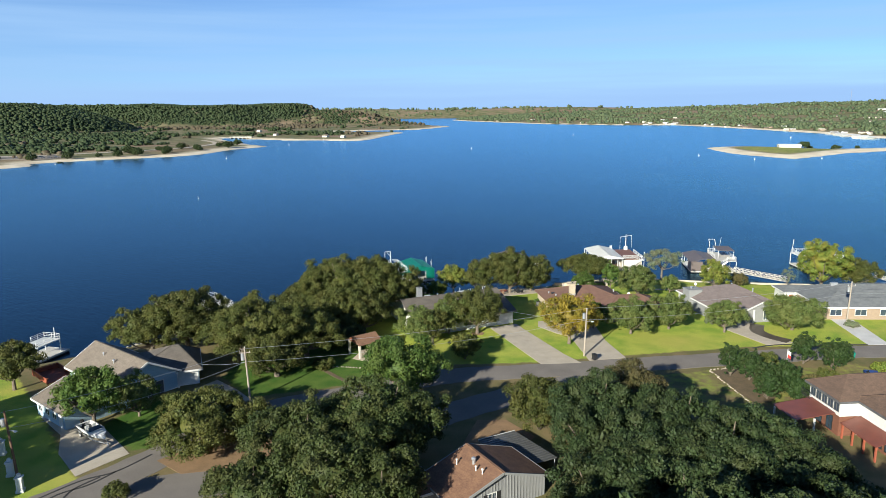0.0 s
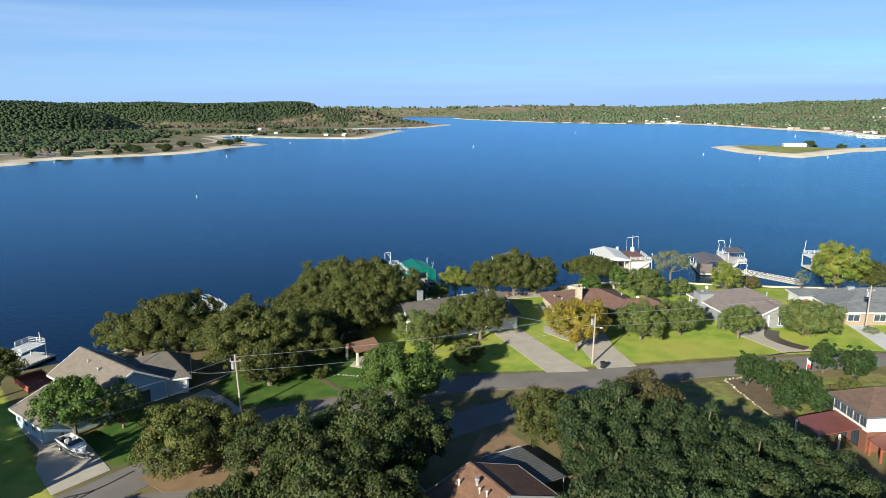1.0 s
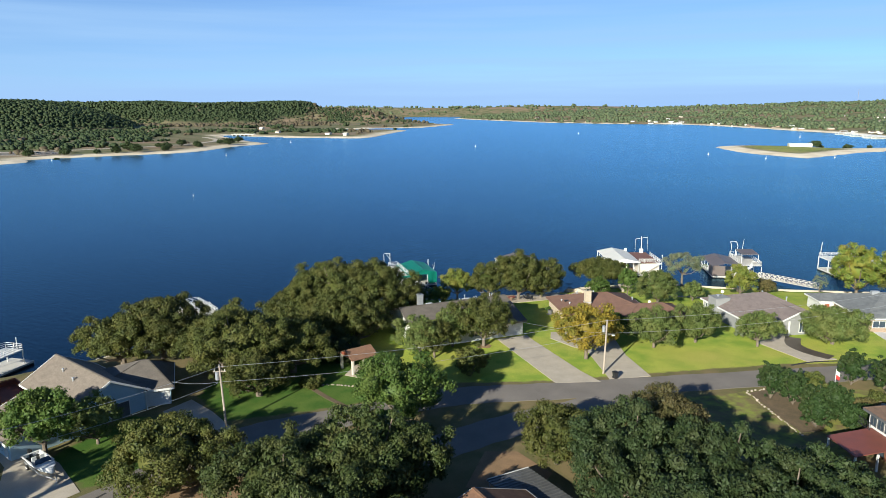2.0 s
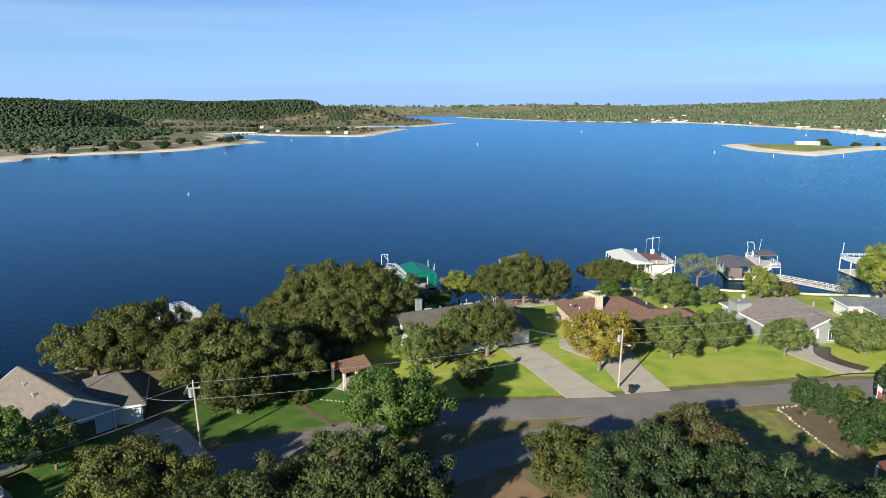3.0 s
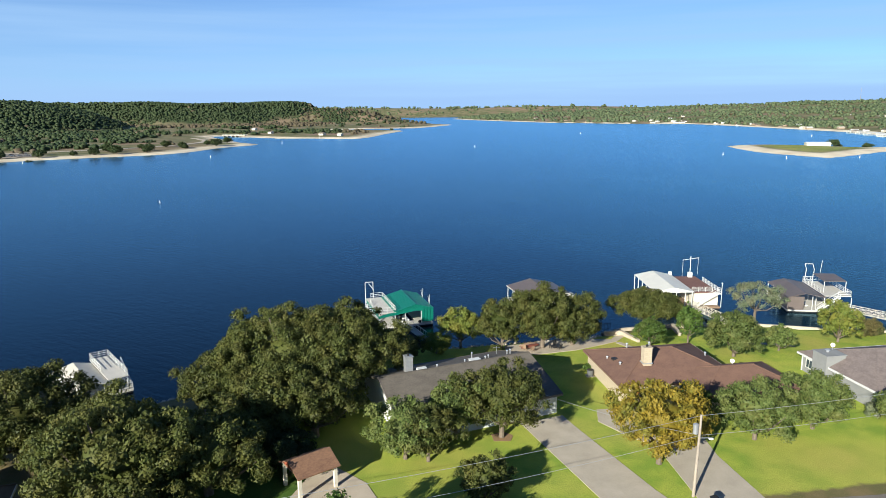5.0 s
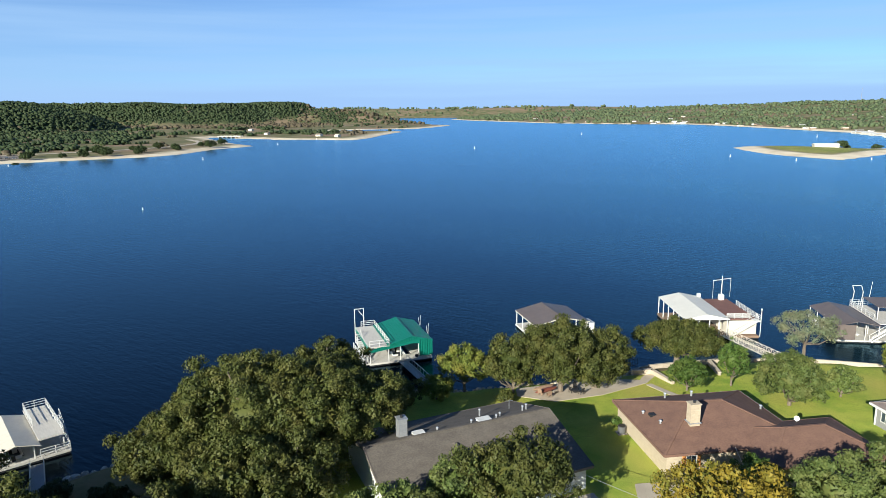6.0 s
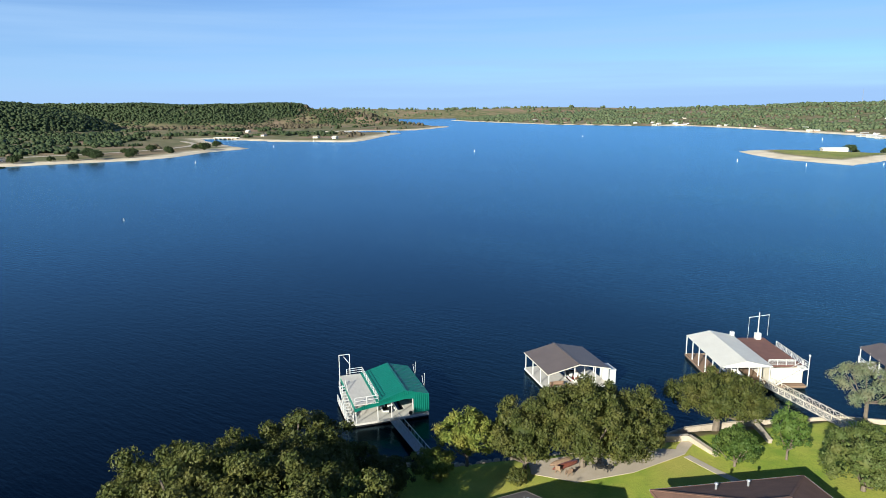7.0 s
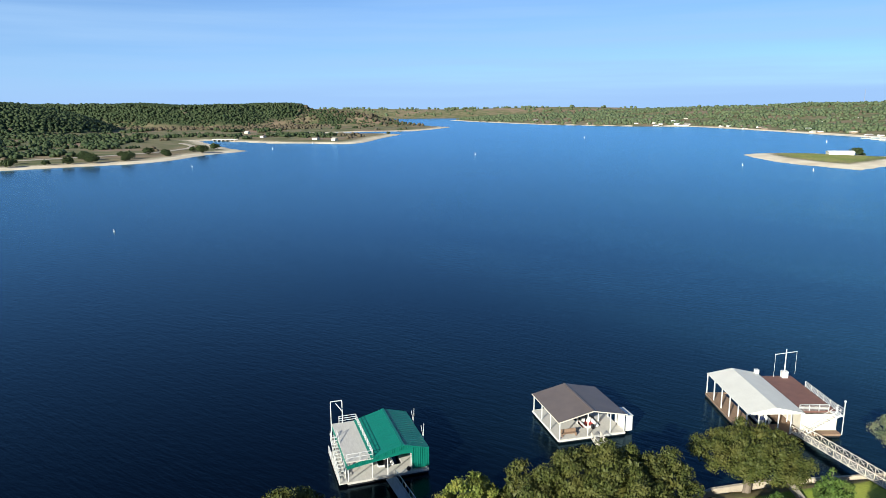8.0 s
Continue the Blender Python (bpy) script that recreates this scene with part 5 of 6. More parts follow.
# white two-level dock beyond the slate-roofed house
dr = thing("boat_dock", 99.6, 180.8, 0, 2, "white two-level dock beside a yellowing tree", "boat dock", "boat docks")
floor_of(dr, 0, 11.5, 0, 9.5, DECKW, ((3.0, 6.5, 2.5, 9.5),))
part("upper_deck", Shape().box(0, 11.5, 0.0, 9.5, 3.5, 3.75), WHITE, dr, "white upper deck")
rail(dr, [(0.1, 0.1), (0.1, 9.4), (11.4, 9.4), (11.4, 0.1), (0.1, 0.1)], 3.75, 1.0, 3)
for px in (0.1, 3.0, 6.6, 11.4):
    for py in (0.1, 4.8, 9.4):
        part("post", Shape().beam((px, py, 0.5), (px, py, 3.5), 0.16, 0.16), WHITE, dr)
part("mast", Shape().tube((0.3, 9.3, 3.7), (0.6, 9.3, 7.6), 0.07), WHITE, dr)
boat("motor_boat", 104.3, 183.4, -0.3, 2, VINYL, "dark-seated motor boat under a white deck", 6.0)
gangway((114.5, 163.8, 1.1), (109.5, 180.8, 0.6), 1.4, "white gangway to the white dock", True, 1.0)

# ---- poles, wires, small things ----


def utility_pole(x, y, h, lean, material, label, arm=True, lamp=False):
    p = thing("utility_pole", x, y, height(x, y), 0, label, "utility pole", "street poles")
    part("shaft", Shape().tube((0, 0, -0.4), (lean, 0, h), 0.17, 0.11, 10), material, p)
    t = part("transformer", Shape().tube((lean * 0.8 - 0.42, 0, h * 0.78), (lean * 0.8 - 0.42, 0, h * 0.78 + 0.95), 0.27, seg=12), STEEL, p, "grey transformer can")
    part("lid", Shape().tube((lean * 0.8 - 0.42, 0, h * 0.78 + 0.95), (lean * 0.8 - 0.42, 0, h * 0.78 + 1.05), 0.29, 0.12, 12), STEEL, t)
    if arm:
        part("cross_arm", Shape().beam((lean * 0.95 - 0.8, -0.1, h - 0.75), (lean * 0.95 + 0.8, 0.1, h - 0.75), 0.1, 0.12), material, p)
        for k in (-0.7, 0.0, 0.7):
            part("insulator", Shape().tube((lean + k, 0, h - 0.7 + (k == 0) * 0.7), (lean + k, 0, h - 0.45 + (k == 0) * 0.7), 0.06, 0.04), WHITE, p)
    if lamp:
        part("lamp_arm", Shape().tube((lean * 0.7, 0, h * 0.72), (lean * 0.7 + 0.9, -0.3, h * 0.74), 0.035), STEEL, p)
        part("lamp_head", Shape().ball((lean * 0.7 + 1.05, -0.35, h * 0.73), 0.28, 0.16, 0.12), WHITE, p)
    return Vector((x + lean, y, height(x, y) + h))


tops = {"a": utility_pole(-29.5, 93.4, 8.6, -0.35, POLEW, "grey wooden utility pole with a transformer", True, False),
        "b": utility_pole(24.4, 111.9, 8.9, 0.25, POLEW, "leaning grey wooden pole with a transformer", False, True),
        "d": utility_pole(80.0, 128.4, 8.8, 0.2, POLEW, "wooden utility pole with a cross arm", True, False),
        "l": utility_pole(-50.9, 71.4, 9.0, -0.5, POLEB, "dark brown wooden pole with a lamp", False, True)}


def wire(p, q, sag, drop=0.0):
    s = Shape()
    p, q = Vector(p) - Vector((0, 0, drop)), Vector(q) - Vector((0, 0, drop))
    pts = [p + (q - p) * (k / 14) - Vector((0, 0, sag * 4 * (k / 14) * (1 - k / 14))) for k in range(15)]
    side = (q - p).cross(Vector((0, 0, 1))).normalized() * 0.022
    up = Vector((0, 0, 0.022))
    n = len(pts)
    s.add([c + d for c in pts for d in (side, up, -side, -up)],
          [(4 * k + i, 4 * k + (i + 1) % 4, 4 * k + 4 + (i + 1) % 4, 4 * k + 4 + i) for k in range(n - 1) for i in range(4)]
          + [(3, 2, 1, 0), tuple(range(4 * n - 4, 4 * n))])
    solid("power_line", s, STEEL, "thin overhead wire strung between poles", "wire", "overhead wires")


for drop, sag in ((0.1, 0.7), (2.2, 1.0)):
    wire(tops["a"], tops["b"], sag, drop)
    wire(tops["b"], tops["d"], sag, drop)
    wire(tops["l"], tops["a"], sag, drop)
    wire(tops["d"], tops["d"] + Vector((60, 8, 0)), sag, drop)
wire(tops["l"], (-90, 30, 11), 0.7, 0.1)
wire(tops["b"] - Vector((0, 0, 2.2)), (30, 134, 5.2), 0.4)
wire(tops["b"] - Vector((0, 0, 2.2)), (10, 132, 5.0), 0.5)
wire(tops["a"] - Vector((0, 0, 2.2)), (-40, 101.5, 5.0), 0.3)


def bin_(x, y, turn, material, label):
    b = thing("trash_bin", x, y, height(x, y) + 0.03, turn, label, "trash bin", "wheeled bins")
    part("body", Shape().add([(-0.25, -0.28, 0.06), (0.25, -0.28, 0.06), (0.25, 0.28, 0.06), (-0.25, 0.28, 0.06), (-0.33, -0.37, 1.0), (0.33, -0.37, 1.0), (0.33, 0.37, 1.0), (-0.33, 0.37, 1.0)],
                             [(0, 3, 2, 1), (4, 5, 6, 7), (0, 1, 5, 4), (1, 2, 6, 5), (2, 3, 7, 6), (3, 0, 4, 7)]), material, b)
    part("lid", Shape().slab([(-0.36, -0.42, 1.06), (0.36, -0.42, 1.06), (0.36, 0.4, 1.12), (-0.36, 0.4, 1.12)], 0.05), material, b)
    for k in (-0.27, 0.27):
        part("wheel", Shape().tube((k - 0.03, 0.32, 0.13), (k + 0.03, 0.32, 0.13), 0.13, seg=10), BLACK, b)


bin_(25.8, 109.9, 20, BLACK, "dark grey wheeled bin at a driveway")
bin_(70.5, 110.0, -10, TEAL, "green wheeled bin by the street")


def pillar(x, y):
    p = thing("gate_pillar", x, y, height(x, y), 15, "white painted pillar with a ball cap", "pillar", "white pillars")
    part("plinth", Shape().box(-0.42, 0.42, -0.42, 0.42, 0, 0.3), WHITE, p)
    part("shaft", Shape().box(-0.32, 0.32, -0.32, 0.32, 0.3, 1.75), WHITE, p)
    part("cap", Shape().box(-0.42, 0.42, -0.42, 0.42, 1.75, 1.9), WHITE, p)
    part("ball", Shape().ball((0, 0, 2.12), 0.25, 0.25, 0.25, 10, 6), WHITE, p)


for px, py in ((-49.2, 69.1), (-52.6, 72.6), (-57.0, 77.7)):
    pillar(px, py)
tb = boat("motor_boat", -49.8, 84.0, Z + 0.35, 232, VINYL, "white runabout parked on a boat trailer", 6.4)
trl = thing("boat_trailer", -49.8, 84.0, Z + 0.05, 232, "steel boat trailer with two wheels", "trailer")
part("frame", Shape().beam((-0.75, 0, 0.4), (-0.75, 4.5, 0.4), 0.1, 0.12).beam((0.75, 0, 0.4), (0.75, 4.5, 0.4), 0.1, 0.12).beam((-0.75, 4.5, 0.4), (0, 7.2, 0.4), 0.1, 0.1)
     .beam((0.75, 4.5, 0.4), (0, 7.2, 0.4), 0.1, 0.1).beam((-0.75, 1.4, 0.35), (0.75, 1.4, 0.35), 0.1, 0.1), STEEL, trl)
for k in (-1.0, 1.0):
    w_ = part("wheel", Shape().tube((k - 0.1, 1.4, 0.32), (k + 0.1, 1.4, 0.32), 0.32, seg=14), BLACK, trl)
    part("rim", Shape().tube((k - 0.11, 1.4, 0.32), (k + 0.11, 1.4, 0.32), 0.17, seg=10), WHITE, w_)
part("jockey_wheel", Shape().tube((-0.05, 7.0, 0.15), (0.05, 7.0, 0.15), 0.15, seg=10).tube((0, 7.0, 0.15), (0, 7.0, 0.6), 0.04), STEEL, trl)

ac = thing("air_conditioner", 20.4, 143.6, height(20.4, 143.6), 9, "grey air conditioner beside a brick wall", "air conditioner")
part("case", Shape().tube((0, 0, 0.05), (0, 0, 0.95), 0.48, seg=14), GREYMETAL, ac)
part("grille", Shape().tube((0, 0, 0.95), (0, 0, 1.02), 0.42, seg=14), BLACK, ac)
part("base_plate", Shape().box(-0.6, 0.6, -0.6, 0.6, 0, 0.06), CONCRETE, ac)

# ---- trees ----


def fast_mesh(name, v, quads, material, smooth=False):
    me = bpy.data.meshes.new(name)
    v, q = np.asarray(v, np.float32), np.asarray(quads, np.int32)
    k = q.shape[1]
    me.vertices.add(len(v))
    me.vertices.foreach_set("co", v.ravel())
    me.loops.add(q.size)
    me.loops.foreach_set("vertex_index", q.ravel())
    me.polygons.add(len(q))
    me.polygons.foreach_set("loop_start", np.arange(0, q.size, k, dtype=np.int32))
    me.materials.append(material)
    me.update(calc_edges=True)
    if smooth:
        me.shade_smooth()
    return me


def unit(a):
    return a / np.maximum(np.linalg.norm(a, axis=-1, keepdims=True), 1e-9)


def leaves_on(centres, radii, mid, rng, size, cover, flat=0.8):
    """Small three-cornered leaf sprays over lumps of foliage, turned outward."""
    n = np.maximum((4 * np.pi * radii ** 2 * cover / (size * size * 0.42)).astype(int), 6)
    idx = np.repeat(np.arange(len(centres)), n)
    d = unit(rng.normal(size=(len(idx), 3)))
    out = unit(centres[idx] - mid)
    d = unit(d + out * 0.6 + np.array([0, 0, 0.2]))
    p = centres[idx] + d * (radii[idx] * rng.uniform(0.5, 1.45, len(idx)))[:, None] * np.array([1, 1, flat])
    nrm = unit(d + rng.normal(size=d.shape) * 0.42)
    a = unit(out * 0.5 + np.array([0, 0, 0.5]) + rng.normal(size=d.shape) * 0.7)
    a = unit(a - nrm * (np.sum(a * nrm, 1, keepdims=True) * 0.8))
    b = unit(np.cross(nrm, a))
    s = (size * rng.uniform(0.6, 1.4, len(idx)))[:, None]
    return np.stack([p + a * s * 0.62, p + b * s * 0.36 - a * s * 0.3, p - b * s * 0.36 - a * s * 0.3], 1).reshape(-1, 3)


BALL = Shape().ball((0, 0, 0), 1, 1, 1, 6, 4)
BALL_V, BALL_T = np.array(BALL.v), np.array([(f[0], f[k], f[k + 1]) for f in BALL.f for k in range(1, len(f) - 1)])
LUMP = Shape().ball((0, 0, 0), 1, 1, 1, 5, 3)
LUMP_V, LUMP_T = np.array(LUMP.v), np.array([(f[0], f[k], f[k + 1]) for f in LUMP.f for k in range(1, len(f) - 1)])


def tree(x, y, R, H, material, label, low=0.28, seed=0, size=0.4, cover=0.9, trunk=0.0, sparse=1.0, name="tree", squash=1.0, lean=(0, 0), lumps=1.0, group="yard trees"):
    """A tapered trunk with limbs, and a crown of many leaf sprays gathered in uneven lumps. low: where the crown begins, of its height."""
    rng = np.random.RandomState(seed + int(abs(x) * 13 + abs(y) * 7))
    t = thing(name, x, y, height(x, y) - 0.05, 0, label, "tree" if name == "tree" else "shrub", group)
    zc, rz = H * (1 + low) / 2, H * (1 - low) / 2
    mid = np.array([lean[0], lean[1], zc])
    if name == "tree" and R > 1.7:
        R, H = R * 1.1, H * 1.06
    r0 = min(0.88, max(0.38, R * 0.17)) * lumps
    zc, rz = H * (1 + low) / 2, H * (1 - low) / 2
    mid = np.array([lean[0], lean[1], zc])
    n = int(max(10, 1.55 * (R / r0) ** 2) * sparse)
    gold = np.arange(n) + 0.5
    up = 1 - 1.72 * gold / n
    turn = gold * 2.39996 + rng.uniform(0, 6)
    d = unit(np.stack([np.sqrt(1 - up * up) * np.cos(turn), np.sqrt(1 - up * up) * np.sin(turn), up], 1) + rng.normal(size=(n, 3)) * 0.12)
    reach = rng.uniform(0.7, 1.02, n) ** 0.7
    bulge = 1 + 0.16 * np.sin(3 * np.arctan2(d[:, 1], d[:, 0]) + rng.uniform(0, 6)) + rng.uniform(-0.1, 0.08, n)
    rad = r0 * rng.uniform(0.65, 1.25, n)
    keep = np.maximum(0.25, reach * bulge - r0 * 0.6 / R)
    c = mid + d * keep[:, None] * np.array([R, R * squash, rz])
    shell = np.clip((c[:, 2] - H * low) / (H * 0.3), 0.35, 1)
    rad *= 0.6 + 0.4 * shell
    v = leaves_on(c, rad, mid - np.array([0, 0, rz * 0.4]), rng, size * 0.72, cover)
    fill = unit(rng.normal(size=(max(4, n // 2), 3)) + np.array([0, 0, 0.3]))
    fc = mid + fill * np.array([R, R * squash, rz]) * 0.7
    v = np.concatenate([v, leaves_on(fc, np.full(len(fc), r0 * 1.15), mid, rng, size * 1.1, cover * 0.45)])
    tri = np.arange(len(v)).reshape(-1, 3)
    if sparse >= 0.75:
        cores = (c[:, None, :] + BALL_V[None] * (rad * 0.48)[:, None, None] * rng.uniform(0.8, 1.1, (n, len(BALL_V), 1))).reshape(-1, 3)
        inner = mid + BALL_V * np.array([R * 0.52, R * 0.52 * squash, rz * 0.54])
        ct = (np.arange(n)[:, None, None] * len(BALL_V) + BALL_T[None]).reshape(-1, 3) + len(v)
        tri = np.concatenate([tri, ct, BALL_T + len(v) + len(cores)])
        v = np.concatenate([v, cores, inner])
    me = fast_mesh("crown", v, tri, material)
    part("crown", me, material, t)
    tr = trunk or max(0.1, R * 0.055)
    s = Shape()
    fork = np.array([lean[0] * 0.35, lean[1] * 0.35, H * low * 0.9])
    s.tube((0, 0, -0.2), fork, tr * 1.25, tr, 8)
    tk = part("trunk", s, BARK, t)
    far = c[np.argsort(-c[:, 2])][:: max(1, n // 7)][:7]
    for k, e in enumerate(far):
        m = fork + (e - fork) * 0.5 + np.array([0, 0, -0.12 * R])
        lim = Shape().tube(fork, m, tr * 0.6, tr * 0.4, 6).tube(m, e, tr * 0.4, tr * 0.12, 5)
        part("limb", lim, BARK, tk)
    return t


OAK_L, DARK_L = "broad live oak with olive-green leaves", "dense dark green oak by the street"
tree(-20.2, 134.5, 11.6, 12.3, OAK, "huge domed live oak with olive-green leaves", 0.1, 15, 0.36, 0.95, 0.6, squash=0.72, group="live oaks")
for k, (x, y, R, H, m) in enumerate(((-28.5, 131.5, 6.0, 8.4, OAK), (-17.0, 147, 6.8, 10.0, OAK), (-25.5, 140, 6.8, 9.4, OAK), (-21, 125.5, 6.0, 8.8, OAK), (-16.5, 125, 4.8, 8.2, OAK),
                                     (-31.8, 108.5, 7.0, 11.2, OAK), (-25, 112.5, 5.8, 8.6, OAK), (-36.2, 112.5, 5.2, 9.2, OAK), (-28, 103.5, 4.6, 6.4, OAK),
                                     (-49.5, 120.5, 6.6, 10.4, OAK), (-42.5, 118.5, 5.0, 6.6, OAK), (-55, 117.5, 6.2, 8.0, OAK))):
    tree(x, y, R, H, m, OAK_L, 0.16, k, 0.38, 0.95, 0.45, group="live oaks")
for k, (x, y, R, H) in enumerate(((-8.5, 73.5, 6.3, 10.6), (-16.5, 70, 6.0, 9.6), (-4.6, 76.5, 4.4, 9.0), (-12, 64, 6.0, 9.4), (-20, 62, 4.5, 7.0), (-6.5, 61.5, 4.6, 8.0))):
    tree(x, y, R, H, MIDOAK, DARK_L, 0.14, 20 + k, 0.36, 0.95, 0.4, group="street oaks")
for k, (x, y, R, H) in enumerate(((19.5, 77.5, 6.0, 9.2), (27.5, 73, 6.6, 9.2), (35, 69.5, 6.0, 8.6), (20.5, 67, 6.6, 9.8), (29.5, 64, 7.0, 9.6), (38, 63.5, 5.2, 7.8), (17, 60, 5.4, 9.0),
                                  (24.5, 57.5, 6.8, 9.4), (34, 55.5, 6.4, 8.8), (40, 54.5, 4.6, 7.2))):
    tree(x, y, R, H, DARK, DARK_L, 0.12, 40 + k, 0.36, 0.95, 0.4, group="street oaks")
# Oaks kept out of view, added only to throw shade over the near yards.
for k, (x, y, R, H) in enumerate(((8, 38, 6.0, 15.8), (16, 40, 6.5, 15.0), (25, 41, 6.5, 14.8), (0.5, 33, 6.0, 17), (34, 40, 6.4, 15.0), (43, 41, 6.0, 14.8))):
    tree(x, y, R, H, DARK, "unseen tall dark oak added to shade the near yards", 0.14, 300 + k, 0.5, 0.8, 0.5, group="street oaks")
for k, (x, y) in enumerate(((-65, 69), (-72, 79), (-60, 60))):
    tree(x, y, 5.0, 9.0, OAK, "olive oak shading a front lawn", 0.16, 310 + k, 0.7, 0.8, 0.4, group="live oaks")
# Invented tree outside the view; its high crown shades the garage drive.
tree(-57, 56, 4.6, 18, MIDOAK, "unseen high-crowned oak added to shade a garage drive", 0.55, 320, 0.7, 0.8, 0.4, group="street oaks")
tree(12.9, 84.2, 4.6, 6.6, OAK, "olive-green bushy tree beside a metal carport", 0.12, 55, 0.36)
tree(24.8, 83.4, 5.2, 8.8, RUST, "tree turning rust brown at its top", 0.2, 56, 0.36, 0.8)
tree(-6.8, 94.4, 5.6, 8.6, GREEN, "full bright green round tree at the kerb", 0.14, 57, 0.42, 0.95)
tree(-49.6, 86.4, 4.2, 8.0, GREEN, "bright green maple beside a boat", 0.16, 58, 0.42, 0.9)
tree(-44.3, 88.8, 3.0, 6.2, SOFT, "pale green small tree by the blue house", 0.12, 59, 0.36, 0.75)
tree(-31.2, 79.4, 6.2, 7.0, OAK, "wide bushy mesquite on a dirt island", 0.06, 60, 0.34, 0.8, sparse=0.95)
tree(-26.5, 81.5, 3.0, 4.6, RUST, "thin browning bush on a dirt island", 0.06, 61, 0.32, 0.5, sparse=0.8)
tree(-5.2, 119.6, 3.9, 6.6, SOFT, "soft pale willow on a lawn", 0.1, 62, 0.36, 0.9)
tree(-2.6, 119.0, 3.2, 6.0, OAK, "small olive tree on a lawn", 0.2, 63, 0.36, 0.8)
tree(6.0, 124.6, 4.8, 8.6, OAK, "olive-green oak before a garage", 0.2, 64, 0.38, 0.8)
tree(0.5, 124.5, 3.4, 7.2, SOFT, "soft green tree by the grey roof", 0.14, 65, 0.36, 0.8)
tree(3.3, 110.9, 2.6, 4.6, OAK, "small drooping tree on a front lawn", 0.08, 66, 0.34, 0.8)
tree(22.9, 118.4, 4.9, 8.8, YELLOW, "golden-leaved autumn tree by a driveway", 0.2, 67, 0.4, 0.75, 0.28)
tree(29.2, 127.2, 2.6, 5.2, GREEN, "small green tree before a brick house", 0.1, 68, 0.34, 0.8)
tree(35.8, 123.9, 3.9, 6.6, SOFT, "rounded sage-green front yard elm", 0.14, 69, 0.36, 0.85)
tree(44.0, 126.6, 3.9, 6.6, SOFT, "rounded sage-green front yard elm", 0.14, 70, 0.36, 0.85)
tree(54.1, 124.4, 3.4, 6.0, SOFT, "small pale green street-side elm", 0.2, 71, 0.34, 0.75)
tree(67.8, 125.6, 5.0, 6.2, SOFT, "wide spreading green front yard tree", 0.12, 72, 0.36, 0.85)
tree(1.5, 159.0, 3.6, 6.3, SPRING, "small yellow-green tree at the water", 0.2, 73, 0.36, 0.75, 0.2)
tree(15.3, 158.2, 5.8, 9.8, OAK, "broad lakeside oak over a patio", 0.14, 74, 0.38, 0.95)
tree(8.4, 158.0, 4.2, 7.8, OAK, "olive-green lakeside oak tree", 0.1, 75, 0.38, 0.9)
tree(20.6, 159.6, 4.8, 8.2, OAK, "olive lakeside oak over a patio", 0.12, 76, 0.38, 0.9)
tree(35.0, 168.0, 5.7, 6.4, OAK, "umbrella-shaped oak leaning on the shore", 0.36, 77, 0.36, 0.85, 0.4, lean=(0.8, 0.8))
tree(33.2, 157.6, 2.4, 4.7, GREEN, "small rounded green yard tree", 0.14, 78, 0.32, 0.85)
tree(40.0, 159.0, 2.1, 6.5, GREEN, "small rounded green yard tree", 0.2, 79, 0.32, 0.85)
tree(44.6, 151.4, 4.0, 6.8, SOFT, "full green tree behind a brick house", 0.1, 80, 0.36, 0.85)
tree(55.8, 169.6, 4.4, 7.6, SAGE, "half-bare thin-leaved lakeside tree", 0.42, 81, 0.32, 0.5, 0.24, sparse=0.7)
tree(65.6, 159.6, 3.3, 6.6, SPRING, "bright lime-green tree at the shore", 0.12, 82, 0.38, 0.85)
tree(53.0, 154.2, 2.3, 3.9, SOFT, "small green yard tree", 0.14, 83, 0.32, 0.85)
tree(91.4, 159.0, 5.6, 11.2, LIME, "tall yellow-green tree by the water", 0.16, 84, 0.46, 0.8)
tree(101.5, 162.0, 4.6, 6.6, OAK, "olive lakeside oak behind a slate roof", 0.14, 85, 0.42, 0.85)
tree(84.5, 161.5, 1.6, 5.0, SAGE, "thin young pale tree", 0.2, 86, 0.32, 0.5, sparse=0.7)
tree(-69.2, 99.2, 4.2, 7.6, OAK, "olive tree beside a red deck", 0.24, 87, 0.38, 0.85)
for k, (x, y, R, H) in enumerate(((46.4, 102.6, 1.9, 5.4), (48.6, 100.6, 1.8, 5.0), (49.6, 96.4, 2.0, 4.6), (52.6, 97.2, 1.9, 4.4), (60.8, 107.6, 2.0, 5.4), (64.2, 104.6, 2.0, 5.0), (66.0, 106.0, 1.8, 4.6), (48.2, 93.6, 1.8, 3.8), (52.4, 93.2, 1.8, 3.2), (55.2, 94.6, 1.7, 2.8))):
    tree(x, y, R, H, CEDAR, "dense green juniper in a garden bed", 0.04, 90 + k, 0.3, 1.0, 0.12, lumps=0.8, group="junipers")
tree(53.0, 104.0, 1.9, 3.2, OAK, "scrubby olive garden tree", 0.08, 99, 0.3, 0.7)


def shrub(x, y, R, H, material, label, seed):
    return tree(x, y, R, H, material, label, 0.02, seed, 0.28, 0.9, 0.06, name="shrub", group="shrubs")


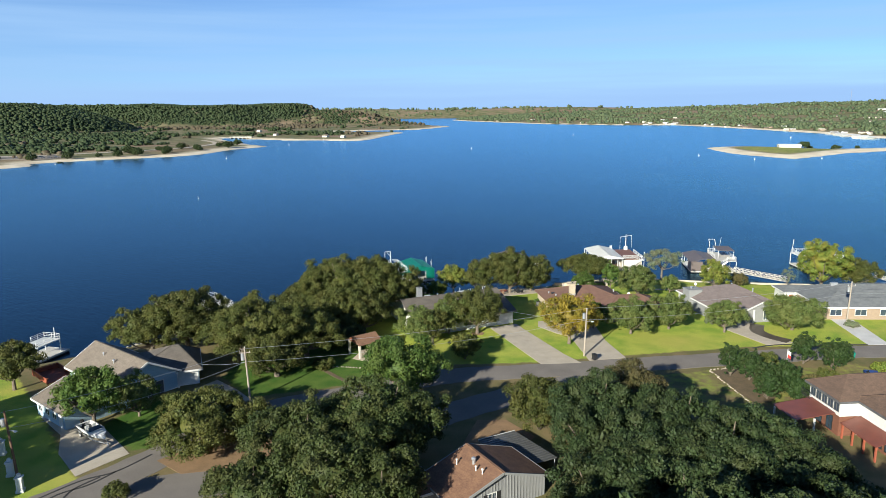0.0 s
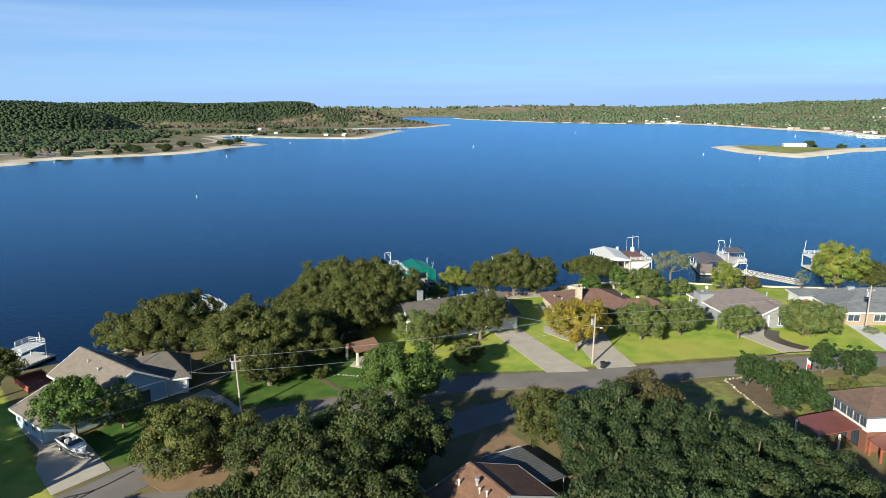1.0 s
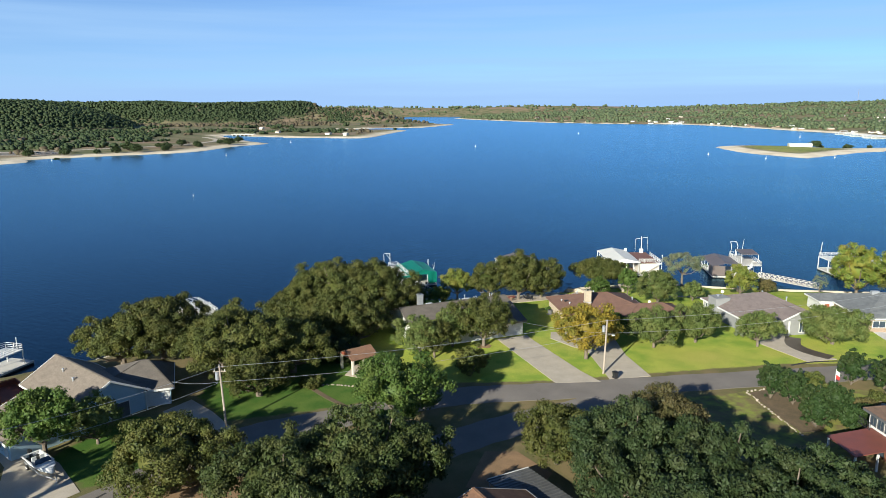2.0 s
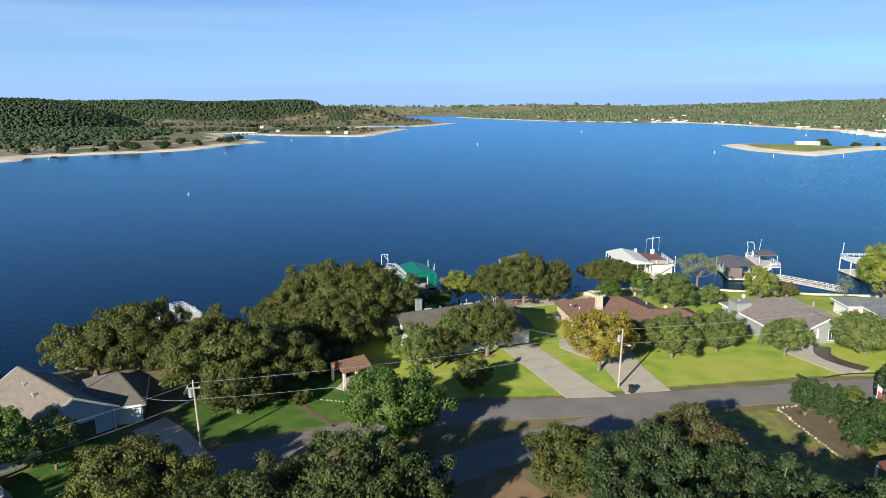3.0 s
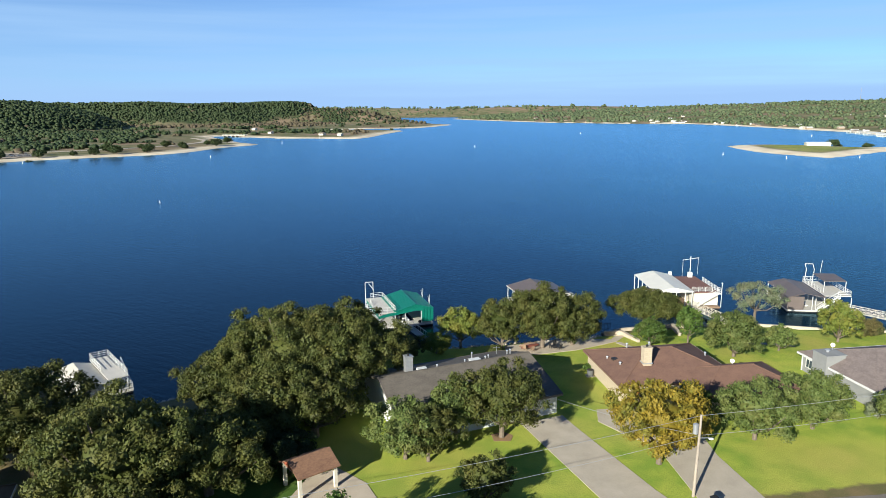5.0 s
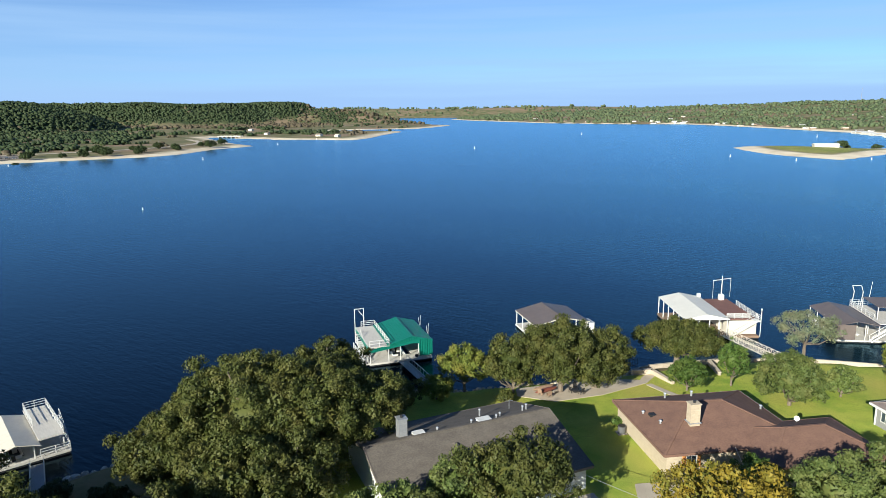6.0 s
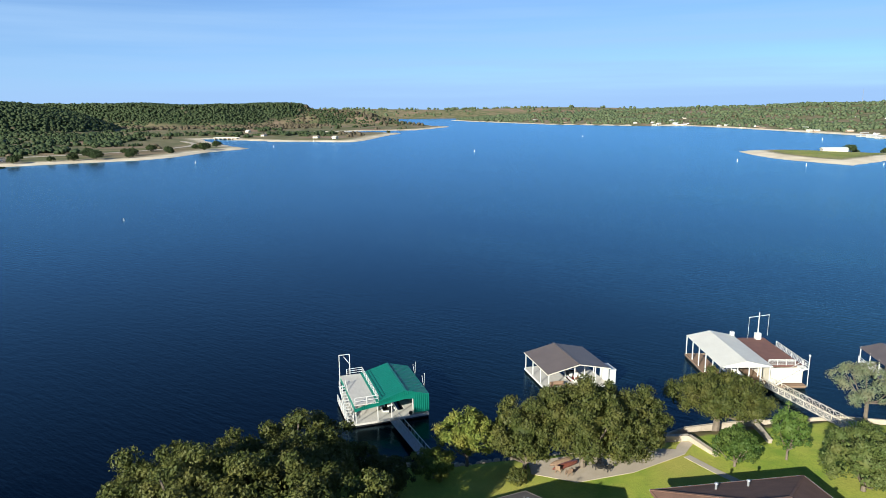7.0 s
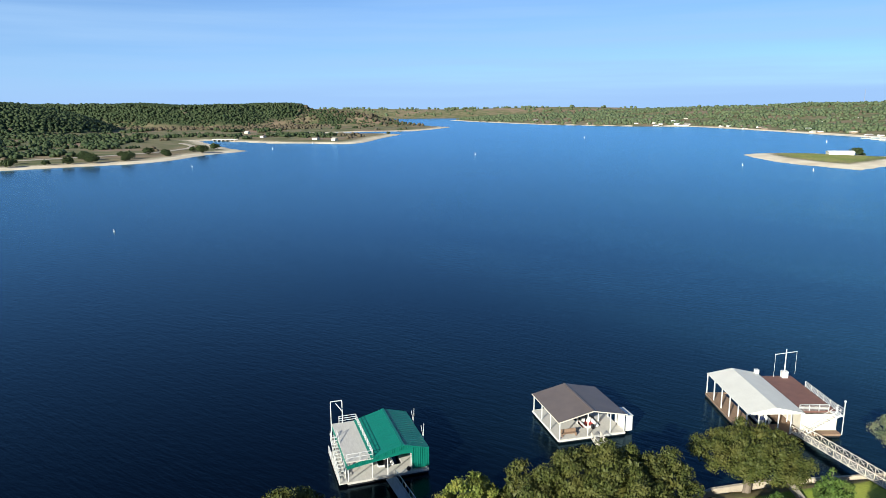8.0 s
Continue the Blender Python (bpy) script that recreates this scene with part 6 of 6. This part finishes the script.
for k, (x, y, R, H, m, l_) in enumerate(((-37.2, 67.5, 1.4, 2.0, OAK, "round green roadside shrub"), (-7.5, 153.0, 3.0, 4.0, OAK, "olive thicket on the bank"), (-12.5, 156.0, 3.2, 4.2, OAK, "olive thicket on the bank"),
                                         (-2.5, 155.8, 2.4, 3.6, SPRING, "yellow-green shrub on the bank"), (7.2, 154.6, 1.2, 1.7, OAK, "rounded shrub by a patio"),
                                         (73.5, 164.0, 2.4, 3.0, RUST, "rust-brown shrub by the shore"), (22.9, 131.9, 0.9, 1.3, RUST, "reddish shrub below a window"),
                                         (26.0, 132.4, 1.0, 1.2, GREEN, "green shrub below a window"), (20.6, 145.6, 0.9, 1.2, GREEN, "clipped green shrub by a wall"),
                                         (66.8, 131.2, 1.4, 1.5, GREEN, "clipped green shrub by a porch"), (53.6, 129.6, 1.2, 2.2, SAGE, "tall pampas grass clump"),
                                         (-21, 106.5, 1.8, 1.7, OAK, "low shrub under oaks"), (-18, 117.5, 3.2, 4.2, DARK, "dark shrub in deep shade"), (-22, 120.5, 3.6, 5.0, DARK, "dark shrub in deep shade"),
                                         (-35, 128, 2.4, 2.6, DARK, "dark green thicket on the shore"), (-42, 131.0, 1.6, 1.8, DARK, "dark green thicket on the shore"), (-8.6, 108.6, 1.2, 1.0, RUST, "dry brown bedding plants"),
                                         (57.5, 98.5, 1.6, 1.6, RUST, "brown shrub in a rock garden"), (61.5, 101.5, 1.4, 1.3, OAK, "olive shrub in a rock garden"),
                                         (72, 104, 1.8, 1.4, LIME, "yellow-green hedge by the street"), (76, 103, 1.8, 1.4, LIME, "yellow-green hedge by the street"),
                                         (80.2, 127, 1.3, 1.2, SAGE, "low grey-green shrub by a pole"), (75.2, 133.2, 1.1, 1.7, LIME, "yellow flowering shrub by a brick corner"))):
    shrub(x, y, R, H, m, l_, 120 + k)

# ---- the far shores ----


def far_woods(name, material, places, seed, chance, label, clump=1):
    """Rounded, uneven crowns strewn over the far land at the places given by x, y and size."""
    rng = np.random.RandomState(seed)
    x, y, r = places(rng)
    z = land(x, y)
    dl, dr, di = inside(x, y, LEFT), inside(x, y, RIGHT), inside(x, y, ISLE)
    k = (rng.rand(len(x)) < chance(x, y, z, dl, dr, di)) & (z > 1.2)
    x, y, z, r = (np.repeat(q[k], clump) for q in (x, y, z, r))
    n = len(x)
    if clump > 1:
        x, y, z = x + rng.normal(size=n) * r * 0.5, y + rng.normal(size=n) * r * 0.5, z + rng.uniform(-0.1, 0.35, n) * r
        r = r * rng.uniform(0.4, 0.7, n)
    jit = rng.uniform(0.65, 1.35, (n, len(LUMP_V), 1))
    v = LUMP_V[None] * jit * np.stack([r, r, r * rng.uniform(0.65, 1.0, n)], 1)[:, None, :]
    v += np.stack([x, y, z + r * 0.4], 1)[:, None, :]
    tri = (np.arange(n)[:, None, None] * len(LUMP_V) + LUMP_T[None]).reshape(-1, 3)
    tagged(new(name, fast_mesh(name, v.reshape(-1, 3), tri, material)), label, "trees", kind="stuff")


def fan_of(count, lo, hi, big):
    """Places thinning out with distance."""
    def places(rng):
        d = np.exp(rng.uniform(math.log(lo), math.log(hi), count))
        a = rng.uniform(-37, 37, count) * math.pi / 180
        return d * np.sin(a), d * np.cos(a), rng.uniform(1.5, 3.3, count) * (0.6 + d / 3000) * big
    return places


def field_of(count, x0, x1, y0, y1, small, large):
    return lambda rng: (rng.uniform(x0, x1, count), rng.uniform(y0, y1, count), rng.uniform(small, large, count))


def hill_chance(x, y, z, dl, dr, di):
    patch = rough_noise(x, y, 110, 21)
    return np.where((dl > 60) & (z > 7), np.clip(1.15 + patch * 0.5, 0, 1) * (1 - 0.93 * bare_slope(x, y)), 0)


def plain_chance(x, y, z, dl, dr, di):
    patch = rough_noise(x, y, 90, 21) * 0.6 + rough_noise(x, y, 35, 22) * 0.5
    belt = np.clip((dl - 75) / 60, 0, 1) * np.clip((1500 - y) / 200, 0.25, 1)
    return np.where((dl > 22) & (z <= 9), np.clip(belt * (0.75 + patch * 0.7) + patch * 0.35 - 0.12, 0, 1) * (1 - 0.9 * bare_slope(x, y)), 0)


def right_chance(x, y, z, dl, dr, di):
    patch = rough_noise(x, y, 130, 23) * 0.6 + rough_noise(x, y, 50, 24) * 0.5
    return np.where(((dr > 26) | (y > 4450)) & (di < 0), np.clip(0.62 + patch * 1.2, 0.04, 1), 0)


def brown_chance(x, y, z, dl, dr, di):
    patch = rough_noise(x, y, 150, 31) * 0.6 + rough_noise(x, y, 60, 32) * 0.4
    return np.where((dl > 40) | (dr > 60), np.clip(patch * 0.5 - 0.1, 0.0, 1) + bare_slope(x, y) * 0.75, 0) * (di < 0)


far_woods("far_woods", WOODS, field_of(52000, -1500, 60, 1250, 2600, 2.8, 5.2), 5, hill_chance, "dark green cedar woods on far hills")
far_woods("far_woods", WOODS, fan_of(17000, 620, 2400, 2.0), 8, plain_chance, "dark green oaks on the far lowland", 5)
far_woods("far_woods", PALEWOODS, fan_of(36000, 900, 4900, 1.6), 9, right_chance, "grey-green scrub oaks on the far bank")
far_woods("far_scrub", BROWNWOODS, fan_of(44000, 620, 4700, 1.5), 6, brown_chance, "leafless brown scrub on far hillsides")


def shore_tree(x, y, R, seed):
    tree(x, y, R, R * 1.35, DARK, "dark rounded oak on the far beach", 0.06, seed, 0.9, 0.9, 0.3, group="far shore trees")


for k, (px, py) in enumerate(((-372, 640), (-345, 700), (-330, 712), (-310, 735), (-318, 760), (-296, 800), (-305, 815), (-282, 860), (-300, 880), (-290, 925), (-360, 690), (-380, 668),
                              (-352, 740), (-340, 790), (-330, 830), (-395, 700), (-405, 650), (392, 752), (402, 760), (424, 748), (446, 745))):
    shore_tree(px, py, 3.2 + (k * 7 % 5) * 0.7 - (k > 16) * 0.8, 200 + k)


def far_house(x, y, w, d, h, turn, wall, roof):
    t = thing("house", x, y, height(x, y) - 0.3, turn, "small pale house on the far lake shore", "house", "far shore houses")
    part("wall", Shape().add([(-w / 2, -d / 2, 0), (w / 2, -d / 2, 0), (w / 2, d / 2, 0), (-w / 2, d / 2, 0), (-w / 2, -d / 2, h), (w / 2, -d / 2, h), (w / 2, d / 2, h), (-w / 2, d / 2, h),
                              (-w / 2, 0, h * 1.45), (w / 2, 0, h * 1.45)],
                             [(0, 1, 5, 4), (2, 3, 7, 6), (1, 2, 6, 9, 5), (3, 0, 4, 8, 7), (3, 2, 1, 0), (4, 5, 9, 8), (8, 9, 6, 7)]), wall, t)
    part("roof", Shape().slab([(-w / 2 - 0.5, -d / 2 - 0.6, h), (w / 2 + 0.5, -d / 2 - 0.6, h), (w / 2 + 0.5, 0, h * 1.5), (-w / 2 - 0.5, 0, h * 1.5)], 0.25)
         .slab([(-w / 2 - 0.5, 0, h * 1.5), (w / 2 + 0.5, 0, h * 1.5), (w / 2 + 0.5, d / 2 + 0.6, h), (-w / 2 - 0.5, d / 2 + 0.6, h)], 0.25), roof, t)


rg_ = random.Random(11)
bank = [(84, 2995), (302, 2228), (491, 1956), (629, 1888), (647, 1469), (640, 1179), (640, 1000)]
for k in range(46):
    i = rg_.choice((0, 1, 2, 2, 3, 3, 4, 4, 5, 5))
    t_ = rg_.random()
    (ax, ay), (bx, by) = bank[i], bank[i + 1]
    back = rg_.choice((14, 22, 30, 45, 70, 140, 260, 420))
    x, y = ax + (bx - ax) * t_, ay + (by - ay) * t_
    nx, ny = by - ay, -(bx - ax)
    ln = math.hypot(nx, ny)
    x, y = x - nx / ln * back, y - ny / ln * back
    if inside(np.array([x]), np.array([y]), RIGHT)[0] < 10:
        continue
    big = 0.5 + y / 4800
    far_house(x, y, rg_.uniform(9, 17) * big, rg_.uniform(7, 10) * big, rg_.uniform(2.4, 3.6) * big, rg_.uniform(-40, 40), rg_.choice((WHITE, CREAM, CREAM, TANBRICK)), rg_.choice((WHITE, SH_GREY, SH_TAN, CREAM)))
for x, y, w in ((760, 1150, 26), (800, 1230, 22), (880, 1420, 30), (960, 1330, 20), (1050, 1700, 34), (1200, 1900, 30), (1350, 2150, 36), (-330, 1290, 9), (-215, 1180, 11), (-180, 1150, 8), (-420, 1500, 10)):
    far_house(x, y, w * 0.8, 9, 3.4, -20, CREAM, rg_.choice((WHITE, CREAM, SH_TAN)))
far_house(368, 738, 22, 9, 2.8, -12, CREAM, WHITE)
for x, y, w in ((648, 1125, 26), (636, 1085, 20), (628, 1045, 30), (622, 1010, 22), (612, 985, 30), (606, 960, 24)):
    d_ = thing("boat_dock", x - 16, y, 0, 12, "long white far marina dock", "boat dock", "far docks")
    part("roof", Shape().slab([(-w / 2, -4, 3.2), (w / 2, -4, 3.2), (w / 2, 4, 3.6), (-w / 2, 4, 3.6)], 0.3), WHITE, d_)
    part("floor", Shape().box(-w / 2, w / 2, -4, 4, -0.2, 0.6), CREAM, d_)
    for px in (-w / 2 + 0.5, 0, w / 2 - 0.5):
        for py in (-3.7, 3.7):
            part("post", Shape().box(px - 0.2, px + 0.2, py - 0.2, py + 0.2, 0.5, 3.3), WHITE, d_)
mt = thing("radio_mast", 1710, 2950, height(1710, 2950), 0, "thin lattice radio mast on a far hill", "mast")
part("lattice", Shape().tube((0, 0, 0), (0, 0, 62), 1.1, 0.5, 4), STEEL, mt)
br = thing("bridge", -372, 1213, 0.0, -14, "low white bridge across a far inlet", "bridge")
part("deck", Shape().box(-22, 22, -4, 4, 2.2, 2.9), CONCRETE, br)
for k in range(6):
    part("pier", Shape().box(-20 + k * 8 - 0.5, -20 + k * 8 + 0.5, -3.5, 3.5, -3, 2.2), CONCRETE, br)
part("parapet", Shape().box(-22, 22, -4.2, -3.9, 2.9, 3.6), PALE, br)
part("parapet", Shape().box(-22, 22, 3.9, 4.2, 2.9, 3.6), PALE, br)
pad("road", [(-470, 655), (-400, 668), (-385, 690), (-420, 715), (-500, 700)], ASPHALT, "paved car park by a far boat ramp", 0.3, category="car park")
ribbon("road", [(-600, 640), (-480, 690), (-420, 730), (-360, 800), (-330, 900), (-345, 1000), (-400, 1100)], 9, CONCRETE, "pale dirt road along the far shore", 0.35)


def buoy(x, y, s):
    b = thing("buoy", x, y, 0, 0, "small white floating marker buoy", "buoy", "buoys")
    part("float", Shape().tube((0, 0, -0.4), (0, 0, 0.5 * s), 0.35 * s, 0.3 * s, 10), WHITE, b)
    part("marker", Shape().tube((0, 0, 0.5 * s), (0, 0, 1.7 * s), 0.17 * s, 0.12 * s, 8), WHITE, b)


for x, y, s in ((-134.3, 355.7, 0.75), (-224.5, 677.3, 1.4), (238.9, 649.1, 1.4), (-225, 948.8, 1.6), (26, 811, 1.5), (220, 1214, 1.8), (269, 597, 1.3), (331, 603, 1.3), (507, 1015, 2.2), (-363, 617, 1.3), (-205, 1105, 1.7)):
    buoy(x, y, s)

# ---- shore edge, patio and yard details ----


def seawall(line, label, material, w=0.4, top=0.25):
    s = Shape()
    for a, b in zip(line, line[1:]):
        za = 0.9 + top
        s.beam((a[0], a[1], za / 2 - 0.6), (b[0], b[1], za / 2 - 0.6), w, za + 1.2)
    solid("seawall", s, material, label, "seawall", kind="structure")


seawall([(43, 170.9), (54, 172.0), (61, 170.4), (68, 168.6), (85, 166.1), (100, 164.3), (125, 162.6)], "tan stone seawall along a lawn", STONE, 0.3, -0.1)
seawall([(27, 166.0), (31, 168.4), (36, 169.6), (43, 170.9)], "tan stone seawall below a patio", STONE, 0.4, 0.1)
rk = random.Random(4)


def rock_mesh(seed):
    r = random.Random(seed)
    b = Shape().ball((0, 0, 0), 1, 0.8, 0.6, 6, 4)
    return mesh_of("rock", [tuple(c * r.uniform(0.75, 1.2) for c in p) for p in b.v], b.f, STONE)


rocks = [rock_mesh(k) for k in range(5)]


def rock_row(line, gap, size, name, label):
    t = thing(name, line[0][0], line[0][1], 0, 0, label, "stone edging", "stone edgings")
    for (ax, ay), (bx, by) in zip(line, line[1:]):
        n = max(1, int(math.hypot(bx - ax, by - ay) / gap))
        for k in range(n):
            x, y = ax + (bx - ax) * k / n + rk.uniform(-0.2, 0.2), ay + (by - ay) * k / n + rk.uniform(-0.2, 0.2)
            o = part("rock", rk.choice(rocks), STONE, t)
            s = size * rk.uniform(0.6, 1.3)
            o.matrix_basis = Matrix.LocRotScale((x - line[0][0], y - line[0][1], height(x, y) + s * 0.2), Euler((0, 0, rk.uniform(0, 6))), (s, s, s))


rock_row([(44.0, 104.8), (44.3, 100), (44.8, 96), (45.3, 91)], 0.4, 0.17, "stone_edging", "limestone edging round a garden bed")
rock_row([(44.0, 104.8), (47.5, 106)], 0.4, 0.17, "stone_edging", "limestone edging round a garden bed")
rock_row([(-11, 160.8), (-3, 158.9), (7, 160.9), (17, 162.9), (27, 165.4)], 0.8, 0.5, "stone_edging", "rough limestone rocks along the lake bank")
rock_row([(-40, 139), (-32, 146.4), (-20, 156.4), (-11, 160.8)], 0.9, 0.55, "stone_edging", "rough limestone rocks along the lake bank")
rock_row([(-62, 122.4), (-52, 130.4), (-46, 133.9), (-40, 138.9)], 0.9, 0.55, "stone_edging", "rough limestone rocks along the lake bank")
rock_row([(-22, 107), (-18, 107.4), (-14.5, 106.8), (-11, 107.8)], 0.4, 0.17, "stone_edging", "pale stone edging under oaks")
rock_row([(56, 99.5), (59, 100.5), (62, 99.6), (64, 101)], 0.6, 0.45, "stone_edging", "rocks of a dry garden bed")
pad("garden_bed", [(44.2, 104.5), (47.4, 105.7), (50.5, 101.5), (51, 95.5), (48.5, 92.6), (45.6, 92.0), (44.8, 97)], MULCH, "brown mulch bed with junipers", 0.05, category="garden bed")
pad("garden_bed", [(5.0, 123.6), (7.0, 123.6), (7.4, 125), (6.2, 126), (4.8, 125.2)], DIRT, "round red-brown mulch ring under a tree", 0.05, category="garden bed")
ribbon("path", [(-21.5, 107), (-18, 103), (-14.5, 99.6)], 0.8, MULCH, "trodden dirt path across a lawn", 0.03, category="path")
ribbon("path", [(28.6, 160.5), (30.6, 156.5), (33.0, 152.5)], 1.0, CONCRETE, "pale stepping path over a lawn", 0.05, category="path")
ribbon("path", [(47, 157.5), (51, 158.4), (57, 157.0)], 1.0, CONCRETE, "pale stepping path over a lawn", 0.05, category="path")
ribbon("wet_patch", [(62.6, 129.0), (60.8, 125.0), (61.8, 121.5), (64.0, 118.8)], 2.6, WET, "dark wet patch on a driveway", 0.055, category="wet patch")
ribbon("wet_patch", [(55.6, 115.4), (60.5, 117.0), (68, 117.3), (77.5, 117.0)], 0.4, TAR, "dark damp gutter line along the street", 0.04, category="wet patch")
for line in ([(-37.6, 77.6), (-40.2, 73.4), (-43.5, 71.2), (-47.0, 66.5)], [(-40.2, 73.4), (-42.0, 70.4), (-44.6, 68.2), (-46, 64.5)], [(-41.5, 72.2), (-43.2, 69.6), (-43.4, 67.5)]):
    ribbon("crack_seal", line, 0.28, TAR, "black tar seal over road cracks", 0.045, category="road mark")


def chair(x, y, turn, material, label):
    c = thing("patio_chair", x, y, height(x, y) + 0.06, turn, label, "chair", "patio chairs")
    part("seat", Shape().box(-0.3, 0.3, -0.3, 0.3, 0.38, 0.44), material, c)
    part("backrest", Shape().slab([(-0.3, 0.28, 0.45), (0.3, 0.28, 0.45), (0.3, 0.45, 1.05), (-0.3, 0.45, 1.05)], 0.05), material, c)
    for px in (-0.27, 0.27):
        for py in (-0.27, 0.27):
            part("leg", Shape().box(px - 0.03, px + 0.03, py - 0.03, py + 0.03, 0, 0.38), material, c)
        part("armrest", Shape().box(px - 0.05, px + 0.05, -0.3, 0.32, 0.62, 0.67), material, c)


for k, (x, y, a) in enumerate(((12.2, 156.8, 160), (13.3, 156.0, 200), (16.8, 157.6, 120), (18.0, 156.9, 210), (17.6, 158.6, 20))):
    chair(x, y, a, WOODD if k < 2 else BLACK, "brown wooden patio chair" if k < 2 else "dark metal patio chair")
ft = thing("fire_pit", 17.3, 157.6, height(17.3, 157.6) + 0.06, 0, "dark round fire pit on gravel", "fire pit")
part("bowl", Shape().tube((0, 0, 0.1), (0, 0, 0.5), 0.35, 0.55, 12), BLACK, ft)
cn = thing("canoe_rack", 13.2, 157.8, height(13.2, 157.8) + 0.06, 30, "red-brown upturned kayaks beneath an oak", "kayak")
part("hull", Shape().ball((0, 0, 0.4), 2.0, 0.42, 0.3, 10, 6), REDMETAL, cn)
part("hull", Shape().ball((0.2, 0.9, 0.4), 1.9, 0.4, 0.3, 10, 6), WOODD, cn)
pw_ = thing("patio_wall", 30.4, 165.0, height(30.4, 164.0), 0, "low tan stone wall round a patio corner", "stone wall")
for (ax, ay), (bx, by) in (((-3.2, -0.2), (0, 0)), ((0, 0), (1.7, -4.8)), ((10.2, 4.0), (9.8, -1.4))):
    part("wall", Shape().beam((ax, ay, 0.1), (bx, by, 0.1), 0.45, 1.0), STONE, pw_)
    part("coping", Shape().beam((ax, ay, 0.66), (bx, by, 0.66), 0.6, 0.12), SAND, pw_)
fence = thing("fence", 24, 166.8, 0.4, 18, "dark iron fence at the water's edge", "fence")
part("top_rail", Shape().beam((0, 0, 1.6), (5.4, 0, 1.6), 0.06, 0.06).beam((0, 0, 0.6), (5.4, 0, 0.6), 0.06, 0.06), BLACK, fence)
for k in range(19):
    part("picket", Shape().beam((k * 0.3, 0, -0.4), (k * 0.3, 0, 1.7), 0.035, 0.035), BLACK, fence)
fp = thing("flagpole", 55.2, 102.3, height(55.2, 102.3), 0, "short flagpole with a red and white flag", "flagpole")
part("pole", Shape().tube((0, 0, 0), (0, 0, 4.6), 0.05, 0.035), WHITE, fp)
fl_ = part("flag", Shape().slab([(0.04, 0, 4.4), (0.55, -0.1, 4.0), (0.5, -0.12, 2.9), (0.04, 0, 3.2)], 0.02), WHITE, fp)
part("stripe", Shape().slab([(0.05, -0.03, 3.8), (0.55, -0.13, 3.4), (0.5, -0.15, 2.9), (0.04, -0.03, 3.2)], 0.02), RED, fl_)


def parked_car(x, y, lift, turn, paint, label):
    car = thing("car", x, y, height(x, y) + lift, turn, label, "car", "parked cars")
    part("body", Shape().add([(-2.1, -0.82, 0.32), (2.1, -0.82, 0.32), (2.1, 0.82, 0.32), (-2.1, 0.82, 0.32), (-2.25, -0.9, 0.62), (2.25, -0.88, 0.58), (2.25, 0.88, 0.58), (-2.25, 0.9, 0.62),
                              (-2.2, -0.82, 0.95), (2.05, -0.78, 0.84), (2.05, 0.78, 0.84), (-2.2, 0.82, 0.95)],
                             [(0, 3, 2, 1), (8, 9, 10, 11)] + [(k + i, k + (i + 1) % 4, k + 4 + (i + 1) % 4, k + 4 + i) for k in (0, 4) for i in range(4)]), paint, car)
    part("cabin", Shape().add([(-1.7, -0.78, 0.85), (1.0, -0.78, 0.85), (1.0, 0.78, 0.85), (-1.7, 0.78, 0.85), (-1.1, -0.62, 1.42), (0.3, -0.62, 1.42), (0.3, 0.62, 1.42), (-1.1, 0.62, 1.42)],
                              [(0, 3, 2, 1), (4, 5, 6, 7), (0, 1, 5, 4), (1, 2, 6, 5), (2, 3, 7, 6), (3, 0, 4, 7)]), GLASS, car)
    part("roof", Shape().box(-1.1, 0.3, -0.62, 0.62, 1.42, 1.46), paint, car)
    for px in (-1.35, 1.35):
        for py in (-0.85, 0.85):
            wh = part("wheel", Shape().tube((px, py - 0.1, 0.32), (px, py + 0.1, 0.32), 0.32, seg=14), BLACK, car)
            part("rim", Shape().tube((px, py - 0.11, 0.32), (px, py + 0.11, 0.32), 0.18, seg=10), STEEL, wh)


parked_car(68.2, 100.6, 0.02, 70, BLUE, "dark blue parked car by the white house")
for x, y, a in ((-411, 678, 10), (-405, 680, 15), (-400, 683, 12), (-420, 690, 60)):
    parked_car(x, y, 0.32, a, BLACK, "dark car parked on a far lot")
